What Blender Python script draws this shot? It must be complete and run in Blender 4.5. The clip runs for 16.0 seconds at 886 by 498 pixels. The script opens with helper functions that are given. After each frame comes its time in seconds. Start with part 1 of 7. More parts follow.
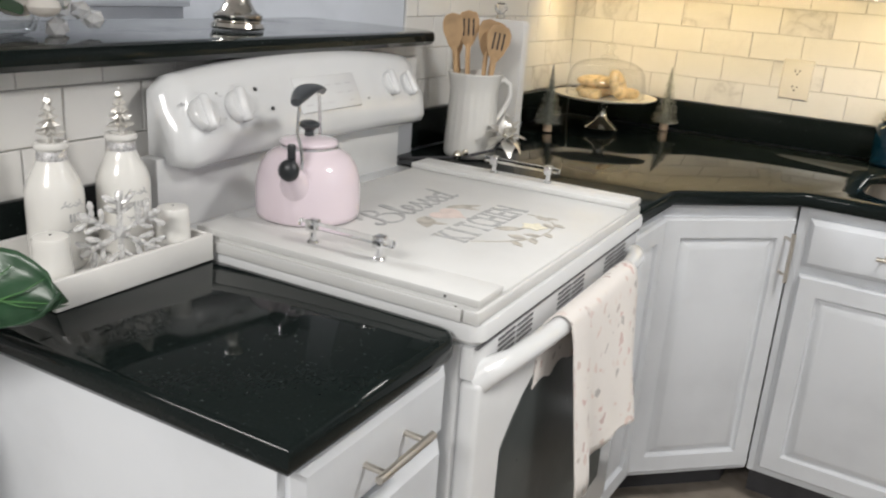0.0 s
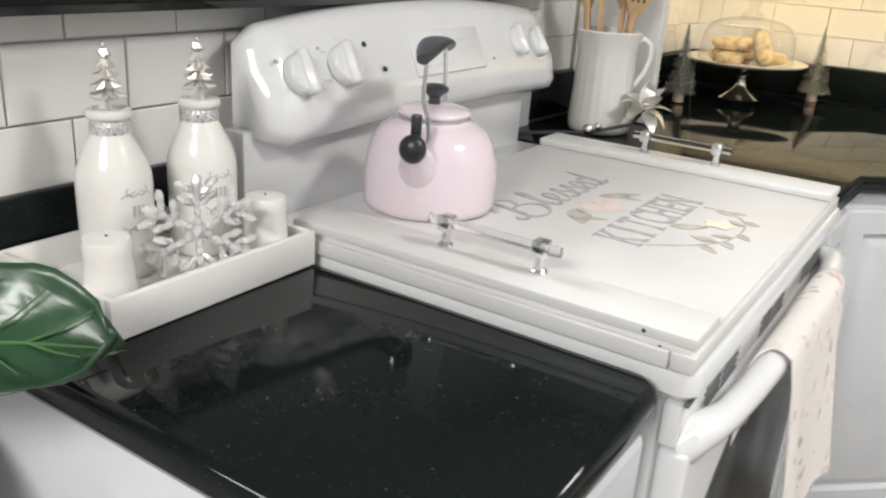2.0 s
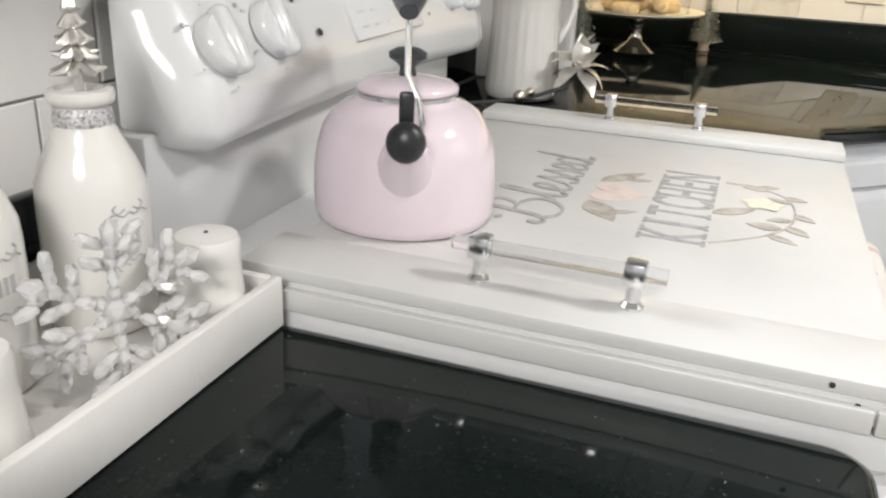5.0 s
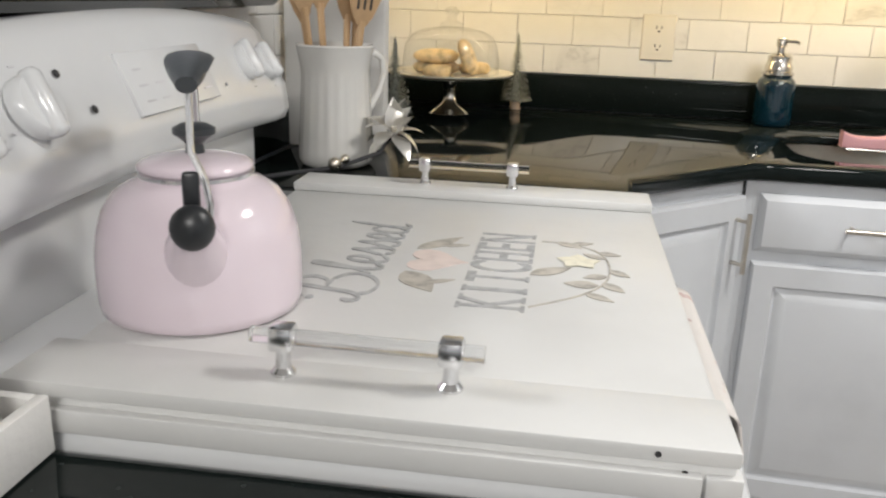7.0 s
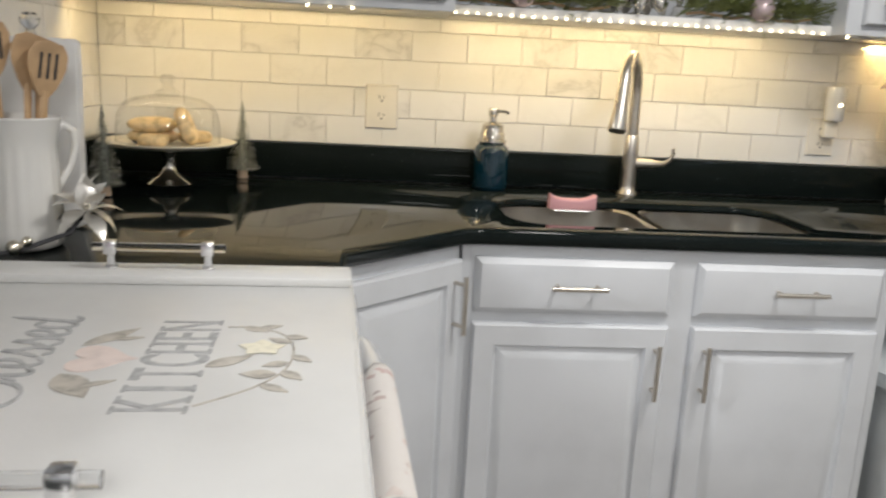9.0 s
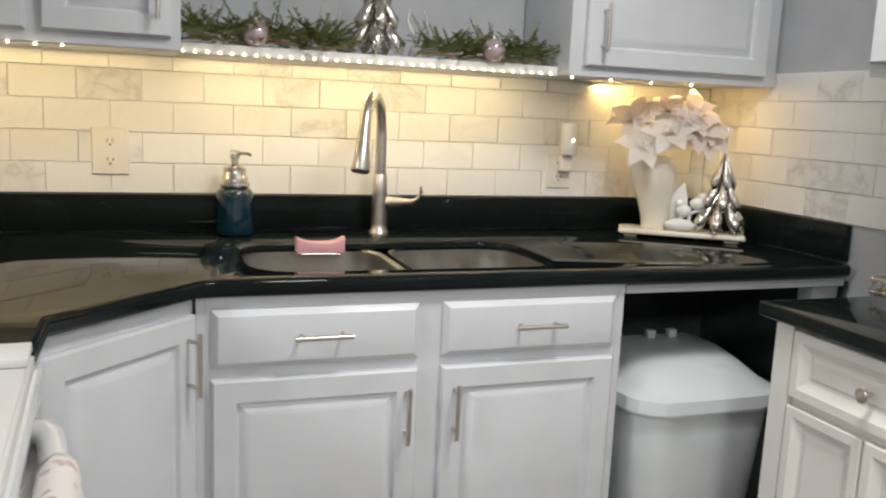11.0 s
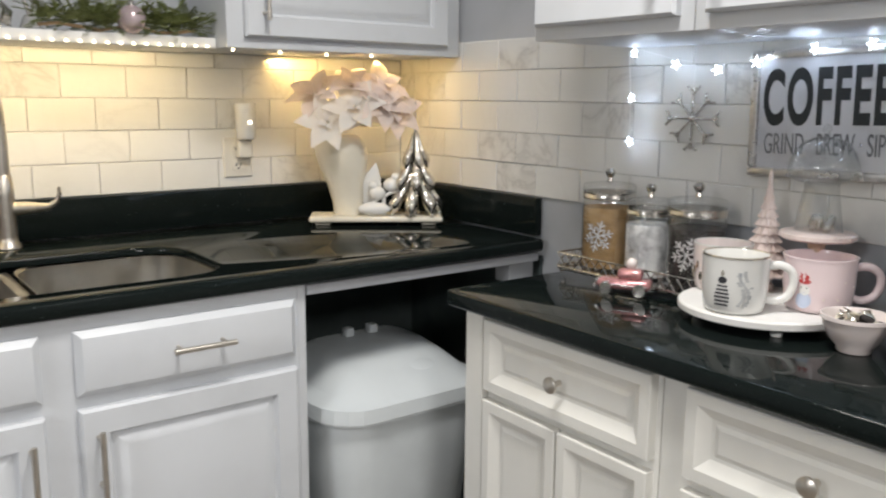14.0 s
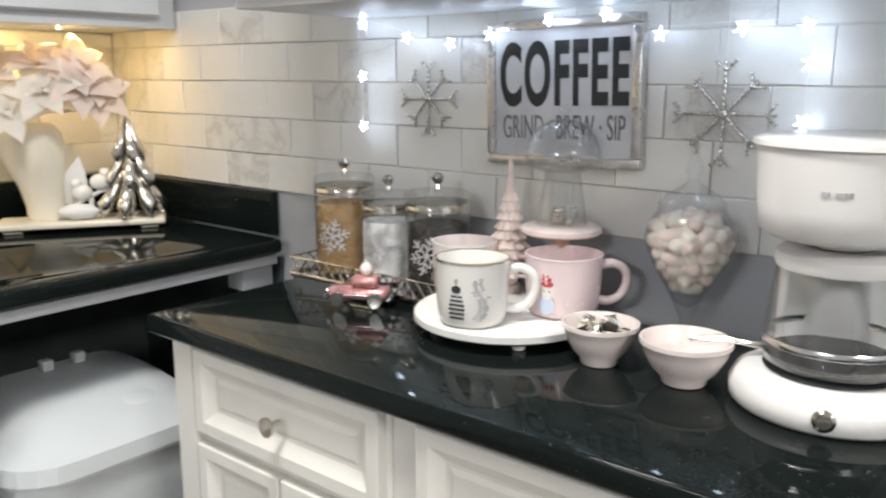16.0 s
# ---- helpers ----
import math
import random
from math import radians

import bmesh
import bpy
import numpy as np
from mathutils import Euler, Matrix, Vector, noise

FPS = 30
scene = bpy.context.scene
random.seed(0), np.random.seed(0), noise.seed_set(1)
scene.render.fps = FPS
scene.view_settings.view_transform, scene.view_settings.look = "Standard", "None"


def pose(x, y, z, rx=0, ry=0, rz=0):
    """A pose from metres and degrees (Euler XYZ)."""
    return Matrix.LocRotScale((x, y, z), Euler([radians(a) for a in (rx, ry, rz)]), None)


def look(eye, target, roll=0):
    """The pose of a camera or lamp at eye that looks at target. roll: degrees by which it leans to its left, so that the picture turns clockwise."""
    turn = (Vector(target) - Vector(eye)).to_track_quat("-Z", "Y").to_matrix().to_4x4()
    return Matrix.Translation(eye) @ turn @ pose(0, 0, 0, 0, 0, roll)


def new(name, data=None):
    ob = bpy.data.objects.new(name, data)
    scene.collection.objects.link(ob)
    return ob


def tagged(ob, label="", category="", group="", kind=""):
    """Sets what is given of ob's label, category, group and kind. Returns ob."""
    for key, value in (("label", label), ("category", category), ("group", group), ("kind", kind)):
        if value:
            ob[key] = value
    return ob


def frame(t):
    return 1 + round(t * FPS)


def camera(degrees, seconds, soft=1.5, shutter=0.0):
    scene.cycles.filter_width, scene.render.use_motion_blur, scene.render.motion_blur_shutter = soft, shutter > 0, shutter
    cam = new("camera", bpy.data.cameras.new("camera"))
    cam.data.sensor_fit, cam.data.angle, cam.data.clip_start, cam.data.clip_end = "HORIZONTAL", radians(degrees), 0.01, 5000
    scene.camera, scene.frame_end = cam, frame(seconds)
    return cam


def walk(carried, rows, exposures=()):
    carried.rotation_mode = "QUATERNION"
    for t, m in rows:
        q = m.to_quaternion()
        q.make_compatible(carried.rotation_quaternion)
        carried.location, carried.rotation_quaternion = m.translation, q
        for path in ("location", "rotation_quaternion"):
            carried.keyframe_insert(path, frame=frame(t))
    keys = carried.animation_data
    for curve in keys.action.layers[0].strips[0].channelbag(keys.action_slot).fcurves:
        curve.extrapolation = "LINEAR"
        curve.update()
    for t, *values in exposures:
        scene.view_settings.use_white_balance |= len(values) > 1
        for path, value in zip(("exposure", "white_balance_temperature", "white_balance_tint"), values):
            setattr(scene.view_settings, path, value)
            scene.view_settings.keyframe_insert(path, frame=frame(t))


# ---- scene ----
cam = camera(56.2, 16.0, soft=2.1, shutter=0.4)
PATH = [
    (0, (0.091, 0.357, 1.369), (-0.893, 1.983, 0.745), 4.1),
    (0.2, (0.074, 0.362, 1.369), (-0.929, 1.972, 0.733), 4.2),
    (0.5, (0.033, 0.384, 1.35), (-0.99, 1.978, 0.708), 4.0),
    (0.7, (0.014, 0.408, 1.347), (-1.025, 1.985, 0.688), 3.5),
    (1, (-0.03, 0.437, 1.338), (-1.068, 2.007, 0.662), 3.2),
    (1.5, (-0.108, 0.498, 1.317), (-1.167, 2.047, 0.625), 3.5),
    (2, (-0.188, 0.555, 1.297), (-1.279, 2.079, 0.601), 3.7),
    (2.5, (-0.241, 0.59, 1.281), (-1.365, 2.088, 0.581), 3.5),
    (3, (-0.295, 0.619, 1.26), (-1.428, 2.106, 0.549), 2.9),
    (3.2, (-0.322, 0.633, 1.257), (-1.451, 2.124, 0.548), 2.5),
    (5.3, (-0.524, 0.728, 1.231), (-1.168, 2.476, 0.503), 2.8),
    (5.5, (-0.527, 0.736, 1.23), (-1.138, 2.503, 0.52), 2.9),
    (6, (-0.524, 0.756, 1.232), (-1.053, 2.571, 0.579), 2.8),
    (6.5, (-0.512, 0.767, 1.233), (-0.954, 2.62, 0.623), 2.3),
    (7, (-0.503, 0.779, 1.232), (-0.868, 2.655, 0.642), 1.8),
    (7.5, (-0.489, 0.795, 1.231), (-0.762, 2.691, 0.654), 1.7),
    (8, (-0.468, 0.8, 1.234), (-0.613, 2.718, 0.686), 2.4),
    (8.5, (-0.446, 0.814, 1.244), (-0.438, 2.755, 0.761), 3.0),
    (9, (-0.412, 0.821, 1.253), (-0.233, 2.766, 0.823), 3.0),
    (9.5, (-0.379, 0.83, 1.261), (-0.044, 2.764, 0.875), 2.6),
    (10, (-0.347, 0.839, 1.263), (0.116, 2.752, 0.908), 2.3),
    (10.2, (-0.339, 0.855, 1.261), (0.176, 2.757, 0.916), 2.4),
    (12.3, (-0.195, 0.886, 1.297), (0.699, 2.65, 1.001), 2.4),
    (12.5, (-0.18, 0.904, 1.293), (0.764, 2.644, 1.008), 2.4),
    (13, (-0.124, 0.95, 1.285), (0.925, 2.627, 0.99), 1.9),
    (13.5, (-0.065, 0.99, 1.275), (1.052, 2.616, 0.941), 1.0),
    (14, (-0.005, 1.026, 1.273), (1.179, 2.597, 0.913), 0.5),
    (14.5, (0.073, 1.049, 1.27), (1.342, 2.552, 0.906), 0.4),
    (15, (0.147, 1.073, 1.268), (1.488, 2.508, 0.89), 0.3),
    (15.5, (0.212, 1.087, 1.274), (1.633, 2.438, 0.879), 0.2),
    (16, (0.281, 1.115, 1.281), (1.799, 2.35, 0.866), -0.0),
]
walk(cam, [(t, look(eye, target, roll)) for t, eye, target, roll in PATH],
     [(0, 0.24), (1, 0.32), (3, 0.46), (5.5, 0.39), (6.5, 0.23), (9, 0.0), (10, 0.02), (12.5, 0.07), (14.5, 0.11), (15.2, 0.26), (16, 0.37)])

# ---- light ----
world = bpy.data.worlds.new("night_room")
scene.world = world
world.use_nodes = True
world.node_tree.nodes["Background"].inputs["Color"].default_value = (0.5, 0.52, 0.56, 1)
world.node_tree.nodes["Background"].inputs["Strength"].default_value = 0.15


def area(name, m, sx, sy, watts, color, shape="RECTANGLE"):
    d = bpy.data.lights.new(name, "AREA")
    d.shape, d.size, d.size_y, d.energy, d.color = shape, sx, sy, watts, color
    ob = new(name, d)
    ob.matrix_world = m
    return ob


area("ceiling_light_kitchen", pose(0.62, 1.78, 2.37), 0.42, 0.42, 24, (1.0, 0.97, 0.925), "DISK")
# Added soft fill behind the camera; no known lamp hangs there.
area("ceiling_light_dining", pose(-0.1, -1.1, 2.36), 0.9, 0.9, 72, (1.0, 0.975, 0.94), "DISK")
# Added fill from the west, brightens the coffee cabinet fronts and coffee wall.
area("ceiling_light_next_room", pose(-2.8, 1.2, 2.36), 0.8, 0.8, 74, (0.97, 0.98, 1.0), "DISK")
# Three added area lamps spread the string lights' warm glow over the tiles.
area("shelf_light_strip", look((0.29, 3.10, 1.376), (0.29, 3.22, 1.10)), 0.98, 0.02, 2.2, (1.0, 0.76, 0.40))
area("left_cabinet_light_strip", look((-0.72, 3.02, 1.370), (-0.72, 3.22, 1.10)), 0.85, 0.02, 1.55, (1.0, 0.74, 0.36))
area("right_cabinet_light", look((1.20, 3.15, 1.374), (1.26, 3.22, 1.15)), 0.50, 0.03, 1.0, (1.0, 0.66, 0.24))

# ---- materials ----


def nodes_of(name):
    m = bpy.data.materials.new(name)
    m.use_nodes = True
    nt = m.node_tree
    return m, nt, nt.nodes["Principled BSDF"]


def add(nt, kind, **inputs):
    n = nt.nodes.new(kind)
    for key, value in inputs.items():
        n.inputs[key.replace("_", " ")].default_value = value
    return n


def ramp(nt, source, stops):
    r = nt.nodes.new("ShaderNodeValToRGB")
    while len(r.color_ramp.elements) < len(stops):
        r.color_ramp.elements.new(0.5)
    for e, (p, c) in zip(r.color_ramp.elements, stops):
        e.position, e.color = p, (*c, 1) if len(c) == 3 else c
    nt.links.new(source, r.inputs["Fac"])
    return r.outputs["Color"]


def surface(name, base, rough=0.5, metal=0.0, vary=0.08, scale=6.0, bump=0.1, grain=180.0, coat=0.0, spec=0.5, sheen=0.0):
    """Paint, plastic, metal or cloth: colour and gloss that wander at two scales, and a fine relief."""
    m, nt, p = nodes_of(name)
    co = nt.nodes.new("ShaderNodeTexCoord")
    big, fine = add(nt, "ShaderNodeTexNoise", Scale=scale, Detail=5.0), add(nt, "ShaderNodeTexNoise", Scale=grain, Detail=3.0)
    for n in (big, fine):
        nt.links.new(co.outputs["Object"], n.inputs["Vector"])
    dark = tuple(max(0, c * (1 - vary * 1.6)) for c in base)
    light = tuple(min(1, c * (1 + vary * 0.5)) for c in base)
    nt.links.new(ramp(nt, big.outputs["Fac"], [(0.3, dark), (0.52, base), (0.75, light)]), p.inputs["Base Color"])
    lo, hi = max(0.02, rough * 0.8), min(1, rough * 1.25)
    nt.links.new(ramp(nt, big.outputs["Fac"], [(0.3, (hi,) * 3), (0.7, (lo,) * 3)]), p.inputs["Roughness"])
    if bump:
        b = add(nt, "ShaderNodeBump", Strength=bump, Distance=0.001)
        nt.links.new(fine.outputs["Fac"], b.inputs["Height"])
        nt.links.new(b.outputs["Normal"], p.inputs["Normal"])
    p.inputs["Metallic"].default_value = metal
    p.inputs["Coat Weight"].default_value = coat
    p.inputs["Coat Roughness"].default_value = 0.06
    p.inputs["Specular IOR Level"].default_value = spec
    p.inputs["Sheen Weight"].default_value = sheen
    return m


def glassy(name, color=(1, 1, 1), rough=0.02, ior=1.45):
    m, nt, p = nodes_of(name)
    n = add(nt, "ShaderNodeTexNoise", Scale=30.0)
    nt.links.new(ramp(nt, n.outputs["Fac"], [(0.4, (rough,) * 3), (0.8, (rough * 2.5 + 0.01,) * 3)]), p.inputs["Roughness"])
    p.inputs["Base Color"].default_value = (*color, 1)
    p.inputs["Transmission Weight"].default_value = 1.0
    p.inputs["IOR"].default_value = ior
    return m


def sheer(name, tint, shine=(0.035, 0.08, 0.28)):
    """Thin blown glass: clear when faced, glossy towards its outline."""
    m, nt, p = nodes_of(name)
    nt.nodes.remove(p)
    clear = nt.nodes.new("ShaderNodeBsdfTransparent")
    clear.inputs["Color"].default_value = (*tint, 1)
    gloss = add(nt, "ShaderNodeBsdfAnisotropic", Roughness=0.04)
    lw = add(nt, "ShaderNodeLayerWeight", Blend=0.5)
    fac = ramp(nt, lw.outputs["Facing"], [(0.0, (shine[0],) * 3), (0.6, (shine[1],) * 3), (0.86, (shine[2],) * 3), (1.0, (0.85,) * 3)])
    mix = nt.nodes.new("ShaderNodeMixShader")
    nt.links.new(fac, mix.inputs[0])
    nt.links.new(clear.outputs[0], mix.inputs[1])
    nt.links.new(gloss.outputs[0], mix.inputs[2])
    nt.links.new(mix.outputs[0], nt.nodes["Material Output"].inputs["Surface"])
    return m


def glowing(name, color, strength):
    m, nt, p = nodes_of(name)
    p.inputs["Base Color"].default_value = (*color, 1)
    p.inputs["Emission Color"].default_value = (*color, 1)
    p.inputs["Emission Strength"].default_value = strength
    return m


def marble(name, white, grey, plain=0.62, rough=0.16):
    """Polished marble tile: every piece has its own tone and its own veins."""
    m, nt, p = nodes_of(name)
    co, info = nt.nodes.new("ShaderNodeTexCoord"), nt.nodes.new("ShaderNodeObjectInfo")
    off = add(nt, "ShaderNodeVectorMath")
    off.operation = "MULTIPLY_ADD"
    comb = nt.nodes.new("ShaderNodeCombineXYZ")
    for k in "XYZ":
        nt.links.new(info.outputs["Random"], comb.inputs[k])
    nt.links.new(comb.outputs["Vector"], off.inputs[0])
    off.inputs[1].default_value = (37, 61, 23)
    nt.links.new(co.outputs["Object"], off.inputs[2])
    vein = add(nt, "ShaderNodeTexNoise", Scale=6.5, Detail=5.0, Roughness=0.6, Distortion=0.7)
    cloud = add(nt, "ShaderNodeTexNoise", Scale=14.0, Detail=4.0)
    for n in (vein, cloud):
        nt.links.new(off.outputs["Vector"], n.inputs["Vector"])
    line = ramp(nt, vein.outputs["Fac"], [(0.40, (0, 0, 0)), (0.48, (0.45,) * 3), (0.505, (1, 1, 1)), (0.53, (0.4,) * 3), (0.62, (0, 0, 0))])
    amount = ramp(nt, info.outputs["Random"], [(0.0, (0.04,) * 3), (plain, (0.12,) * 3), (plain + 0.04, (0.55,) * 3), (1.0, (0.95,) * 3)])
    mul = nt.nodes.new("ShaderNodeMath")
    mul.operation = "MULTIPLY"
    nt.links.new(line, mul.inputs[0])
    nt.links.new(amount, mul.inputs[1])
    tone = nt.nodes.new("ShaderNodeMix")
    tone.data_type = "RGBA"
    nt.links.new(amount, tone.inputs["Factor"])
    tone.inputs["A"].default_value = (*white, 1)
    tone.inputs["B"].default_value = (*(0.16 * g + 0.84 * w for g, w in zip(grey, white)), 1)
    mixed = nt.nodes.new("ShaderNodeMix")
    mixed.data_type = "RGBA"
    nt.links.new(mul.outputs[0], mixed.inputs["Factor"])
    nt.links.new(tone.outputs["Result"], mixed.inputs["A"])
    mixed.inputs["B"].default_value = (*grey, 1)
    nt.links.new(mixed.outputs["Result"], p.inputs["Base Color"])
    nt.links.new(ramp(nt, cloud.outputs["Fac"], [(0.3, (rough * 1.7,) * 3), (0.7, (rough,) * 3)]), p.inputs["Roughness"])
    b = add(nt, "ShaderNodeBump", Strength=0.08, Distance=0.002)
    nt.links.new(cloud.outputs["Fac"], b.inputs["Height"])
    nt.links.new(b.outputs["Normal"], p.inputs["Normal"])
    return m


def granite(name):
    m, nt, p = nodes_of(name)
    co = nt.nodes.new("ShaderNodeTexCoord")
    vor = add(nt, "ShaderNodeTexVoronoi", Scale=380.0)
    fine = add(nt, "ShaderNodeTexNoise", Scale=420.0, Detail=2.0)
    smear = add(nt, "ShaderNodeTexNoise", Scale=7.0, Detail=5.0)
    for n in (vor, fine, smear):
        nt.links.new(co.outputs["Object"], n.inputs["Vector"])
    speck = ramp(nt, vor.outputs["Color"], [(0.0, (0.0055, 0.0085, 0.0080)), (0.88, (0.0085, 0.012, 0.0115)), (0.95, (0.022, 0.028, 0.027)), (0.99, (0.12, 0.14, 0.14))])
    nt.links.new(speck, p.inputs["Base Color"])
    nt.links.new(ramp(nt, smear.outputs["Fac"], [(0.3, (0.03,) * 3), (0.55, (0.055,) * 3), (0.75, (0.11,) * 3)]), p.inputs["Roughness"])
    p.inputs["Specular IOR Level"].default_value = 0.13
    return m


CABINET = surface("cabinet_paint_cool_white", (0.63, 0.65, 0.68), 0.38, vary=0.05, bump=0.12, grain=90)
BUFFET = surface("buffet_paint_warm_white", (0.74, 0.73, 0.69), 0.4, vary=0.05, bump=0.12, grain=90)
# Near-black: shade put into the plinth colour; also serves the dark flower wire.
SHADOWGAP = surface("plinth_shade_and_dark_wire", (0.05, 0.05, 0.055), 0.7, vary=0.2)
ENAMEL = surface("range_white_enamel", (0.71, 0.72, 0.73), 0.15, vary=0.03, bump=0.03, grain=60, coat=0.3)
BOARDPAINT = surface("satin_white_board_paint", (0.68, 0.68, 0.67), 0.36, vary=0.04, bump=0.25, grain=70)
GRANITE = granite("polished_black_granite")
MARBLE = marble("polished_marble_tile", (0.77, 0.76, 0.73), (0.52, 0.51, 0.49), plain=0.74)
SUBWAY = marble("glossy_white_subway_tile", (0.76, 0.75, 0.73), (0.62, 0.61, 0.6), plain=0.92, rough=0.14)
GROUTDARK = surface("dark_grey_grout", (0.40, 0.40, 0.39), 0.9, vary=0.15, bump=0.4)
GROUT = surface("pale_grout", (0.69, 0.68, 0.64), 0.9, vary=0.15, bump=0.4)
WALLPAINT = surface("grey_wall_paint", (0.45, 0.465, 0.49), 0.7, vary=0.05, bump=0.2, grain=120)
CEILPAINT = surface("white_ceiling_paint", (0.78, 0.78, 0.77), 0.85, vary=0.04, bump=0.3, grain=80)
# Dark tone stands in for the shade inside the bin recess.
BINSHADE = surface("bin_recess_shade", (0.060, 0.078, 0.078), 0.6, vary=0.2)
FLOORWOOD = surface("floor_board", (0.27, 0.235, 0.20), 0.4, vary=0.25, scale=12, bump=0.2)
STEEL = surface("brushed_steel", (0.50, 0.485, 0.45), 0.36, 1.0, vary=0.08, scale=20, bump=0.1, grain=300)
NICKEL = surface("brushed_nickel", (0.60, 0.56, 0.50), 0.33, 1.0, vary=0.08, scale=30, bump=0.05)
CHROME = surface("chrome", (0.80, 0.80, 0.81), 0.2, 1.0, vary=0.05, scale=30, bump=0.0)
SILVER = surface("silvered_metal", (0.66, 0.63, 0.58), 0.16, 1.0, vary=0.15, scale=60, bump=0.2)
GOLDSILVER = surface("champagne_metal", (0.84, 0.78, 0.66), 0.22, 1.0, vary=0.2, scale=70, bump=0.3)
MIRROR = surface("mirror_tray", (0.75, 0.76, 0.77), 0.03, 1.0, vary=0.02, bump=0.0)
BLACKPLASTIC = surface("black_plastic", (0.02, 0.022, 0.025), 0.35, vary=0.2, bump=0.15)
GREYPLASTIC = surface("charcoal_plastic", (0.045, 0.05, 0.055), 0.3, vary=0.15, bump=0.1)
WHITEPLASTIC = surface("white_plastic", (0.78, 0.77, 0.76), 0.32, vary=0.04, bump=0.08)
CANPLASTIC = surface("pale_grey_bin_plastic", (0.65, 0.69, 0.71), 0.33, vary=0.06, bump=0.15, grain=120)
OUTLETPLASTIC = surface("ivory_plastic", (0.72, 0.69, 0.62), 0.35, vary=0.04, bump=0.03)
VENTSLOT = surface("grey_vent_slot", (0.12, 0.12, 0.125), 0.7, vary=0.1)
DARKSLOT = surface("dark_slot", (0.03, 0.03, 0.032), 0.7, vary=0.1)
OVENGLASS = surface("oven_window_glass_smoked", (0.055, 0.064, 0.064), 0.32, vary=0.1, bump=0.0, spec=0.3)
DARKGLASS = surface("oven_window_glass", (0.012, 0.014, 0.016), 0.06, vary=0.1, bump=0.0)
CRYSTAL = glassy("bright_cut_acrylic", (1.0, 1.0, 1.0), 0.03, 1.5)
CRYSTAL.node_tree.nodes["Principled BSDF"].inputs["Transmission Weight"].default_value = 0.62
JARGLASS = sheer("thin_jar_glass", (0.98, 0.985, 0.985), (0.045, 0.13, 0.50))
CLEAR = glassy("clear_glass", (1, 1, 1), 0.015, 1.3)
ACRYLIC = glassy("clear_acrylic", (0.98, 0.99, 1.0), 0.03, 1.45)
PALESILVER = surface("pale_silver_leaf", (0.80, 0.78, 0.74), 0.36, 0.8, vary=0.12, scale=60, bump=0.2)
ROSEENAMEL = surface("rose_jewel_enamel", (0.62, 0.30, 0.30), 0.14, 0.4, vary=0.3, scale=120, bump=0.3, coat=0.5)
CREAMPRINT = surface("cream_stencil_paint", (0.80, 0.76, 0.62), 0.6, vary=0.1, scale=50)
BLUESOAP = surface("blue_soap_bottle", (0.002, 0.022, 0.038), 0.08, vary=0.15, bump=0.0, coat=0.6)
PINKENAMEL = surface("pale_pink_enamel", (0.76, 0.66, 0.72), 0.12, vary=0.03, bump=0.02, coat=0.5)
PINKCERAMIC = surface("pink_ceramic", (0.80, 0.715, 0.69), 0.2, vary=0.06, bump=0.04, coat=0.3)
PINKMUG = surface("rose_pink_glaze", (0.80, 0.66, 0.67), 0.18, vary=0.05, bump=0.03, coat=0.3)
TRIMGREY = surface("grey_trim_paint", (0.36, 0.37, 0.39), 0.5, vary=0.06)
PINKMATTE = surface("pink_resin", (0.86, 0.73, 0.68), 0.6, vary=0.1, scale=25, bump=0.6, grain=140)
PINKSPONGE = surface("pink_sponge", (0.78, 0.42, 0.45), 0.85, vary=0.1, bump=0.8, grain=260)
CERAMIC = surface("white_glazed_ceramic", (0.78, 0.77, 0.74), 0.14, vary=0.04, bump=0.03, coat=0.3)
CREAM = surface("cream_ceramic", (0.74, 0.69, 0.58), 0.3, vary=0.08, bump=0.06)
MATTEWHITE = surface("matte_white_paint", (0.78, 0.77, 0.75), 0.55, vary=0.07, bump=0.3)
UTENSIL = surface("bamboo_utensil", (0.50, 0.33, 0.18), 0.5, vary=0.2, scale=18, bump=0.3)
PALEWOOD = surface("pale_wood", (0.62, 0.47, 0.34), 0.5, vary=0.18, scale=20, bump=0.3)
COOKIE = surface("baked_pastry", (0.78, 0.60, 0.34), 0.7, vary=0.3, scale=40, bump=0.8)
LEAF = surface("fig_leaf", (0.024, 0.066, 0.032), 0.36, vary=0.25, scale=14, bump=0.3, grain=60)
LEAFVEIN = surface("fig_leaf_vein", (0.07, 0.17, 0.06), 0.35, vary=0.15)
NEEDLE = surface("garland_needles", (0.26, 0.30, 0.11), 0.6, vary=0.4, scale=25)
SAGE = surface("frosted_bottle_brush", (0.40, 0.42, 0.37), 0.7, vary=0.45, scale=120, bump=0.6)
PEARL = surface("pearl_pink_glass_ball", (0.62, 0.50, 0.52), 0.12, 0.5, vary=0.12, scale=20, bump=0.0)
PETALWHITE = surface("white_silk_petal", (0.84, 0.82, 0.79), 0.6, vary=0.08, scale=25, bump=0.3, sheen=0.3)
PETALPINK = surface("blush_silk_petal", (0.84, 0.72, 0.67), 0.6, vary=0.12, scale=25, bump=0.3, sheen=0.3)
for petal_material in (PETALWHITE, PETALPINK):
    nt = petal_material.node_tree
    thin = nt.nodes.new("ShaderNodeBsdfTranslucent")
    thin.inputs["Color"].default_value = (0.86, 0.80, 0.74, 1)
    blend = add(nt, "ShaderNodeMixShader", Fac=0.42)
    nt.links.new(nt.nodes["Principled BSDF"].outputs[0], blend.inputs[1])
    nt.links.new(thin.outputs[0], blend.inputs[2])
    nt.links.new(blend.outputs[0], nt.nodes["Material Output"].inputs["Surface"])
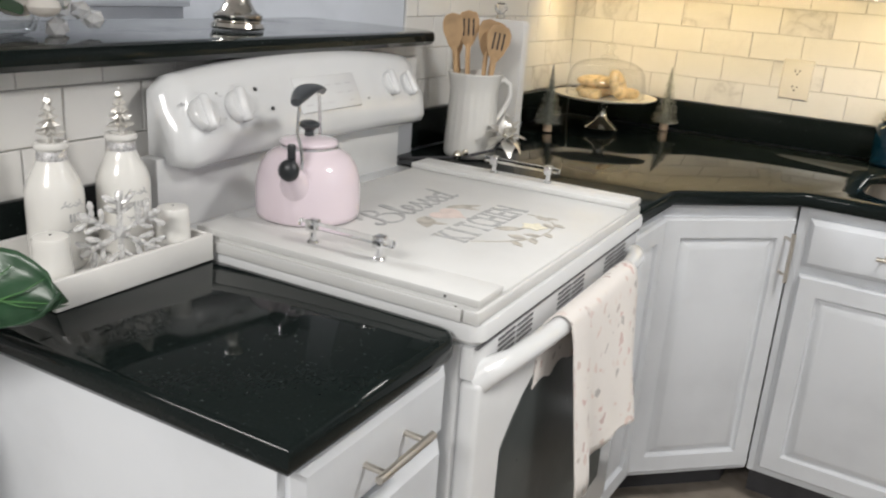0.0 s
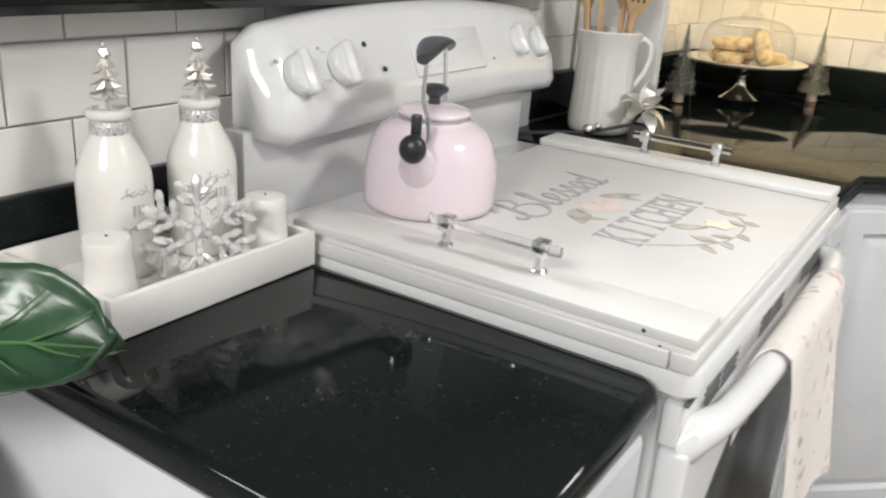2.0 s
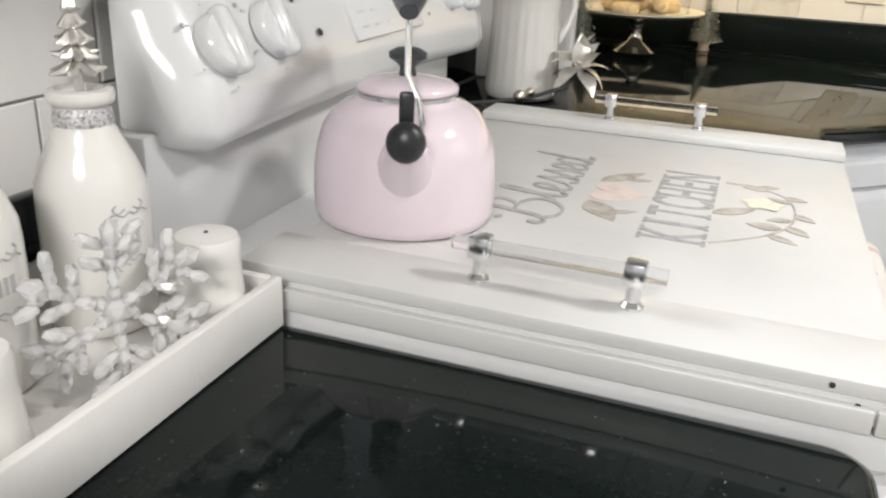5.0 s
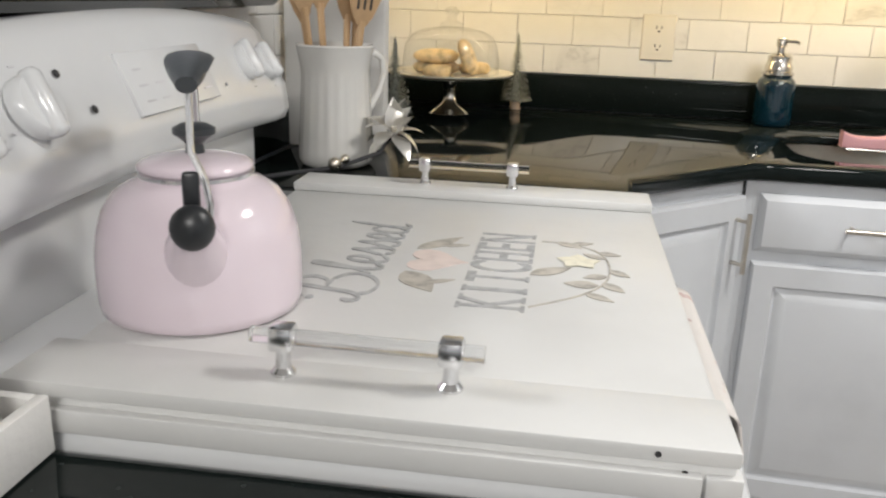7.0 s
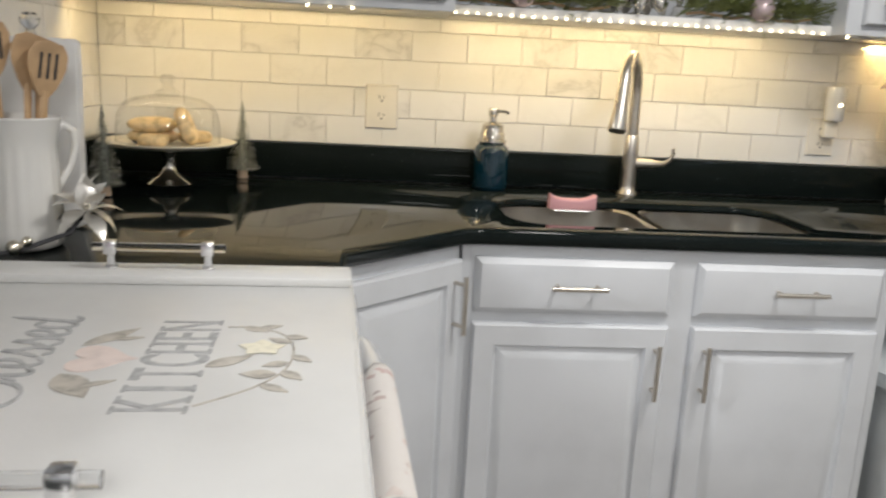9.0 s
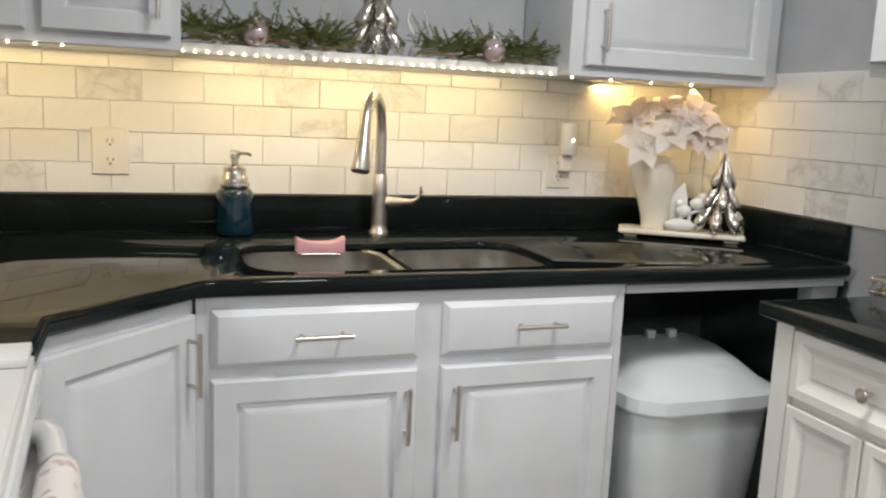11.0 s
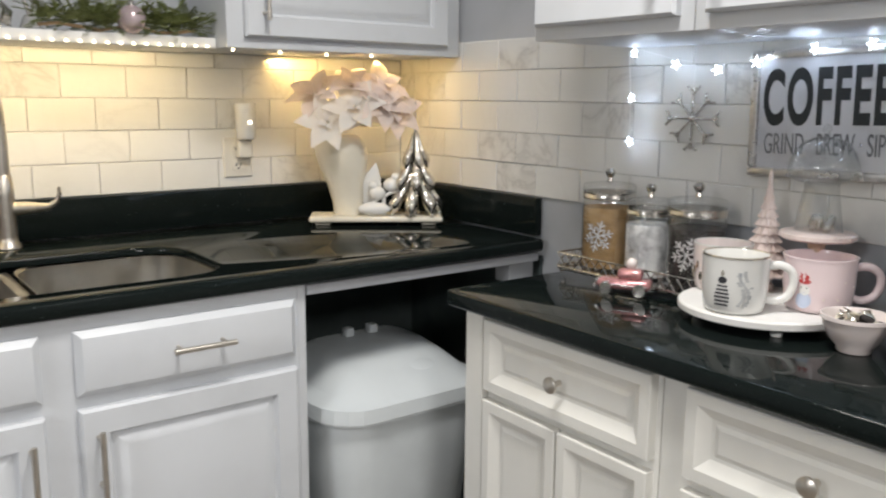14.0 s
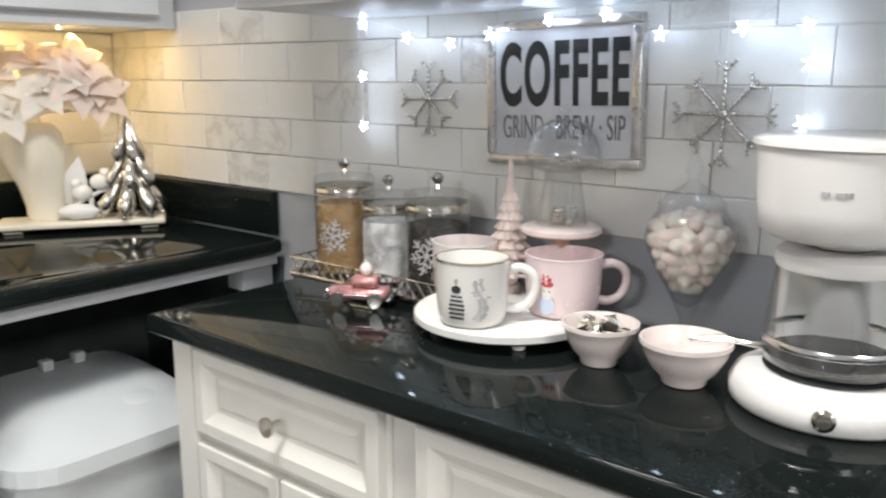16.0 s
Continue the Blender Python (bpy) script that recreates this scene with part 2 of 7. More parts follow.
LETTERGREY = surface("grey_stencil_paint", (0.44, 0.445, 0.45), 0.6, vary=0.2, scale=60, bump=0.2)
STENCILGOLD = surface("taupe_stencil_paint", (0.50, 0.47, 0.42), 0.55, vary=0.3, scale=50, bump=0.2)
HEARTPINK = surface("pink_stencil_paint", (0.78, 0.67, 0.63), 0.6, vary=0.1, scale=40)
SIGNBOARD = surface("whitewashed_sign_board", (0.60, 0.60, 0.62), 0.6, vary=0.14, scale=9, bump=0.3)
SIGNBLACK = surface("black_sign_paint", (0.018, 0.022, 0.024), 0.5, vary=0.2)
SIGNGREY = surface("grey_sign_paint", (0.20, 0.20, 0.21), 0.6, vary=0.2)
SIGNFRAME = surface("silver_sign_frame", (0.62, 0.60, 0.58), 0.3, 0.85, vary=0.15, scale=40, bump=0.2)
BROWNSUGAR = surface("brown_sugar", (0.36, 0.225, 0.10), 0.85, vary=0.2, scale=60, bump=0.8)
SUGAR = surface("white_sugar_packets", (0.78, 0.77, 0.77), 0.7, vary=0.3, scale=45, bump=0.8)
COFFEEBEAN = surface("ground_coffee", (0.018, 0.013, 0.012), 0.7, vary=0.4, scale=90, bump=0.8)
COFFEE = surface("brewed_coffee", (0.010, 0.008, 0.008), 0.05, vary=0.1, bump=0.0)
MARSHMALLOW = surface("soft_marshmallow", (0.88, 0.83, 0.74), 0.75, vary=0.1, scale=30, bump=0.3)
MARSHPINK = surface("pink_marshmallow", (0.88, 0.74, 0.69), 0.75, vary=0.1, scale=30, bump=0.3)
GLITTER = surface("silver_glitter", (0.86, 0.86, 0.88), 0.3, 0.75, vary=0.5, scale=400, bump=1.0, grain=600)
REDPAINT = surface("red_glaze", (0.50, 0.06, 0.06), 0.3, vary=0.15)
BLACKGLAZE = surface("black_glaze", (0.03, 0.03, 0.035), 0.3, vary=0.15)
BLUEGLAZE = surface("pale_blue_glaze", (0.52, 0.58, 0.72), 0.3, vary=0.1)
WARMBULB = glowing("warm_led", (1.0, 0.82, 0.50), 9.0)
COOLBULB = glowing("cool_star_led", (0.68, 0.82, 1.0), 22.0)

# ---- building helpers ----


def part(name, bm, material, parent=None, label="", m=None, smooth=35, extra=()):
    """Links a bmesh as one mesh object under a thing or under a part."""
    bmesh.ops.recalc_face_normals(bm, faces=bm.faces)
    me = bpy.data.meshes.new(name)
    bm.to_mesh(me)
    bm.free()
    me.materials.append(material)
    for x in extra:
        me.materials.append(x)
    if smooth:
        me.shade_smooth()
        me.set_sharp_from_angle(angle=radians(smooth))
    ob = new(name, me)
    ob.parent = parent
    if m is not None:
        ob.matrix_basis = m
    if label:
        ob["label"] = label
    return ob


def thing(name, m, label, category, group="", kind=""):
    ob = new(name)
    ob.empty_display_size = 0.05
    ob.matrix_basis = m
    return tagged(ob, label, category, group, kind)


def solid(name, bm, material, label, category, kind="", m=None, group="", smooth=35):
    return tagged(part(name, bm, material, None, "", m, smooth), label, category, group, kind)


def box(x0, x1, y0, y1, z0, z1, bevel=0.0, seg=2, bm=None):
    out = bm or bmesh.new()
    b = bmesh.new()
    bmesh.ops.create_cube(b, size=1)
    for v in b.verts:
        v.co = Vector(((x0 + x1) / 2 + v.co.x * (x1 - x0), (y0 + y1) / 2 + v.co.y * (y1 - y0), (z0 + z1) / 2 + v.co.z * (z1 - z0)))
    if bevel:
        bmesh.ops.bevel(b, geom=b.edges[:], offset=bevel, segments=seg, affect="EDGES", profile=0.5)
    join(out, b)
    return out


def join(bm, other, m=None):
    """Moves the faces of another bmesh into bm."""
    if m is not None:
        other.transform(m)
    table = {v: bm.verts.new(v.co) for v in other.verts}
    for f in other.faces:
        try:
            g = bm.faces.new([table[v] for v in f.verts])
            g.material_index = f.material_index
        except ValueError:
            pass
    other.free()
    return bm


def lathe(profile, seg=32, bm=None, at=(0, 0, 0), cap=True, wob=None):
    """Turned shape from (radius, height) rows, bottom to top."""
    bm = bm or bmesh.new()
    rings = []
    for r, z in profile:
        if r < 1e-5:
            rings.append([bm.verts.new((at[0], at[1], at[2] + z))])
        else:
            row = []
            for k in range(seg):
                a = 2 * math.pi * k / seg
                q = r * (wob(a, z) if wob else 1)
                row.append(bm.verts.new((at[0] + q * math.cos(a), at[1] + q * math.sin(a), at[2] + z)))
            rings.append(row)
    for a, b in zip(rings, rings[1:]):
        for k in range(seg):
            k2 = (k + 1) % seg
            if len(a) == 1 and len(b) == 1:
                continue
            if len(a) == 1:
                bm.faces.new((a[0], b[k2], b[k]))
            elif len(b) == 1:
                bm.faces.new((a[k], a[k2], b[0]))
            else:
                bm.faces.new((a[k], a[k2], b[k2], b[k]))
    if cap:
        for row in (rings[0], rings[-1]):
            if len(row) > 2:
                bm.faces.new(row)
    return bm


def tube(points, radius, seg=10, bm=None, cap=True):
    """A round bar along points; radius is one number or one for each point."""
    bm = bm or bmesh.new()
    pts = [Vector(p) for p in points]
    radii = radius if isinstance(radius, (list, tuple)) else [radius] * len(pts)
    rows, side = [], None
    for i, p in enumerate(pts):
        d = (pts[min(i + 1, len(pts) - 1)] - pts[max(i - 1, 0)]).normalized()
        if side is None:
            side = d.orthogonal().normalized()
        side = (side - d * side.dot(d)).normalized()
        up = d.cross(side)
        rows.append([bm.verts.new(p + radii[i] * (math.cos(2 * math.pi * k / seg) * side + math.sin(2 * math.pi * k / seg) * up)) for k in range(seg)])
    for a, b in zip(rows, rows[1:]):
        for k in range(seg):
            bm.faces.new((a[k], a[(k + 1) % seg], b[(k + 1) % seg], b[k]))
    if cap:
        bm.faces.new(rows[0])
        bm.faces.new(rows[-1])
    return bm


def eased(points, n=5):
    """Points along a smooth curve through the given ones."""
    p = [Vector(q) for q in points]
    p = [p[0] * 2 - p[1]] + p + [p[-1] * 2 - p[-2]]
    out = []
    for a, b, c, d in zip(p, p[1:], p[2:], p[3:]):
        for k in range(n):
            t = k / n
            out.append(0.5 * (2 * b + (c - a) * t + (2 * a - 5 * b + 4 * c - d) * t * t + (3 * b - a - 3 * c + d) * t ** 3))
    return out + [p[-2]]


def ball(at, r, bm=None, seg=12, squash=(1, 1, 1)):
    bm = bm or bmesh.new()
    b = bmesh.new()
    bmesh.ops.create_uvsphere(b, u_segments=seg, v_segments=max(6, seg // 2), radius=r)
    for v in b.verts:
        v.co = Vector((at[0] + v.co.x * squash[0], at[1] + v.co.y * squash[1], at[2] + v.co.z * squash[2]))
    return join(bm, b)


def prism(outline, z0, z1, bm=None, edge=0.0):
    """An upright solid over an outline, its upper and lower rims eased by edge."""
    bm = bm or bmesh.new()

    def ring(inset, z):
        return [bm.verts.new((x, y, z)) for x, y in offset(outline, inset)]
    levels = [(edge, z0), (0, z0 + edge), (0, z1 - edge), (edge * 0.3, z1 - edge * 0.3), (edge, z1)] if edge else [(0, z0), (0, z1)]
    rows = [ring(i, z) for i, z in levels]
    n = len(outline)
    for a, b in zip(rows, rows[1:]):
        for k in range(n):
            bm.faces.new((a[k], a[(k + 1) % n], b[(k + 1) % n], b[k]))
    bm.faces.new(rows[0])
    bm.faces.new(rows[-1])
    return bm


def offset(outline, d):
    """The outline (anticlockwise) moved inwards by d."""
    out = []
    n = len(outline)
    for i in range(n):
        p0, p, p1 = (Vector(outline[k % n]) for k in (i - 1, i, i + 1))
        a, b = (p - p0).normalized(), (p1 - p).normalized()
        na, nb = Vector((-a.y, a.x)), Vector((-b.y, b.x))
        mid = na + nb
        mid = mid / max(0.25, mid.dot(na)) if mid.length > 1e-6 else na
        out.append((p.x + mid.x * d, p.y + mid.y * d))
    return out


def rounded(x0, x1, y0, y1, r, seg=5):
    pts = []
    for cx, cy, a0 in ((x1 - r, y0 + r, -90), (x1 - r, y1 - r, 0), (x0 + r, y1 - r, 90), (x0 + r, y0 + r, 180)):
        for k in range(seg + 1):
            a = radians(a0 + 90 * k / seg)
            pts.append((cx + r * math.cos(a), cy + r * math.sin(a)))
    return pts


def panel(w, h, rings, thick=0.02, bm=None, at=(0, 0, 0)):
    """A cabinet front over x 0..w and z 0..h that faces -y; rings: (inset, depth behind the front) from the rim inwards."""
    bm = bm or bmesh.new()
    rows = []
    for inset, d in [(0, thick)] + list(rings):
        rows.append([bm.verts.new((at[0] + x, at[1] + d, at[2] + z)) for x, z in ((inset, inset), (w - inset, inset), (w - inset, h - inset), (inset, h - inset))])
    for a, b in zip(rows, rows[1:]):
        for k in range(4):
            bm.faces.new((a[k], a[(k + 1) % 4], b[(k + 1) % 4], b[k]))
    bm.faces.new(rows[0])
    bm.faces.new(rows[-1])
    return bm


RAISED = [(0.0, 0.006), (0.005, 0.0), (0.050, 0.0), (0.053, 0.010), (0.057, 0.0125), (0.080, 0.001), (0.084, 0.0)]
SLAB = [(0.0, 0.013), (0.004, 0.009), (0.013, 0.001), (0.017, 0.0)]
INSET = [(0.0, 0.002), (0.002, 0.0), (0.022, 0.0), (0.026, 0.003), (0.042, 0.014), (0.048, 0.015), (0.056, 0.012)]


def bar_handle(parent, m, length=0.15, reach=0.032, r=0.0055, material=None):
    """A bar pull along local z, standing off the front by reach."""
    bm = tube([(0, -reach, -length / 2), (0, -reach, length / 2)], r, 12)
    for z in (-length * 0.36, length * 0.36):
        tube([(0, 0, z), (0, -reach, z)], r * 0.75, 10, bm)
    return part("handle", bm, material or NICKEL, parent, "brushed nickel bar handle", m)


def knob_handle(parent, m):
    bm = lathe([(0.006, 0), (0.005, 0.012), (0.010, 0.018), (0.0155, 0.022), (0.0155, 0.027), (0.009, 0.031), (0, 0.032)], 20)
    bm.transform(pose(0, 0, 0, 90, 0, 0))
    return part("knob", bm, NICKEL, parent, "round nickel knob", m)


def writing(text, size, material, parent, m, label="", name="lettering", bold=0.0, depth=0.0006, shear=0.0, squeeze=1.0, space=1.0):
    c = bpy.data.curves.new(name, "FONT")
    c.body, c.size, c.align_x, c.align_y = text, size, "CENTER", "CENTER"
    c.extrude, c.offset, c.shear, c.space_character = depth, bold, shear, space
    tmp = bpy.data.objects.new("tmp", c)
    scene.collection.objects.link(tmp)
    me = bpy.data.meshes.new_from_object(tmp.evaluated_get(bpy.context.evaluated_depsgraph_get()))
    bpy.data.objects.remove(tmp)
    bpy.data.curves.remove(c)
    me.name = name
    me.materials.clear()
    me.materials.append(material)
    me.transform(Matrix.Diagonal((squeeze, 1, 1, 1)))
    ob = new(name, me)
    ob.parent = parent
    ob.matrix_basis = m
    if label:
        ob["label"] = label
    return ob


def instance_part(name, me, parent, m):
    ob = new(name, me)
    ob.parent = parent
    ob.matrix_basis = m
    return ob

# ---- setting ----
LW, HW, SW, RW = -1.18, -1.09, 3.27, 1.51      # tile faces of the corner pier, the half wall, the sink wall and the coffee wall
TOP, LOW = 0.914, 0.878             # the main worktop and the lower coffee worktop
GAP = 0.007                         # tile thickness
# the half wall, the range and the short worktop stand a little askew to the sink wall
SKEW = pose(-0.416, 1.635, 0, 0, 0, 2.8) @ pose(0.40, -1.63, 0)

solid("floor", box(-4.2, RW + 0.2, -2.8, SW + 0.2, -0.1, 0.0), FLOORWOOD, "dark wood-look kitchen floor in shade", "floor", "structure")
# Ceiling stays out of view; added so the closed room bounces light.
solid("ceiling", box(-4.2, RW + 0.2, -2.8, SW + 0.2, 2.44, 2.54), CEILPAINT, "plain white ceiling, unseen, added to close the room", "ceiling", "structure")
wall_sink = solid("wall_north", box(-4.2, RW + 0.2, SW + GAP, SW + 0.15, 0, 2.44), WALLPAINT, "grey painted wall with marble tile splashback over the sink", "wall", "structure")
wall_coffee = solid("wall_east", box(RW + GAP, RW + 0.15, -2.8, SW + GAP, 0, 2.44), WALLPAINT, "grey painted wall with marble tile over the coffee counter", "wall", "structure")
wall_range = solid("wall_west", box(HW - 0.16, HW - GAP, -0.4, 2.218, 0, 1.202), WALLPAINT, "half wall behind the range with white subway tile", "wall", "structure", SKEW)
wall_pier = solid("wall_pier", box(LW - 0.14, LW - GAP, 2.19, SW + GAP, 0, 2.44), WALLPAINT, "full-height wall by the corner with marble tile", "wall", "structure")
# Unseen wall behind the camera, added to close the room for bounce.
solid("wall_south", box(-4.2, RW + 0.15, -2.9, -2.8, 0, 2.44), WALLPAINT, "plain grey wall, unseen, added to close the room", "wall", "structure")
solid("wall_far_west", box(-4.3, -4.2, -2.8, SW + 0.15, 0, 2.44), WALLPAINT, "plain grey wall, unseen, added to close the room of the next room", "wall", "structure")
# Added panels, coloured dark in place of the recess's shade.
solid("bin_recess_back", box(0.812, RW - 0.004, 3.20, 3.215, 0, 0.874), BINSHADE, "back panel of the bin recess, its shade put into the colour", "wall panel", "structure")
solid("bin_recess_side", box(RW - 0.004, RW + 0.004, 2.60, 3.20, 0, 0.86), BINSHADE, "side panel of the bin recess, its shade put into the colour", "wall panel", "structure")
solid("trim", box(0.807, 1.485, 2.585, 2.603, 0.852, 0.874, 0.002), TRIMGREY, "grey support strip under the granite over the bin recess", "trim", "structure")
solid("trim", box(1.40, 1.485, 2.605, 2.66, 0.80, 0.873, 0.002), TRIMGREY, "grey support block under the granite end", "trim", "structure")

bm = prism([(-1.44, -0.4), (-1.02, -0.4), (-1.02, 2.175), (-1.06, 2.21), (-1.44, 2.21)], 1.203, 1.237, edge=0.010)
solid("bar_ledge", bm, GRANITE, "raised black granite bar ledge over the range", "ledge", "structure", SKEW)


def counter(name, outline, z0, z1, hole, label, m=None, e=0.011):
    """A stone slab with eased edges and, where hole is given, an opening."""
    bm = bmesh.new()
    rows = [[bm.verts.new((x, y, z)) for x, y in offset(outline, i)] for i, z in
            ((e, z0), (e * 0.3, z0 + e * 0.3), (0, z0 + e), (0, z1 - e), (e * 0.3, z1 - e * 0.3), (e, z1))]
    n = len(outline)
    for a, b in zip(rows, rows[1:]):
        for k in range(n):
            bm.faces.new((a[k], a[(k + 1) % n], b[(k + 1) % n], b[k]))
    if not hole:
        bm.faces.new(rows[0]), bm.faces.new(rows[-1])
    else:
        h = [[bm.verts.new((x, y, z)) for x, y in offset(hole, i)] for i, z in ((-0.03, z0), (-0.03, z1 - 0.018), (0, z1 - 0.018), (0, z1 - 0.004), (-0.004, z1))]
        for a, b in zip(h, h[1:]):
            for k in range(len(hole)):
                bm.faces.new((a[k], a[(k + 1) % len(hole)], b[(k + 1) % len(hole)], b[k]))
        for outer, inner in ((rows[0], h[0]), (rows[-1], h[4])):
            loop = [bm.edges.get((r[k], r[(k + 1) % len(r)])) for r in (outer, inner) for k in range(len(r))]
            bmesh.ops.triangle_fill(bm, use_beauty=True, use_dissolve=False, edges=loop)
    return solid(name, bm, GRANITE, label, "worktop", m=m, smooth=50)


SINK = rounded(-0.085, 0.675, 2.645, 3.022, 0.11, 6)
corner = [(-0.42 - 0.034 + 0.034 * math.cos(radians(a)), 1.262 - 0.034 + 0.034 * math.sin(radians(a))) for a in range(0, 91, 15)]
counter("worktop", [(-1.071, 0.895), (-0.42, 0.895)] + corner + [(-1.071, 1.262)], 0.874, TOP, None, "short polished black granite worktop beside the range", SKEW)
counter("worktop", [(-1.16, 2.035), (-0.45, 2.035), (-0.45, 2.322), (-0.20, 2.566), (-0.16, 2.572), (1.488, 2.572), (1.488, 3.248), (-1.16, 3.248)], 0.876, TOP, SINK,
        "polished black granite corner worktop with cut-out for the sink")
counter("worktop", [(1.022, 0.75), (RW - 0.004, 0.75), (RW - 0.004, 2.372), (1.022, 2.372)], 0.8425, LOW, None, "polished black granite coffee counter, lower than the sink", e=0.006)


def upstand(x0, x1, y0, y1, z1, m=None):
    solid("backsplash", box(x0, x1, y0, y1, TOP + 0.001, z1, 0.003), GRANITE, "low black granite upstand behind the worktop", "backsplash", "structure", m)


upstand(-1.158, 1.488, 3.249, SW - 0.001, 1.015)
upstand(1.489, RW - 0.001, 2.603, 3.248, 1.015)
upstand(HW + 0.001, -1.072, 0.885, 1.262, 1.010, SKEW)
upstand(LW + 0.001, -1.161, 2.035, 3.248, 1.015)


def tiling(wall, material, along, face, start, end, z0, z1, length, height, sign, shift=0.0, joint=0.0016, grout=None):
    """Running-bond tiles on a wall; along: 'x' or 'y'; sign: the side the face looks to."""
    row, z, cache = 0, z0, {}
    while z < z1 - 0.01:
        top = min(z + height, z1)
        a = start - (length if row % 2 else length / 2) + shift
        while a < end:
            s, e = max(a, start), min(a + length, end)
            if e - s > 0.015:
                key = (round(e - s, 4), round(top - z, 4))
                if key not in cache:
                    w, h = e - s - joint, top - z - joint
                    b = bmesh.new()
                    lo = [b.verts.new((x, 0, zz)) for x, zz in ((0, 0), (w, 0), (w, h), (0, h))]
                    mid = [b.verts.new((x, -GAP + 0.0012, zz)) for x, zz in ((0, 0), (w, 0), (w, h), (0, h))]
                    c = 0.0014
                    hi = [b.verts.new((x, -GAP, zz)) for x, zz in ((c, c), (w - c, c), (w - c, h - c), (c, h - c))]
                    for p, q in ((lo, mid), (mid, hi)):
                        for k in range(4):
                            b.faces.new((p[k], p[(k + 1) % 4], q[(k + 1) % 4], q[k]))
                    b.faces.new(hi)
                    bmesh.ops.recalc_face_normals(b, faces=b.faces)
                    me = bpy.data.meshes.new("tile")
                    b.to_mesh(me)
                    b.free()
                    me.materials.append(material)
                    cache[key] = me
                tilt = random.uniform(-0.35, 0.35)
                proud = random.uniform(0, 0.0028)
                if along == "x":
                    m = pose(s, face + GAP - proud, z, tilt, 0, 0)
                elif sign > 0:
                    m = pose(face - GAP + proud, s, z, tilt, 0, 90)
                else:
                    m = pose(face + GAP - proud, e - joint, z, tilt, 0, -90)
                instance_part("tile", cache[key], wall, m)
            a += length
        z += height
        row += 1
    if along == "x":
        b = box(start, end, face + GAP - 0.003, face + GAP + 0.0005, z0, z1)
    elif sign > 0:
        b = box(face - GAP - 0.0005, face - GAP + 0.003, start, end, z0, z1)
    else:
        b = box(face + GAP - 0.003, face + GAP + 0.0005, start, end, z0, z1)
    part("grout", b, grout or GROUT, wall)


# ---- fitted kitchen ----


def front(parent, kind, x0, x1, z0, z1, pull=None, style=None, material=None, label=""):
    """A door or drawer front under a cabinet; pull: ('h'|'v'|'k', x, z)."""
    ob = part(kind, panel(x1 - x0, z1 - z0, style), material, parent, label, pose(x0, -0.02, z0), smooth=20)
    if pull:
        how, px, pz = pull
        if how == "k":
            knob_handle(ob, pose(px - x0, 0, pz - z0))
        else:
            bar_handle(ob, pose(px - x0, 0, pz - z0, 0, 90 if how == "h" else 0, 0), 0.125 if how == "h" else 0.13)
    return ob


def cabinet(name, m, w, depth, z0, z1, label, material=None, toe=0.1, hollow=False):
    root = thing(name, m, label, "cabinet")
    material = material or CABINET
    if hollow:      # open above, for the sink bowls
        for name, b in (("side_panel", (0, 0.018, 0.0, depth, z0 + toe, z1)), ("side_panel", (w - 0.018, w, 0.0, depth, z0 + toe, z1)), ("face_panel", (0.0185, w - 0.0185, 0.0, 0.02, z0 + toe, z1)), ("back_panel", (0.0185, w - 0.0185, depth - 0.012, depth, z0 + toe, z1)), ("bottom_panel", (0.0185, w - 0.0185, 0.0205, depth - 0.0125, z0 + toe, z0 + toe + 0.018))):
            part(name, box(*b), material, root)
    else:
        part("body", box(0, w, 0, depth, z0 + toe, z1, 0.0015), material, root)
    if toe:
        part("plinth", box(0.0, w, 0.06, depth, z0, z0 + toe), SHADOWGAP, root, "recessed plinth with toe-space shade in its colour")
    return root


# sink base: two drawers over two doors
c = cabinet("sink_cabinet", pose(-0.205, 2.597, 0), 1.012, 0.60, 0, 0.875, "white painted sink cabinet, two drawer fronts over two raised doors", hollow=True)
front(c, "drawer", 0.030, 0.481, 0.722, 0.848, ("h", 0.259, 0.79), SLAB, CABINET)
front(c, "drawer", 0.538, 0.983, 0.722, 0.848, ("h", 0.770, 0.79), SLAB, CABINET)
front(c, "door", 0.030, 0.481, 0.125, 0.698, ("v", 0.452, 0.597), RAISED, CABINET)
front(c, "door", 0.538, 0.983, 0.125, 0.698, ("v", 0.568, 0.597), RAISED, CABINET)

# corner base with a slanting door
c = thing("corner_cabinet", pose(0, 0, 0), "white painted corner cabinet with slanting raised-panel door", "cabinet")
part("body", prism([(-1.15, 2.32), (-0.489, 2.32), (-0.212, 2.597), (-0.212, 3.24), (-1.15, 3.24)], 0.1, 0.875), CABINET, c)
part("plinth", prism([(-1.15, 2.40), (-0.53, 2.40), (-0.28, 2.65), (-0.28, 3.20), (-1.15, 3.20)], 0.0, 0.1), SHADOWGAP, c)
d = part("door", panel(0.372, 0.725, RAISED), CABINET, c, "", pose(-0.489, 2.32, 0.118, 0, 0, 45) @ pose(0.012, -0.02, 0), smooth=20)
bar_handle(d, pose(0.345, 0, 0.63), 0.13)

c = cabinet("filler_cabinet", pose(-0.475, 2.038, 0, 0, 0, 90), 0.278, 0.66, 0, 0.875, "narrow white painted cabinet between range and corner")
front(c, "door", 0.02, 0.26, 0.125, 0.848, None, RAISED, CABINET)

# narrow base next to the range
c = cabinet("base_cabinet", SKEW @ pose(-0.447, 0.911, 0, 0, 0, 90), 0.344, 0.60, 0, 0.873, "narrow white painted drawer cabinet beside the range")
part("side_panel", box(-0.004, -0.0005, -0.002, 0.60, 0.0, 0.873, 0.001), CABINET, c)
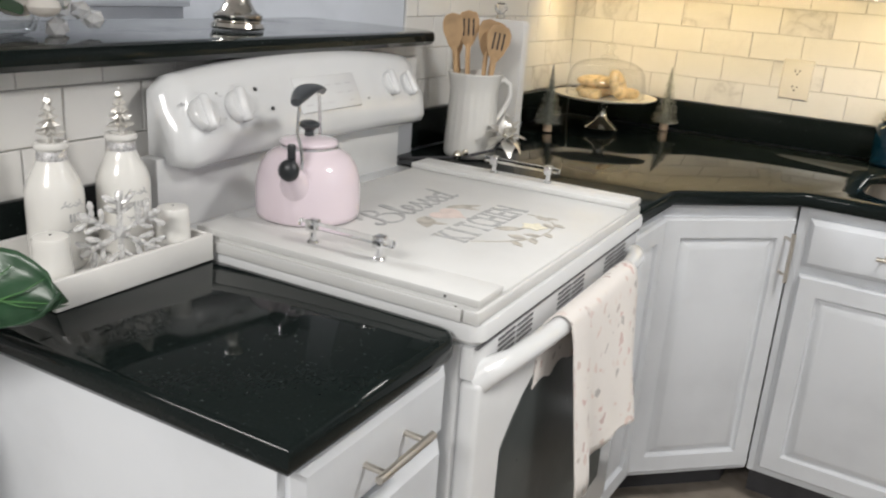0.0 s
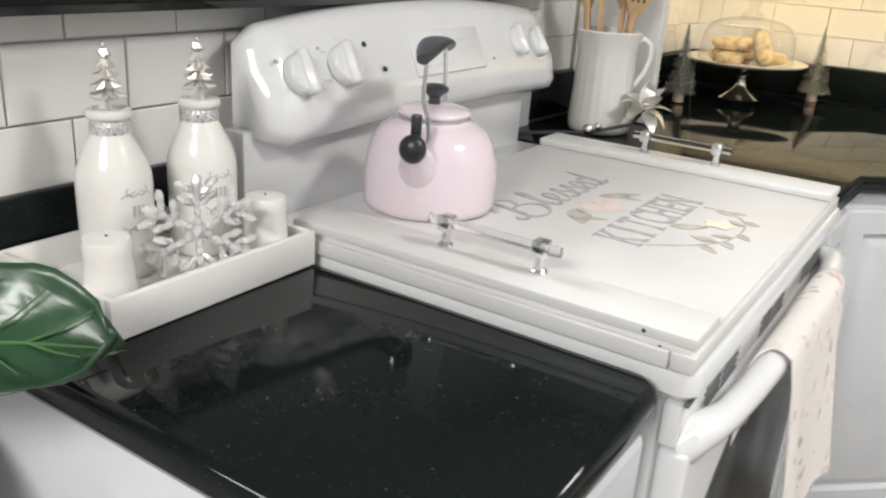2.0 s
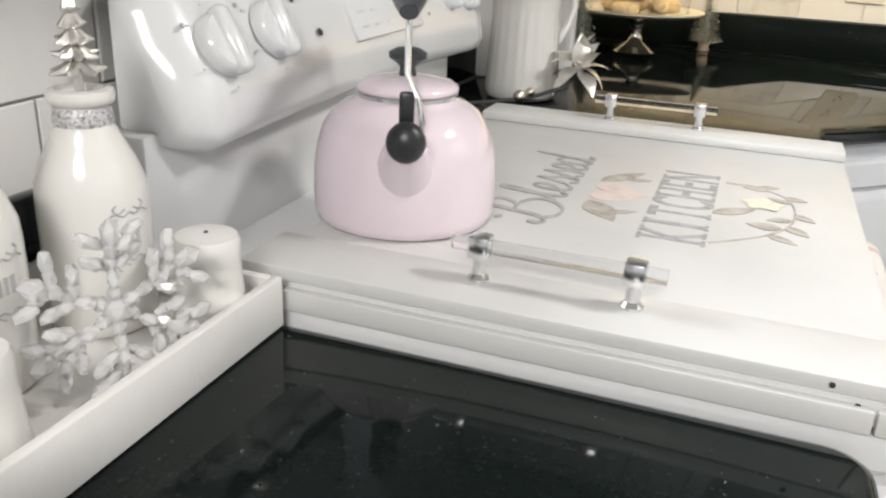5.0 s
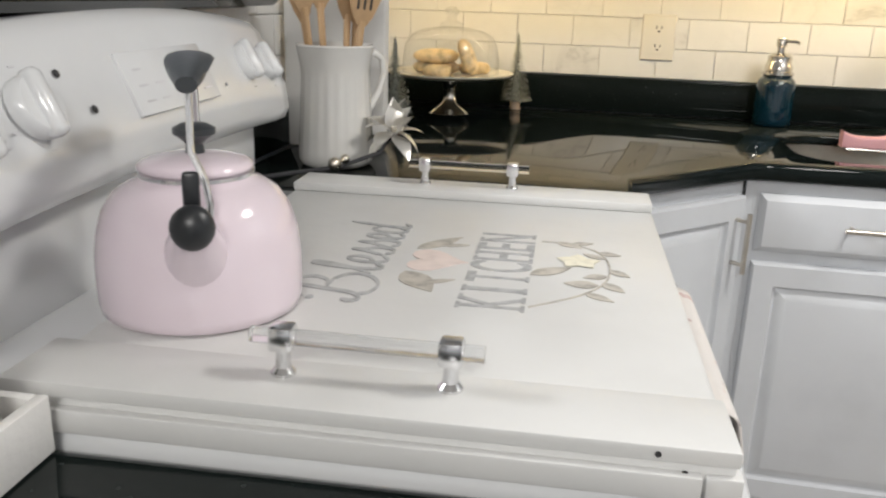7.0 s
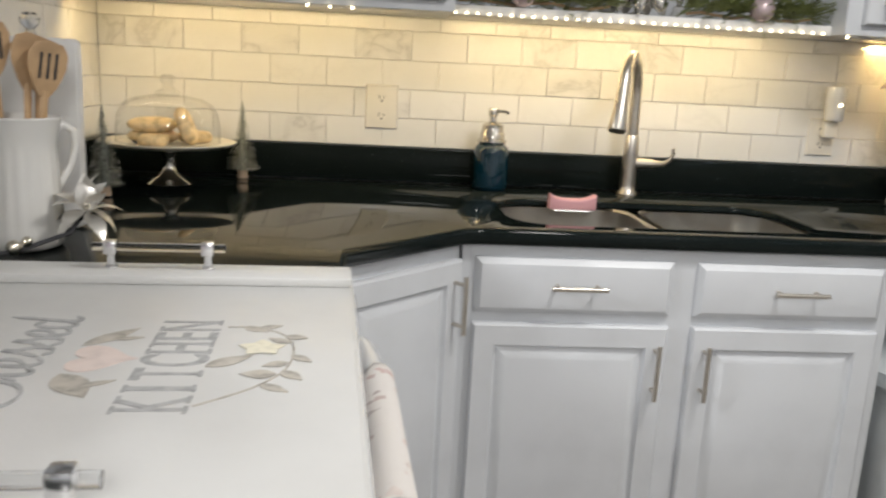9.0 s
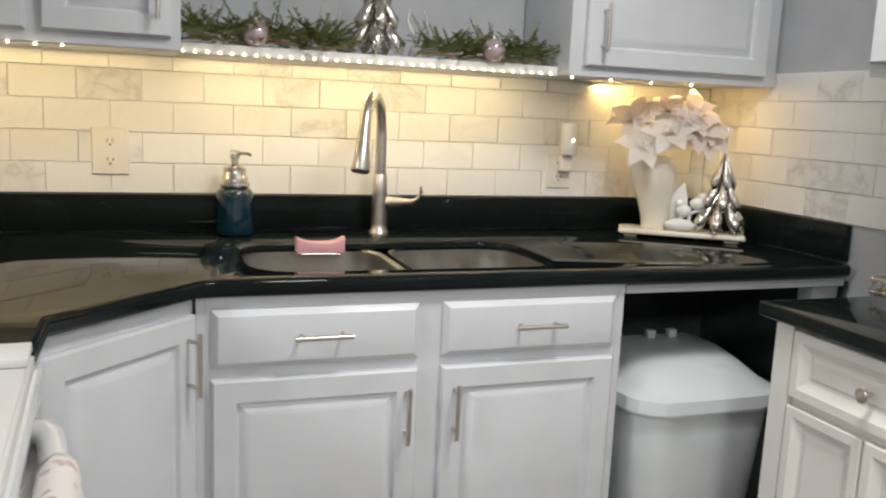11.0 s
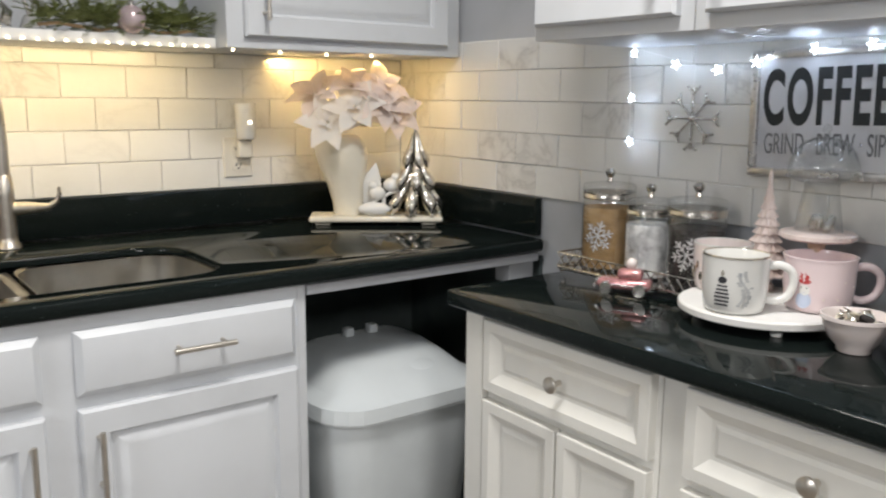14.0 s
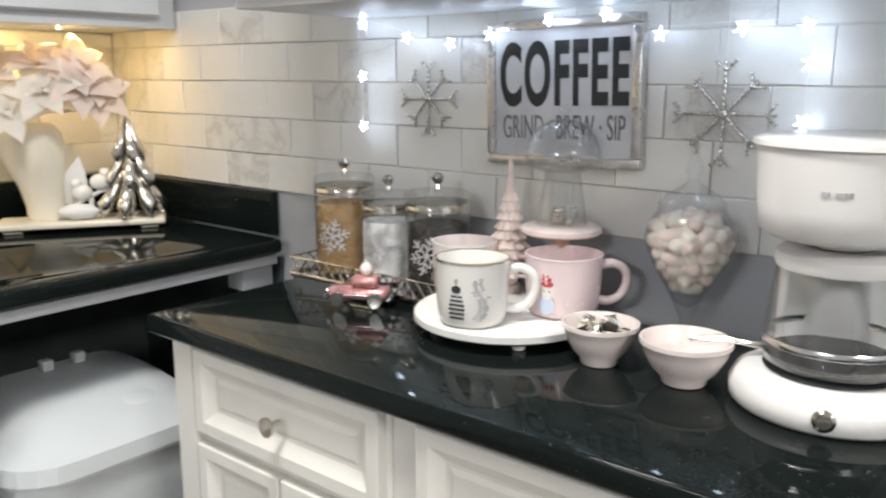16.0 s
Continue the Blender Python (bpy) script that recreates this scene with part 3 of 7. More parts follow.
front(c, "drawer", 0.012, 0.336, 0.757, 0.866, ("h", 0.178, 0.813), SLAB, CABINET)
front(c, "drawer", 0.012, 0.336, 0.44, 0.745, ("h", 0.178, 0.64), SLAB, CABINET)
front(c, "drawer", 0.012, 0.336, 0.125, 0.428, ("h", 0.178, 0.32), SLAB, CABINET)

# coffee cabinets
for k in range(3):
    y = 2.331 - 0.494 * k
    c = cabinet("coffee_cabinet", pose(1.06, y, 0, 0, 0, -90), 0.492, 0.44, 0, 0.841, "warm white cabinet with one framed drawer over two doors", BUFFET, 0.08)
    part("stile", box(0.0, 0.492, -0.018, 0, 0.0, 0.045), BUFFET, c)
    if k == 0:
        part("stile", box(0.0, 0.052, -0.018, 0, 0.045, 0.84), BUFFET, c)
    front(c, "drawer", 0.056, 0.482, 0.683, 0.832, ("k", 0.276, 0.760), INSET, BUFFET)
    front(c, "door", 0.056, 0.266, 0.05, 0.662, ("k", 0.242, 0.50), INSET, BUFFET)
    front(c, "door", 0.272, 0.482, 0.05, 0.662, ("k", 0.296, 0.50), INSET, BUFFET)


def wall_cabinet(m, w, depth, doors, label):
    c = thing("wall_cabinet", m, label, "cabinet")
    part("body", box(0, w, 0, depth, 1.386, 2.15, 0.0015), CABINET, c)
    for x0, x1, hx in doors:
        front(c, "door", x0, x1, 1.412, 2.13, ("v", hx, 1.515), RAISED, CABINET)
    return c


wall_cabinet(pose(1.185, 2.30, 0, 0, 0, -90), 0.384, 0.318, [(0.013, 0.357, 0.316)], "white wall cabinet with one raised-panel door over the coffee counter")
wall_cabinet(pose(1.185, 1.914, 0, 0, 0, -90), 0.384, 0.318, [(0.028, 0.371, 0.056)], "white wall cabinet with one raised-panel door over the coffee counter")
wall_cabinet(pose(1.185, 1.528, 0, 0, 0, -90), 0.77, 0.318, [(0.013, 0.376, 0.336), (0.394, 0.757, 0.434)], "white two-door wall cabinet over the coffee counter")
wall_cabinet(pose(-1.172, 2.96, 0), 0.956, 0.306, [(0.33, 0.628, 0.36), (0.659, 0.935, 0.905)], "white wall cabinet with raised-panel doors beside the sink shelf")
wall_cabinet(pose(0.803, 2.96, 0), 0.70, 0.306, [(0.042, 0.65, 0.088)], "white wall cabinet with one wide raised-panel door by the corner")
shelf = solid("shelf", box(-0.214, 0.801, 3.02, SW - 0.001, 1.384, 1.410, 0.003), MATTEWHITE, "white shelf over the sink between wall cabinets", "shelf")

# ---- range ----
RY0, RY1 = 1.268, 2.030
g = thing("range", SKEW, "white freestanding electric range with arched control panel", "range")
part("body", box(-1.052, -0.425, RY0, RY1, 0.02, 0.885, 0.006), ENAMEL, g)
part("cooktop", prism(rounded(-1.052, -0.394, RY0 - 0.003, RY1 + 0.003, 0.022, 5), 0.886, 0.922, edge=0.010), ENAMEL, g, "white enamel cooktop with rounded rim")
part("front_rail", box(-0.425, -0.405, RY0, RY1, 0.835, 0.884, 0.004), ENAMEL, g)
bm = prism(rounded(-0.029, 0.029, -0.0019, 0.0019, 0.0017, 2), 0, 0.0022)
bm.transform(Matrix(((0, 0, 1, 0), (1, 0.1, 0, 0), (0.03, 1, 0, 0), (0, 0, 0, 1))))
slot = part("vent_slot", bm, VENTSLOT, g, "", pose(-0.4055, 1.378, 0.8455), smooth=0)
for y0 in (1.378, 1.610, 1.850):   # three groups of slots, four rows in two columns
    for i in range(2):
        for j in range(4):
            if (y0, i, j) != (1.378, 0, 0):
                instance_part("vent_slot", slot.data, g, pose(-0.4055, y0 + 0.066 * i, 0.8455 + 0.0088 * j))
part("seam", box(-0.4052, -0.4005, RY0 + 0.004, RY1 - 0.004, 0.8835, 0.8862), VENTSLOT, g, "dark seam under the cooktop lip", smooth=0)
door = part("oven_door", box(-0.425, -0.392, RY0 + 0.003, RY1 - 0.003, 0.23, 0.831, 0.008, 3), ENAMEL, g, "white oven door")
bm = bmesh.new()
ring = []
for k in range(36):   # window with an arched top
    y = RY0 + 0.095 + (RY1 - RY0 - 0.19) * k / 35
    u = (k / 35 - 0.5) * 2
    ring.append((y, 0.685 + 0.110 * (1 - abs(u) ** 3)))
pts = [(RY0 + 0.095, 0.33)] + ring + [(RY1 - 0.095, 0.33)]
fr = [bm.verts.new((-0.3905, y, z)) for y, z in pts]
bk = [bm.verts.new((-0.394, y, z)) for y, z in pts]
bm.faces.new(fr)
for k in range(len(pts)):
    bm.faces.new((fr[k], fr[(k + 1) % len(pts)], bk[(k + 1) % len(pts)], bk[k]))
part("window", bm, OVENGLASS, door, "dark arched oven window")
hy0, hy1 = RY0 + 0.035, RY1 - 0.035
path = [(-0.410, hy0 - 0.008, 0.826), (-0.400, hy0 - 0.002, 0.838), (-0.388, hy0 + 0.020, 0.844)] + [(-0.388 + 0.020 * math.sin(math.pi * (0.06 + 0.88 * k / 14)) ** 0.6, hy0 + 0.045 + (hy1 - hy0 - 0.09) * k / 14, 0.846) for k in range(15)] + [(-0.388, hy1 - 0.020, 0.844), (-0.400, hy1 + 0.002, 0.838), (-0.410, hy1 + 0.008, 0.826)]
part("handle", tube(path, [0.023, 0.022, 0.0195] + [0.0172] * 15 + [0.0195, 0.022, 0.023], 14), ENAMEL, door, "thick white door handle")
part("drawer", box(-0.425, -0.396, RY0 + 0.003, RY1 - 0.003, 0.06, 0.222, 0.008, 3), ENAMEL, g, "white storage drawer")

# control panel: a leaning hood with an arched top
bm = bmesh.new()
N = 28
rows = []
for k in range(N + 1):
    u = k / N
    y = 1.292 + 0.790 * u
    arch = 0.030 * (1 - (2 * u - 1) ** 2)
    e = min(u, 1 - u) * 0.790
    soft = 0.022 * max(0, 1 - e / 0.03) ** 2
    top, low = 1.178 + arch - soft * 0.8, 1.028 + 0.010 * (1 - (2 * u - 1) ** 2) + soft * 0.6
    sec = [(-1.052, low + 0.010), (-1.035, low + 0.004), (-0.990 - soft, low - 0.002), (-0.974 - soft, low + 0.006), (-0.966 - soft, low + 0.022), (-0.972 - soft, low + 0.06), (-1.000 - soft, top - 0.045), (-1.012 - soft, top - 0.018), (-1.026 - soft * 0.5, top - 0.004), (-1.042, top), (-1.052, top - 0.003)]
    rows.append([bm.verts.new((x, y, z)) for x, z in sec])
for a, b in zip(rows, rows[1:]):
    n = len(a)
    for k in range(n):
        bm.faces.new((a[k], a[(k + 1) % n], b[(k + 1) % n], b[k]))
bm.faces.new(rows[0]), bm.faces.new(rows[-1])
hood = part("control_panel", bm, ENAMEL, g, "white arched control panel", smooth=60)
part("riser", box(-1.052, -1.012, RY0 + 0.004, RY1 - 0.012, 0.920, 1.050, 0.004), ENAMEL, g)


def on_hood(y, s):
    """A pose on the leaning face, s from 0 (low) to 1 (high), looking out along local z."""
    u = (y - RY0) / (RY1 - RY0)
    z0 = 1.035 + 0.010 * (1 - (2 * u - 1) ** 2) + 0.06
    z1 = 1.178 + 0.030 * (1 - (2 * u - 1) ** 2) - 0.045
    p = Vector((-0.972, y, z0)).lerp(Vector((-1.000, y, z1)), s)
    n = Vector((z1 - z0, 0, 0.028)).normalized()
    side = Vector((0, 1, 0))
    up = n.cross(side)
    return Matrix(((side.x, up.x, n.x, p.x), (side.y, up.y, n.y, p.y), (side.z, up.z, n.z, p.z), (0, 0, 0, 1)))


for y in (1.352, 1.437, 1.930, 2.006):
    big = y < 1.6
    r = 0.0295 if big else 0.027
    bm = lathe([(r, 0), (r, 0.006), (r * 0.93, 0.012), (r * 0.86, 0.014), (0, 0.014)], 28)
    grip = box(-0.0095, 0.0095, -r * 1.08, r * 1.08, 0.004, 0.023, 0.0075, 3)
    join(bm, grip)
    up_face = 0.46 if big else 0.62
    part("knob", bm, ENAMEL, g, "white control knob", on_hood(y, up_face) @ pose(0, 0, -0.001, 0, 0, -4))
    for k in range(6):
        a = radians(60 * k + 25)
        part("dial_mark", box(-0.004, 0.004, -0.0008, 0.0008, -0.0004, 0.0006), SIGNBOARD, g, "", on_hood(y, up_face) @ pose((r + 0.010) * math.cos(a), (r + 0.010) * math.sin(a), 0), smooth=0)
part("display", box(-0.105, 0.095, -0.035, 0.036, -0.004, 0.0022, 0.0015), ENAMEL, g, "raised control display", on_hood(1.70, 0.42))
for i in range(5):
    for j in range(3):
        if (i + j) % 4 != 3:
            part("button_mark", box(-0.085 + 0.036 * i, -0.066 + 0.036 * i, -0.022 + 0.018 * j, -0.0195 + 0.018 * j, 0.0020, 0.0028), SIGNBOARD, g, "", on_hood(1.70, 0.42), smooth=0)
for y, s in ((1.492, 0.86), (1.520, 0.20)):
    part("indicator_light", lathe([(0.0042, 0), (0.0042, 0.0012), (0.003, 0.002), (0, 0.002)], 12), DARKSLOT, g, "", on_hood(y, s))
for y, s in ((1.318, 0.98), (1.398, 1.0), (1.83, 0.1)):
    part("indicator_light", lathe([(0.0024, 0), (0.0024, 0.0012), (0.0016, 0.002), (0, 0.002)], 12), LETTERGREY, g, "", on_hood(y, s))
part("side_screw", lathe([(0.005, 0), (0.006, 0.006), (0.004, 0.009), (0, 0.009)], 10), DARKSLOT, g, "", pose(-1.030, RY0 - 0.004, 1.026, 90, 0, 0))

# ---- on the range ----
b = thing("stove_cover_board", SKEW @ pose(0, 0, 0.9225), "white painted wooden stove cover with stencilled lettering and acrylic handles", "stove cover")
part("panel", box(-0.920, -0.404, 1.270, 2.006, 0.003, 0.0235, 0.002), BOARDPAINT, b)
part("cleat", box(-0.922, -0.402, 1.268, 1.344, 0.0236, 0.0360, 0.0025), BOARDPAINT, b)
part("cleat", box(-0.922, -0.402, 1.934, 2.008, 0.0236, 0.0360, 0.0025), BOARDPAINT, b)
part("rim", box(-0.424, -0.400, 1.264, 2.004, -0.0005, 0.0185, 0.002), BOARDPAINT, b)
part("rim", box(-0.922, -0.426, 1.262, 1.278, -0.0005, 0.0185, 0.002), BOARDPAINT, b)
for x in (-0.455, -0.437):
    part("nail_hole", lathe([(0.0022, 0), (0.0022, 0.0008), (0, 0.0008)], 8), DARKSLOT, b, "", pose(x, 1.2676, 0.0300 - (0.012 if x > -0.44 else 0), 90, 0, 0))


def tray_handle(xa, xb, y):
    h = part("handle", tube([(xa - 0.024, y, 0.0655), (xb + 0.024, y, 0.0655)], 0.0062, 16), ACRYLIC, b, "clear acrylic bar handle on chrome posts")
    for x in (xa, xb):
        bm = lathe([(0.0095, 0), (0.0095, 0.002), (0.006, 0.006), (0.0052, 0.016), (0.0055, 0.020)], 14, at=(x, y, 0.0361))
        bm = join(bm, box(x - 0.009, x + 0.009, y - 0.0095, y + 0.0095, 0.0555, 0.0750, 0.003))
        part("post", bm, CHROME, h, "chrome post")


tray_handle(-0.723, -0.598, 1.318)
tray_handle(-0.732, -0.602, 1.978)
BZ = 0.0237                        # paint lies on the panel's face
# condensed letters with slab ends, side by side
for k, (letter, ends) in enumerate(zip("KITCHEN", ((-1, 1), (0,), (0,), (), (-1, 1), (-1,), (-1, 1)))):
    cx, narrow = (k - 3) * 0.0378, 0.9 if letter == "I" else 0.56 if letter != "E" else 0.62
    at = pose(-0.585, 1.6455 + cx, BZ, 0, 0, 90)
    word = writing(letter, 0.096, LETTERGREY, b, at, "grey stencilled letter", bold=0.0006, squeeze=narrow)
    low, high = min(v.co.y for v in word.data.vertices), max(v.co.y for v in word.data.vertices)
    for e in ends:
        for q in (-1, 1):
            if letter == "T" and q > 0 or letter == "N" and q == e:
                continue
            part("serif", box(e * 0.0115 - 0.008, e * 0.0115 + 0.008, (high - 0.0042) if q > 0 else low, high if q > 0 else low + 0.0042, 0.0001, 0.0007), LETTERGREY, word, smooth=0)


def brush_strokes(strokes, thin, thick, height=0.0007):
    """Flat pen strokes through points in millimetres, broad where the pen goes down."""
    bm = bmesh.new()
    for n, stroke in enumerate(strokes):
        pts = eased([(x * 0.001, y * 0.001, 0) for x, y in stroke], 6)
        rows = []
        for i, p in enumerate(pts):
            d = (pts[min(i + 1, len(pts) - 1)] - pts[max(i - 1, 0)]).normalized()
            end = min(1.0, 0.35 + 0.3 * min(i, len(pts) - 1 - i))
            half = 0.5 * (thin + (thick - thin) * abs(d.y) ** 1.5) * end
            side = Vector((-d.y, d.x, 0)) * half
            up = Vector((0, 0, height + 0.0005 * i / len(pts) + 0.0004 * n))
            rows.append([bm.verts.new(p + side), bm.verts.new(p - side), bm.verts.new(p - side + up), bm.verts.new(p + side + up)])
        for p, q in zip(rows, rows[1:]):
            for k in range(4):
                bm.faces.new((p[k], p[(k + 1) % 4], q[(k + 1) % 4], q[k]))
        bm.faces.new(rows[0]), bm.faces.new(rows[-1])
    return bm


def moved(stroke, dx):
    return [(x + dx, y) for x, y in stroke]


# the script word, letter by letter
PEN_E = [(119, 10), (138, 22), (142, 36), (134, 45), (125, 34), (124, 12), (134, 0), (150, 9)]
PEN_S = [[(150, 9), (162, 30), (168, 48), (168, 36), (178, 20), (174, 3), (163, 0), (155, 7)], [(170, 1), (182, 10)]]
script = (("B", [[(6, 56), (12, 70), (30, 78), (52, 76), (64, 63), (56, 47), (36, 41)], [(36, 41), (62, 40), (82, 24), (74, 3), (52, -8), (30, -4), (22, 6)], [(36, 71), (31, 45), (24, 14), (12, 2), (2, 8), (4, 18)], [(0, 52), (6, 46)]]),
          ("l", [[(86, 8), (104, 40), (113, 72), (107, 76), (100, 44), (100, 10), (108, 0), (119, 10)]]),
          ("e", [PEN_E]), ("s", PEN_S), ("s", [moved(q, 31) for q in PEN_S]), ("e", [moved(PEN_E, 93)]),
          ("d", [[(266, 36), (256, 45), (245, 30), (246, 8), (256, 0), (266, 14)], [(282, 79), (274, 44), (268, 12), (273, 0), (286, 9)]]))
for k, (letter, strokes) in enumerate(script):
    part("lettering", brush_strokes(strokes, 0.0030, 0.0078, 0.0006 + 0.0003 * (k % 2)), LETTERGREY, b, "grey stencilled script letter", pose(-0.714, 1.503, BZ + 0.0001, 0, 0, 90), smooth=0)


def flat(name, outline, material, parent, m, label="", thick=0.0008):
    return part(name, prism(outline, 0, thick), material, parent, label, m, smooth=0)


def leaf_outline(l, w, n=9):
    up = [(l * k / n, w * math.sin(math.pi * (k / n) ** 0.8)) for k in range(n + 1)]
    return [(x, -y) for x, y in up[:-1]] + [(x, y) for x, y in reversed(up[1:])]


heart = []
for k in range(28):
    a = 2 * math.pi * k / 28
    heart.append((0.0024 * (16 * math.sin(a) ** 3), 0.0023 * (13 * math.cos(a) - 5 * math.cos(2 * a) - 2 * math.cos(3 * a) - math.cos(4 * a))))
flat("heart", list(reversed(heart)), HEARTPINK, b, pose(-0.664, 1.650, BZ, 0, 0, 90), "pink stencilled heart")


def printed_leaf(x0, y0, x1, y1, wide, lift=0.0):
    """A stencilled leaf from its stalk end to its tip."""
    flat("leaf", leaf_outline(math.hypot(x1 - x0, y1 - y0), wide), STENCILGOLD, b, pose(x0, y0, BZ + 0.0001 + lift, 0, 0, math.degrees(math.atan2(y1 - y0, x1 - x0))), "taupe stencilled leaf")


printed_leaf(-0.690, 1.688, -0.644, 1.748, 0.011)
printed_leaf(-0.664, 1.708, -0.632, 1.716, 0.005, 0.0002)
printed_leaf(-0.688, 1.606, -0.650, 1.548, 0.017)
printed_leaf(-0.662, 1.574, -0.632, 1.590, 0.005, 0.0002)
part("wreath_stem", tube(eased([(-0.548, 1.755, 0.024), (-0.512, 1.752, 0.024), (-0.480, 1.722, 0.024), (-0.470, 1.670, 0.024), (-0.478, 1.615, 0.024), (-0.505, 1.570, 0.024), (-0.552, 1.528, 0.024)]), 0.0011, 6), STENCILGOLD, b, "taupe stencilled stem")
for k in range(5):
    flat("flower_petal", leaf_outline(0.026, 0.010), CREAMPRINT, b, pose(-0.504, 1.684, BZ + 0.0003 + 0.0002 * k, 0, 0, 72 * k + 20), "cream stencilled petal")
for k, leaf in enumerate(((-0.530, 1.756, -0.500, 1.738, 0.008), (-0.512, 1.752, -0.486, 1.760, 0.006), (-0.482, 1.722, -0.456, 1.716, 0.007), (-0.474, 1.700, -0.500, 1.716, 0.007), (-0.556, 1.626, -0.512, 1.660, 0.011),
                          (-0.472, 1.660, -0.450, 1.640, 0.007), (-0.474, 1.640, -0.500, 1.628, 0.008), (-0.480, 1.615, -0.458, 1.590, 0.008), (-0.484, 1.605, -0.520, 1.606, 0.011), (-0.498, 1.580, -0.470, 1.560, 0.007))):
    printed_leaf(*leaf, 0.0002 * (k % 3))

# kettle, its spout turned towards the room
k_ = thing("kettle", pose(-0.864, 1.457, 0.9466, 0, 0, -64.6) @ Matrix.Diagonal((0.96, 0.96, 1.008, 1)), "glossy pale pink enamel whistling kettle with black grip", "kettle")
part("body", lathe([(0, 0), (0.088, 0), (0.0945, 0.003), (0.0965, 0.012), (0.0968, 0.030), (0.0962, 0.052), (0.0930, 0.074), (0.0865, 0.093), (0.0755, 0.108), (0.062, 0.1165), (0.053, 0.120), (0.050, 0.126), (0, 0.126)], 56), PINKENAMEL, k_, smooth=60)
lid = part("lid", lathe([(0.0, 0.1262), (0.051, 0.1262), (0.0535, 0.129), (0.053, 0.132), (0.047, 0.136), (0.033, 0.139), (0.016, 0.141), (0, 0.141)], 44), PINKENAMEL, k_, smooth=60)
part("rim", lathe([(0.0515, 0.1205), (0.0530, 0.1225), (0.0530, 0.1255), (0.0515, 0.1262)], 44, cap=False), CHROME, lid, "thin chrome rim")
part("knob", lathe([(0.009, 0.1405), (0.008, 0.149), (0.012, 0.153), (0.0195, 0.158), (0.0195, 0.163), (0.012, 0.167), (0, 0.168)], 24), GREYPLASTIC, lid, "charcoal knob")
part("spout", tube([(0.066, 0, 0.060), (0.094, 0, 0.082), (0.116, 0, 0.098)], [0.034, 0.024, 0.015], 22), PINKENAMEL, k_)
w = part("whistle", ball((0.124, 0, 0.104), 0.0185, None, 20, (0.8, 1, 1)), BLACKPLASTIC, k_, "black whistle cap")
part("lever", box(0.103, 0.113, -0.007, 0.007, 0.110, 0.145, 0.003), BLACKPLASTIC, w)
part("wire", tube([(0.094, 0.012, 0.094), (0.092, 0.014, 0.115), (0.086, 0.010, 0.135), (0.076, 0, 0.155), (0.071, 0, 0.185), (0.066, 0, 0.207)], 0.0032, 10), CHROME, k_, "chrome handle wire")
part("wire", tube([(-0.070, 0, 0.112), (-0.076, 0, 0.135), (-0.073, 0, 0.160), (-0.067, 0, 0.190), (-0.062, 0, 0.209)], 0.0032, 10), CHROME, k_, "chrome handle wire")
bm = bmesh.new()
rows = []
for i in range(15):
    u = i / 14
    x = -0.078 + 0.166 * u
    z = 0.209 + 0.014 * math.sin(math.pi * u)
    half = 0.009 + 0.0125 * math.sin(math.pi * min(1, u * 1.02)) ** 0.7
    rows.append([bm.verts.new((x, half * math.cos(a) * 1.0, z + 0.0066 * math.sin(a))) for a in (2 * math.pi * j / 12 for j in range(12))])
for p, q in zip(rows, rows[1:]):
    for j in range(12):
        bm.faces.new((p[j], p[(j + 1) % 12], q[(j + 1) % 12], q[j]))
bm.faces.new(rows[0]), bm.faces.new(rows[-1])
part("grip", bm, GREYPLASTIC, k_, "wide charcoal grip", smooth=60)

# towel over the oven handle
HX, HZ = -0.3685, 0.846   # middle of the oven handle


def cloth(y0, y1, low_front, low_back, push, seed, n=26):
    path = [(HX - 0.0245, low_back)] + [(HX - 0.0245 + 0.0005 * k, low_back + (HZ - 0.01 - low_back) * k / 8) for k in range(1, 8)]
    path += [(HX + 0.0205 * math.cos(radians(a)), HZ + 0.0205 * math.sin(radians(a))) for a in range(170, -1, -17)]
    path += [(HX + 0.0225 + push * k / 14, HZ - (HZ - low_front) * k / 14) for k in range(1, 15)]
    rows = []
    r = random.Random(seed)
    ph = r.uniform(0, 6)
    for i, (x, z) in enumerate(path):
        row = []
        for j in range(n + 1):
            u = j / n
            hang = max(0, (HZ - z) / 0.3)
            wave = hang * (0.013 * math.sin(8.5 * u + ph) + 0.006 * math.sin(19 * u + 2 * ph + 3 * z))
            spread = 1 + 0.05 * hang
            y = (y0 + y1) / 2 + (u - 0.5) * (y1 - y0) * spread + 0.02 * hang - (0.075 * (1 - i / 12) if i < 12 else 0.0)
            zz = z - (0.016 * math.sin(5 * u + ph) * hang if i in (0, len(path) - 1) else 0)
            row.append(bm_towel.verts.new((x + (wave + 0.006 * hang if i > 12 else -0.05 * abs(wave)), y, zz)))
        rows.append(row)
    for p, q in zip(rows, rows[1:]):
        for j in range(n):
            bm_towel.faces.new((p[j], p[j + 1], q[j + 1], q[j]))


TOWEL, nt, pbsdf = nodes_of("printed_towel_cotton")
co = nt.nodes.new("ShaderNodeTexCoord")
warp = add(nt, "ShaderNodeTexNoise", Scale=45.0, Detail=3.0)
vor = add(nt, "ShaderNodeTexVoronoi", Scale=40.0, Randomness=1.0)
weave = add(nt, "ShaderNodeTexNoise", Scale=600.0)
mixv = nt.nodes.new("ShaderNodeMix")
mixv.data_type = "VECTOR"
mixv.inputs["Factor"].default_value = 0.035
nt.links.new(co.outputs["Object"], mixv.inputs["A"])
nt.links.new(warp.outputs["Color"], mixv.inputs["B"])
nt.links.new(co.outputs["Object"], warp.inputs["Vector"])
nt.links.new(mixv.outputs["Result"], vor.inputs["Vector"])
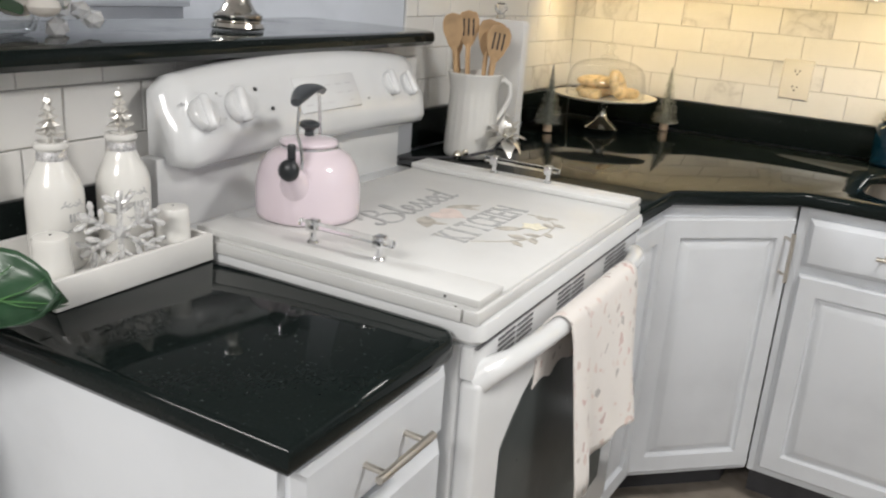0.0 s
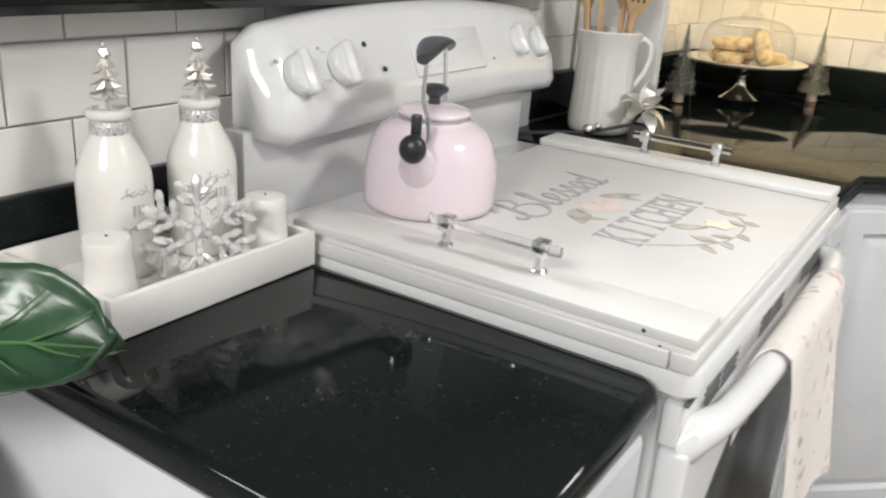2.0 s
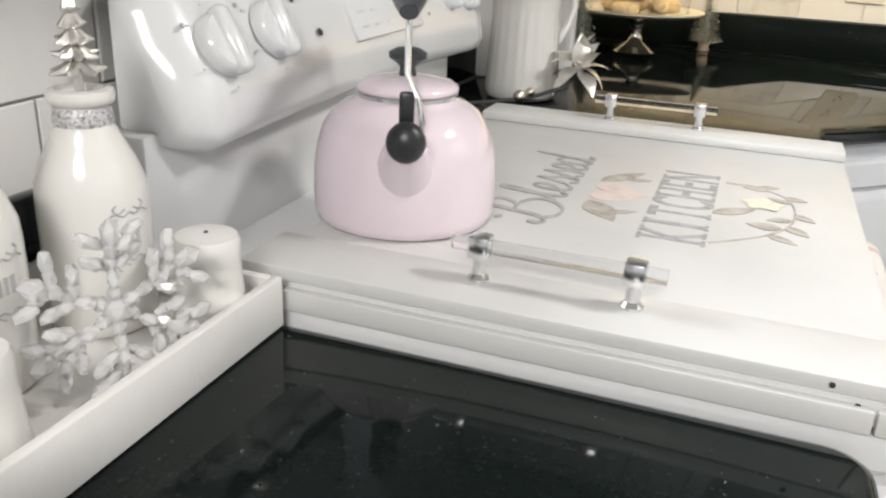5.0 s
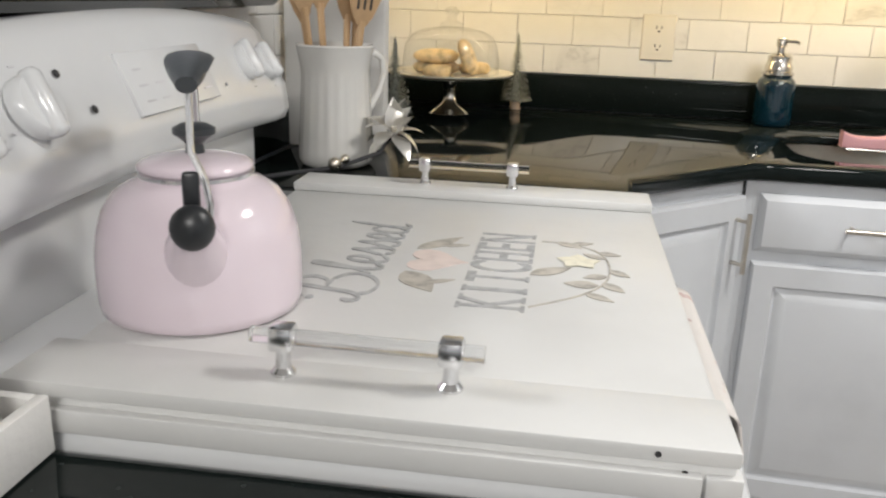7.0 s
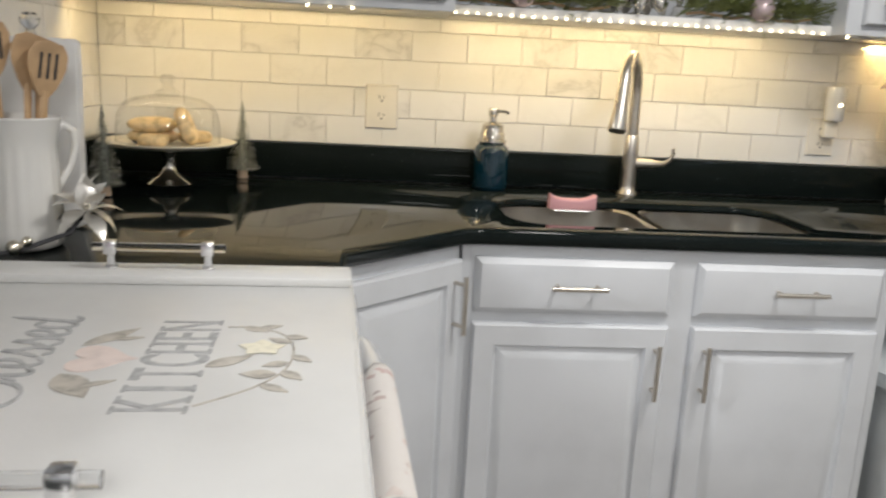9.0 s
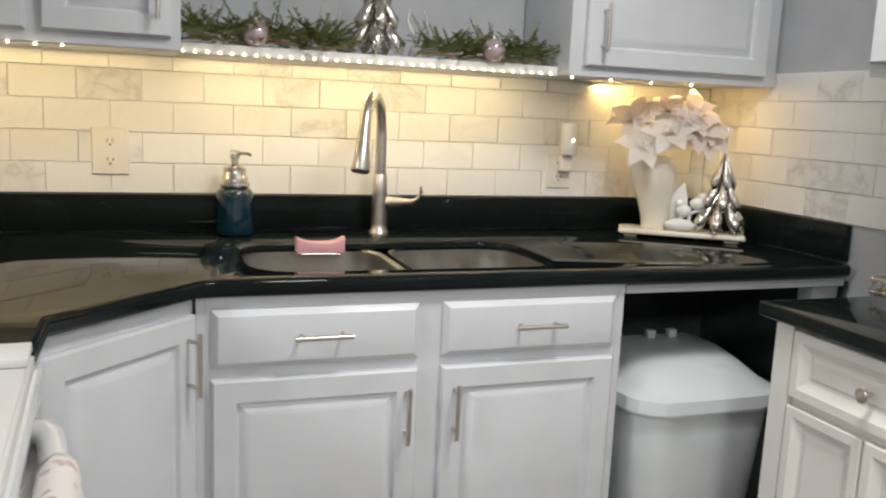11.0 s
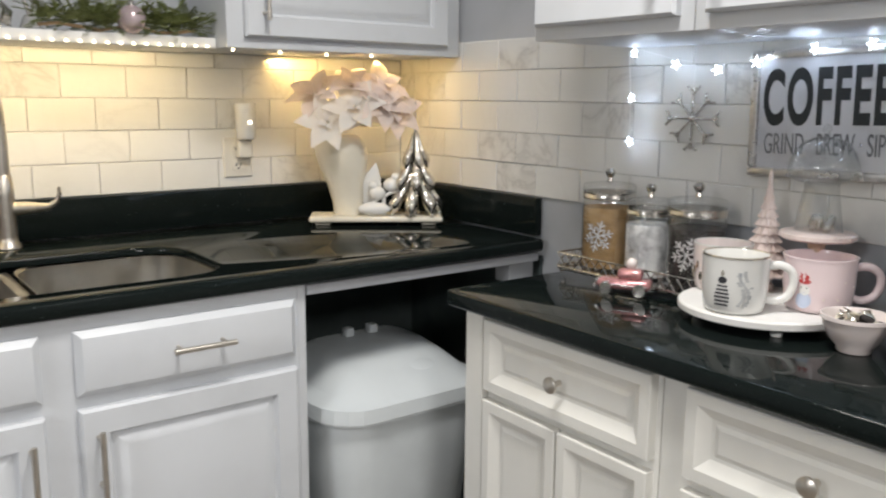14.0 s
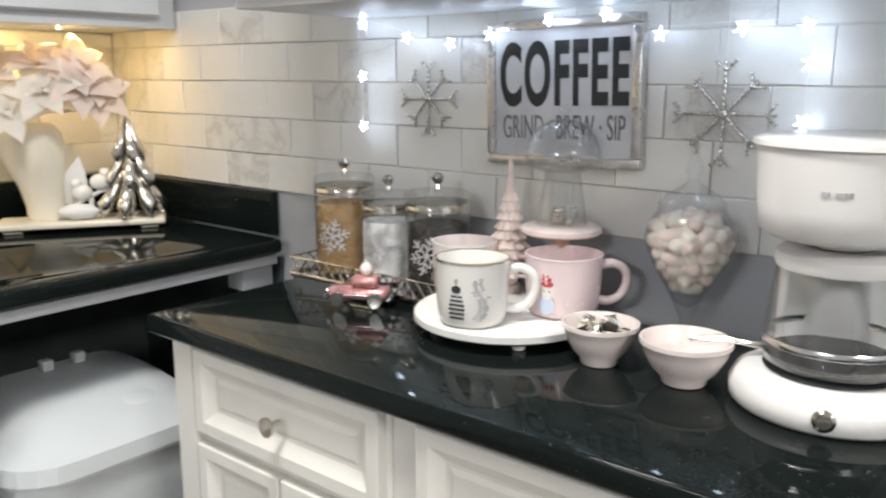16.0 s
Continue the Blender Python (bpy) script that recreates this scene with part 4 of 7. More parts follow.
spot = ramp(nt, vor.outputs["Distance"], [(0.26, (1, 1, 1)), (0.36, (0, 0, 0))])
hue = ramp(nt, vor.outputs["Color"], [(0.28, (0.76, 0.72, 0.69)), (0.36, (0.62, 0.44, 0.41)), (0.56, (0.42, 0.40, 0.39)), (0.70, (0.68, 0.54, 0.49)), (0.86, (0.76, 0.72, 0.69))])
mc = nt.nodes.new("ShaderNodeMix")
mc.data_type = "RGBA"
nt.links.new(spot, mc.inputs["Factor"])
mc.inputs["A"].default_value = (0.77, 0.73, 0.70, 1)
nt.links.new(hue, mc.inputs["B"])
nt.links.new(mc.outputs["Result"], pbsdf.inputs["Base Color"])
pbsdf.inputs["Roughness"].default_value = 0.92
pbsdf.inputs["Sheen Weight"].default_value = 0.3
bp = add(nt, "ShaderNodeBump", Strength=0.5, Distance=0.001)
nt.links.new(weave.outputs["Fac"], bp.inputs["Height"])
nt.links.new(bp.outputs["Normal"], pbsdf.inputs["Normal"])
t_ = thing("tea_towel", SKEW, "white cotton tea towel with small pink print over the oven handle", "towel")
bm_towel = bmesh.new()
cloth(1.505, 1.850, 0.545, 0.565, 0.022, 3)
o = part("fold", bm_towel, TOWEL, t_, smooth=180)
mod = o.modifiers.new("thick", "SOLIDIFY")
mod.thickness = 0.0022
mod.offset = 1

# ---- worktop beside the range ----
t_ = thing("serving_tray", SKEW @ pose(-1.066, 0.967, TOP + 0.001), "low white painted wooden tray on the granite", "tray")
part("base", box(0.002, 0.196, 0.002, 0.282, 0, 0.008, 0.001), MATTEWHITE, t_)
for x0, x1, y0, y1 in ((0.189, 0.198, 0, 0.284), (0, 0.009, 0, 0.284), (0.0095, 0.1885, 0, 0.009), (0.0095, 0.1885, 0.275, 0.284)):
    part("side", box(x0, x1, y0, y1, 0.0, 0.044, 0.0018), MATTEWHITE, t_)
TZ = TOP + 0.0095


def pump_bottle(x, y, word, turn):
    o = thing("milk_bottle", pose(x, y, TZ, 0, 0, turn) @ Matrix.Diagonal((0.93, 0.93, 0.925, 1)), "white ceramic milk bottle with small metal tree topper", "bottle", "bottles on the tray")
    part("body", lathe([(0, 0), (0.038, 0), (0.042, 0.003), (0.0435, 0.01), (0.0435, 0.112), (0.0425, 0.126), (0.037, 0.142), (0.029, 0.158), (0.0225, 0.172), (0.0205, 0.184), (0.0205, 0.188), (0.0245, 0.190), (0.0258, 0.195), (0.0245, 0.200), (0.019, 0.201), (0.017, 0.196), (0, 0.195)], 36), CERAMIC, o, smooth=50)
    part("collar", lathe([(0.0222, 0.172), (0.0232, 0.175), (0.0215, 0.187)], 28, cap=False), GLITTER, o, "silver glitter collar")
    # printed scroll: pointed flourishes above and below the small bars
    for zc, flip in ((0.104, 1), (0.070, -1)):
        for q in (-1, 1):
            for curve in ([(0.0, 0.004), (0.006, 0.001), (0.013, 0.004), (0.020, 0.0)], [(0.004, 0.007), (0.010, 0.004), (0.014, 0.008), (0.011, 0.011)]):
                pts = []
                for x, z in [(v.x, v.y) for v in eased([(q * a, flip * c, 0) for a, c in curve], 4)]:
                    pts.append((0.0437 * math.cos(x / 0.0435), 0.0437 * math.sin(x / 0.0435), zc + z))
                part("scroll", tube(pts, 0.0008, 5), LETTERGREY, o, "grey printed scroll")
    if word:
        for i in range(3):
            part("print_bar", box(0.0430, 0.0441, -0.0075 + 0.006 * i, -0.0045 + 0.006 * i, 0.081, 0.094), LETTERGREY, o, "grey printed bar", smooth=0)
    r = random.Random(int(y * 1000))
    tree = part("tree_topper", tube([(0, 0, 0.196), (0, 0, 0.268)], [0.004, 0.0012], 8), PALESILVER, o, "pale silver metal tree topper")
    for tier in range(5):
        bm = bmesh.new()
        rad, z = 0.0215 - 0.0036 * tier, 0.213 + 0.0115 * tier
        for k in range(7):
            a = 2 * math.pi * k / 7 + tier * 0.5
            c_, s_ = math.cos(a), math.sin(a)
            tube([(0.002 * c_, 0.002 * s_, z + 0.008), (rad * 0.55 * c_, rad * 0.55 * s_, z + 0.001), (rad * c_, rad * s_, z + r.uniform(-0.001, 0.004))], [0.003, 0.0042, 0.0012], 6, bm)
        part("branch_tier", bm, PALESILVER, tree)
    part("tip", ball((0, 0, 0.272), 0.003), PALESILVER, tree)
    return o


pump_bottle(-0.990, 1.050, True, 2)
pump_bottle(-0.986, 1.164, True, -8)


def pillar(x, y, h, r):
    o = thing("pillar_holder", pose(x, y, TZ), "white ceramic shaker with gently waisted body", "shaker", "shakers on the tray")
    part("body", lathe([(0, 0), (r * 1.08, 0), (r * 1.1, 0.004), (r * 0.96, h * 0.45), (r * 0.90, h * 0.8), (r * 0.92, h - 0.004), (r * 0.85, h), (0, h + 0.002)], 32), CERAMIC, o, smooth=50)
    part("hole", lathe([(0.0016, h + 0.0015), (0.0016, h + 0.0028), (0, h + 0.0028)], 8), DARKSLOT, o)


pillar(-0.900, 0.981, 0.080, 0.0265)
pillar(-0.898, 1.184, 0.082, 0.027)

# faceted crystal snowflake
f_ = thing("crystal_snowflake", pose(-0.892, 1.084, TZ - 0.001, 0, 0, 62) @ Matrix.Diagonal((0.90, 0.90, 0.90, 1)), "clear faceted acrylic snowflake ornament standing in the tray", "ornament")
r = random.Random(11)
gem = bmesh.new()
bmesh.ops.create_icosphere(gem, subdivisions=1, radius=1)
gem_me = bpy.data.meshes.new("bead")
gem.to_mesh(gem_me)
gem.free()
gem_me.materials.append(CRYSTAL)
for arm in range(6):
    a = radians(60 * arm + 30)
    for d, size in ((0.012, 0.0085), (0.025, 0.0080), (0.037, 0.0085), (0.049, 0.0095), (0.061, 0.0110)):
        instance_part("bead", gem_me, f_, pose(d * math.cos(a), r.uniform(-0.004, 0.004), 0.072 + d * math.sin(a), 0, -60 * arm - 30 + r.uniform(-12, 12), 0) @ pose(0, 0, 0, r.uniform(0, 90), 0, 0) @ Matrix.Diagonal((size * 1.15, size * 0.66, size * 0.72, 1)))
    for side in (-1, 1):
        for d, out, size in ((0.030, 0.010, 0.0075), (0.030, 0.020, 0.0085), (0.046, 0.011, 0.0078), (0.046, 0.022, 0.0088)):
            x, z = d * math.cos(a) + out * math.cos(a + side * 0.95), d * math.sin(a) + out * math.sin(a + side * 0.95)
            instance_part("bead", gem_me, f_, pose(x, r.uniform(-0.006, 0.006), 0.072 + z, 0, -60 * arm - 30 - side * 54, 0) @ pose(0, 0, 0, r.uniform(0, 90), 0, 0) @ Matrix.Diagonal((size * 1.2, size * 0.62, size * 0.66, 1)))
instance_part("bead", gem_me, f_, pose(0, 0, 0.072) @ Matrix.Diagonal((0.012, 0.010, 0.012, 1)))

# potted fig at the end of the worktop
p_ = thing("fig_plant", pose(-1.0, 0.66, 0), "potted fiddle-leaf fig with broad glossy green leaves in a white planter", "plant")
part("planter", lathe([(0, 0), (0.125, 0), (0.13, 0.01), (0.165, 0.78), (0.172, 0.80), (0.172, 0.84), (0.155, 0.84), (0.15, 0.79), (0, 0.78)], 40), MATTEWHITE, p_, "white planter", smooth=50)
part("stem", tube([(0, 0, 0.78), (0.01, -0.01, 0.92), (-0.02, 0.0, 1.10), (-0.04, 0.0, 1.30)], [0.010, 0.009, 0.007, 0.005], 8), UTENSIL, p_, "brown woody stem")


def fig_leaf(base, tip, width, up, cup=0.012, sag=0.02):
    base, tip, up = Vector(base), Vector(tip), Vector(up).normalized()
    axis = tip - base
    side = axis.cross(up).normalized()
    up = side.cross(axis).normalized()
    bm = bmesh.new()
    N, K = 18, 10
    rows = []
    for i in range(N + 1):
        u = i / N
        half = width * (0.52 * math.sin(math.pi * u ** 1.15) ** 0.42 + 0.04 * math.sin(3 * math.pi * u)) if 0 < i < N else 0.002
        row = []
        for j in range(-K, K + 1):
            v = j / K
            ripple = 0.004 * math.sin(16 * u + 4 * v) * abs(v) + 0.0035 * math.cos(26 * (u - 0.35 * abs(v))) * abs(v) ** 0.5
            row.append(bm.verts.new(base + axis * (u + 0.02 * math.sin(9 * v)) + side * half * v + up * (cup * v * v * 2 - sag * (2 * u - 1) ** 2 + ripple)))
        rows.append(row)
    for p, q in zip(rows, rows[1:]):
        for j in range(2 * K):
            bm.faces.new((p[j], p[j + 1], q[j + 1], q[j]))
    o = part("leaf", bm, LEAF, p_, "broad glossy green leaf", smooth=180)
    md = o.modifiers.new("thick", "SOLIDIFY")
    md.thickness = 0.0012
    pts = [base + axis * u + up * (-sag * (2 * u - 1) ** 2 + 0.0015) for u in (0, 0.25, 0.5, 0.75, 0.97)]
    part("midrib", tube(pts, [0.004, 0.003, 0.0022, 0.0016, 0.0008], 6), LEAFVEIN, o, "pale green midrib")
    for k in range(1, 6):
        for s in (-1, 1):
            u0 = 0.12 + 0.13 * k
            u1 = min(0.96, u0 + 0.17)
            h = width * 0.42 * math.sin(math.pi * min(1, u1) ** 1.15) ** 0.55
            pts = [base + axis * (u0 + (u1 - u0) * w_) + side * s * h * w_ + up * (cup * (w_ * 0.85) ** 2 * 2 - sag * (2 * (u0 + (u1 - u0) * w_) - 1) ** 2 + 0.003) for w_ in (0, 0.5, 1)]
            part("vein", tube(pts, [0.0014, 0.001, 0.0005], 5), LEAFVEIN, o)


fig_leaf((0.075, 0.030, 0.978), (0.297, 0.201, 1.008), 0.116, (0.42, -0.38, 1.0))
part("stalk", tube([(0.0, 0, 0.90), (0.04, 0.015, 0.940), (0.075, 0.030, 0.978)], [0.005, 0.004, 0.004], 6), LEAFVEIN, p_)
fig_leaf((-0.04, -0.05, 1.12), (-0.22, -0.25, 1.22), 0.2, (-0.2, -0.2, 1.0))
fig_leaf((-0.05, 0.03, 1.26), (-0.17, 0.22, 1.40), 0.19, (-0.3, 0.2, 1.0))
fig_leaf((-0.04, 0.0, 1.30), (-0.02, -0.2, 1.46), 0.18, (0.2, -0.4, 0.8))

# ---- on the bar ledge and in the next room ----
LZ = 1.2375
o = thing("candlestick", pose(-1.21, 1.628, LZ), "polished silver pedestal candlestick on the bar ledge", "candlestick")
part("base", lathe([(0, 0), (0.052, 0), (0.055, 0.004), (0.052, 0.012), (0.046, 0.014), (0.050, 0.020), (0.050, 0.028), (0.038, 0.034), (0.028, 0.050), (0.020, 0.075), (0.016, 0.12)], 32), SILVER, o, smooth=45)
part("stem", lathe([(0.016, 0.12), (0.024, 0.14), (0.016, 0.16), (0.013, 0.24), (0.022, 0.26), (0.030, 0.27), (0.030, 0.30), (0, 0.30)], 24), SILVER, o, smooth=45)
o = thing("flower_vase", pose(-1.20, 1.085, LZ) @ Matrix.Diagonal((1.15, 1.3, 1.15, 1)), "low glass vase of white roses and crystal on the bar ledge", "vase")
part("bowl", lathe([(0, 0), (0.045, 0), (0.060, 0.006), (0.066, 0.022), (0.062, 0.036), (0.058, 0.036), (0.061, 0.022), (0.055, 0.010), (0, 0.006)], 28), JARGLASS, o, smooth=45)
r = random.Random(4)
for k in range(9):
    a = 2.4 * k
    d = 0.07 * math.sqrt(k / 9)
    bm = bmesh.new()
    for j in range(5):
        ball((d * math.cos(a) + r.uniform(-0.02, 0.02), d * math.sin(a) * 1.3 + r.uniform(-0.02, 0.02), 0.038 + r.uniform(0, 0.05)), r.uniform(0.018, 0.028), bm, 10, (1, 1, 0.7))
    part("rose", bm, PETALWHITE, o, "white rose head")
for k in range(9):
    a = 0.7 * k
    rose_leaf = prism(leaf_outline(0.055, 0.016), 0, 0.0012)
    part("leaf", rose_leaf, LEAF, o, "green rose leaf", pose(0.045 * math.cos(a), 0.055 * math.sin(a), 0.050, 0, 20 - 8 * (k % 4), math.degrees(a)))
for k in range(7):
    instance_part("crystal", gem_me, o, pose(r.uniform(-0.05, 0.06), 0.06 + r.uniform(0.0, 0.08), 0.01 + 0.012 * (k % 4), 20 * k, 35 * k, 0) @ Matrix.Diagonal((0.014, 0.014, 0.016, 1)))
o = thing("sideboard", pose(-3.2, 1.0, 0), "blue-grey painted sideboard in the next room", "sideboard")
part("body", box(-0.25, 0.25, -0.2, 2.0, 0.08, 1.16, 0.006), WALLPAINT, o)
part("top", box(-0.27, 0.27, -0.22, 2.02, 1.161, 1.19, 0.004), CABINET, o)
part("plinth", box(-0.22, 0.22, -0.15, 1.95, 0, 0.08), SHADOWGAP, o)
for k in range(4):
    part("door", panel(0.52, 0.98, RAISED), WALLPAINT, o, "", pose(0.272, -0.17 + 0.54 * k, 0.12, 0, 0, 90), smooth=20)
o = thing("television", pose(-3.25, 1.15, 1.19), "dark flat television standing on the sideboard", "television")
part("foot", box(-0.10, 0.10, -0.3, 0.3, 0, 0.012, 0.003), BLACKPLASTIC, o)
part("neck", box(-0.02, 0.02, -0.08, 0.08, 0.012, 0.08), BLACKPLASTIC, o)
part("screen", box(-0.025, 0.025, -0.62, 0.62, 0.07, 0.78, 0.006), DARKGLASS, o, "dark glass screen")

# ---- corner worktop ----
c_ = thing("utensil_crock", pose(-1.005, 2.268, TOP + 0.001, 0, 0, 40), "fluted white ceramic jug holding wooden utensils", "jug")


def flute(a, z):
    return 1 + (0.022 * abs(math.sin(11 * a)) - 0.02) * (1 if 0.02 < z < 0.17 else 0)


part("body", lathe([(0, 0), (0.058, 0), (0.066, 0.004), (0.070, 0.014), (0.0705, 0.03), (0.066, 0.10), (0.063, 0.165), (0.0635, 0.178), (0.066, 0.19), (0.070, 0.212), (0.072, 0.219), (0.069, 0.222), (0.064, 0.210), (0.058, 0.18), (0.056, 0.02), (0, 0.015)], 88, wob=flute), CERAMIC, c_, smooth=50)
part("handle", tube([(0.060, 0, 0.196), (0.078, 0, 0.206), (0.094, 0, 0.194), (0.098, 0, 0.168), (0.088, 0, 0.135), (0.070, 0, 0.105), (0.062, 0, 0.098)], [0.008, 0.007, 0.0065, 0.0065, 0.0065, 0.007, 0.009], 12), CERAMIC, c_)


def utensil(x, y, h, lean, spin, slots, w=0.030):
    o = thing("wooden_utensil", pose(-1.005 + x, 2.268 + y, TOP + 0.018, lean[0], lean[1], spin), "light bamboo cooking utensil standing in the jug", "utensil", "utensils in the jug")
    part("shaft", tube([(0, 0, 0), (0, 0, h - 0.08)], [0.0055, 0.0065], 10), UTENSIL, o)
    out = [(0.007, 0), (w * 0.62, 0.018), (w, 0.05), (w * 0.98, 0.072), (w * 0.7, 0.088), (0, 0.094)]
    pts = out + [(-a, b) for a, b in reversed(out[:-1])]
    bm = prism([(a, b) for a, b in pts], -0.0028, 0.0028)
    bm.transform(pose(0, 0, 0, 90, 0, 0))
    head = part("head", bm, UTENSIL, o, "", pose(0, 0, h - 0.09, 6, 0, 0))
    for k in range(slots):
        s = prism(rounded(-0.0024, 0.0024, 0.030, 0.074, 0.0022, 3), -0.0032, 0.0032)
        s.transform(pose(0, 0, 0, 90, 0, 0))
        part("slot", s, DARKSLOT, head, "", pose((k - (slots - 1) / 2) * 0.0125, 0, 0))


utensil(-0.020, -0.018, 0.352, (4, -7), 30, 0, 0.026)
utensil(-0.012, 0.0, 0.356, (-1, -3), 38, 3, 0.028)
utensil(-0.026, 0.010, 0.335, (-2, -8), 30, 0, 0.024)
utensil(0.014, 0.006, 0.338, (-1, 2), 40, 0, 0.027)
utensil(0.020, 0.016, 0.332, (-2, 4), 36, 0, 0.028)
utensil(0.024, -0.002, 0.328, (1, 6), 42, 3, 0.031)

# Thin upright white board, 34 mm deep, with a glass knob on top.
b_ = thing("storage_box", pose(-1.168, 2.425, TOP + 0.001), "tall white lacquered upright board with a clear glass knob", "box")
bm = prism(rounded(0, 0.213, 0, 0.352, 0.014, 4), 0, 0.034, edge=0.004)
bm.transform(pose(0, 0.034, 0, 90, 0, 0))
part("body", bm, MATTEWHITE, b_)
part("knob", lathe([(0.012, 0), (0.010, 0.006), (0.007, 0.012), (0.016, 0.022), (0.018, 0.032), (0.010, 0.042), (0, 0.044)], 20, at=(0.128, 0.017, 0.353)), CLEAR, b_, "clear glass knob")

# silver poinsettia pick
f_ = thing("silver_flower", pose(-0.885, 2.236, TOP + 0.001, 0, 0, 15) @ Matrix.Diagonal((1.2, 1.2, 1.3, 1)), "silver metallic poinsettia pick lying on the granite", "ornament")


def petal(l, w, cup, n=7):
    bm = bmesh.new()
    rows = []
    for i in range(n + 1):
        u = i / n
        half = w * math.sin(math.pi * min(0.995, max(0.02, u)) ** 0.75)
        z = cup * math.sin(math.pi * u * 0.8)
        rows.append([bm.verts.new((l * u, half * v, z + 0.10 * half * abs(v))) for v in (-1, -0.5, 0, 0.5, 1)])
    for p, q in zip(rows, rows[1:]):
        for j in range(4):
            bm.faces.new((p[j], p[j + 1], q[j + 1], q[j]))
    return bm


def petal_mesh(name, l, w, cup, material):
    bm = petal(l, w, cup)
    me = bpy.data.meshes.new(name)
    bm.to_mesh(me)
    bm.free()
    me.materials.append(material)
    me.shade_smooth()
    return me


r = random.Random(21)
pm = petal_mesh("petal", 0.052, 0.014, 0.010, PALESILVER)
for k in range(18):
    instance_part("petal", pm, f_, pose(r.uniform(-0.006, 0.006), r.uniform(-0.006, 0.006), 0.052 + 0.004 * (k // 7), 0, r.uniform(-72, 48), 51 * k + r.uniform(-12, 12)))
part("berries", ball((0, 0, 0.062), 0.007, ball((0.010, 0.006, 0.060), 0.006)), GOLDSILVER, f_, "champagne berries")
part("stalk", tube([(-0.20, -0.10, 0.006), (-0.15, -0.09, 0.012), (-0.08, -0.06, 0.016), (-0.02, -0.02, 0.030), (0, 0, 0.055)], 0.003, 7), SHADOWGAP, f_, "dark wire stalk")
part("bud", ball((-0.085, -0.062, 0.02), 0.010, ball((-0.07, -0.055, 0.026), 0.007)), GOLDSILVER, f_, "champagne bud")

# cake stand
c_ = thing("cake_stand", pose(-0.935, 3.025, TOP + 0.001), "glass-domed cake stand with pastries on a pedestal", "cake stand")
part("foot", lathe([(0, 0), (0.055, 0), (0.057, 0.004), (0.045, 0.012), (0.022, 0.028), (0.015, 0.055), (0.020, 0.085), (0.034, 0.097), (0, 0.098)], 36), SILVER, c_, "silvered pedestal foot", smooth=50)
part("plate", lathe([(0, 0.0982), (0.10, 0.0985), (0.155, 0.104), (0.170, 0.111), (0.171, 0.115), (0.160, 0.113), (0.10, 0.108), (0, 0.107)], 52), CREAM, c_, "pale round plate", smooth=50)
part("dome", lathe([(0.1245, 0.1125), (0.130, 0.1115), (0.131, 0.114), (0.129, 0.15), (0.124, 0.185), (0.110, 0.208), (0.085, 0.222), (0.045, 0.230), (0.0, 0.231)], 64, cap=False), JARGLASS, c_, "clear glass dome", smooth=80)
part("knob", lathe([(0.032, 0.2312), (0.030, 0.240), (0.014, 0.247), (0.011, 0.256), (0.018, 0.266), (0.019, 0.274), (0.010, 0.282), (0, 0.283)], 24), JARGLASS, c_, "clear glass knob", smooth=50)
for k, (x, y, z, tx, ty, size, hole) in enumerate(((-0.042, 0.010, 0.1235, 0, 0, 1.45, 0.004), (-0.040, 0.006, 0.1535, 4, -3, 1.40, 0.004), (0.052, -0.030, 0.155, 66, 22, 1.12, 0.010), (0.058, 0.048, 0.1225, 0, 0, 1.0, 0.010), (-0.02, -0.078, 0.121, 0, 0, 0.85, 0.010))):
    o = thing("pastry", pose(-0.935 + x, 3.025 + y, TOP + 0.001 + z, tx, ty, 40 * k), "broad golden baked pastry under the glass dome" if k < 2 else "golden baked ring pastry under the glass dome", "pastry", "pastries on the stand")
    bm = bmesh.new()
    rows = []
    half = (0.0445 - hole) / 2
    for i in range(24):
        a = 2 * math.pi * i / 24
        rough = 1 + 0.03 * math.sin(3 * a + k) + 0.015 * math.sin(7 * a + 2 * k)
        rows.append([bm.verts.new((size * rough * (hole + half + half * math.cos(q)) * math.cos(a), size * rough * (hole + half + half * math.cos(q)) * math.sin(a), 0.0150 * math.sin(q))) for q in (2 * math.pi * j / 12 for j in range(12))])
    for i in range(24):
        for j in range(12):
            bm.faces.new((rows[i][j], rows[(i + 1) % 24][j], rows[(i + 1) % 24][(j + 1) % 12], rows[i][(j + 1) % 12]))
    part("crust", bm, COOKIE, o, smooth=180)


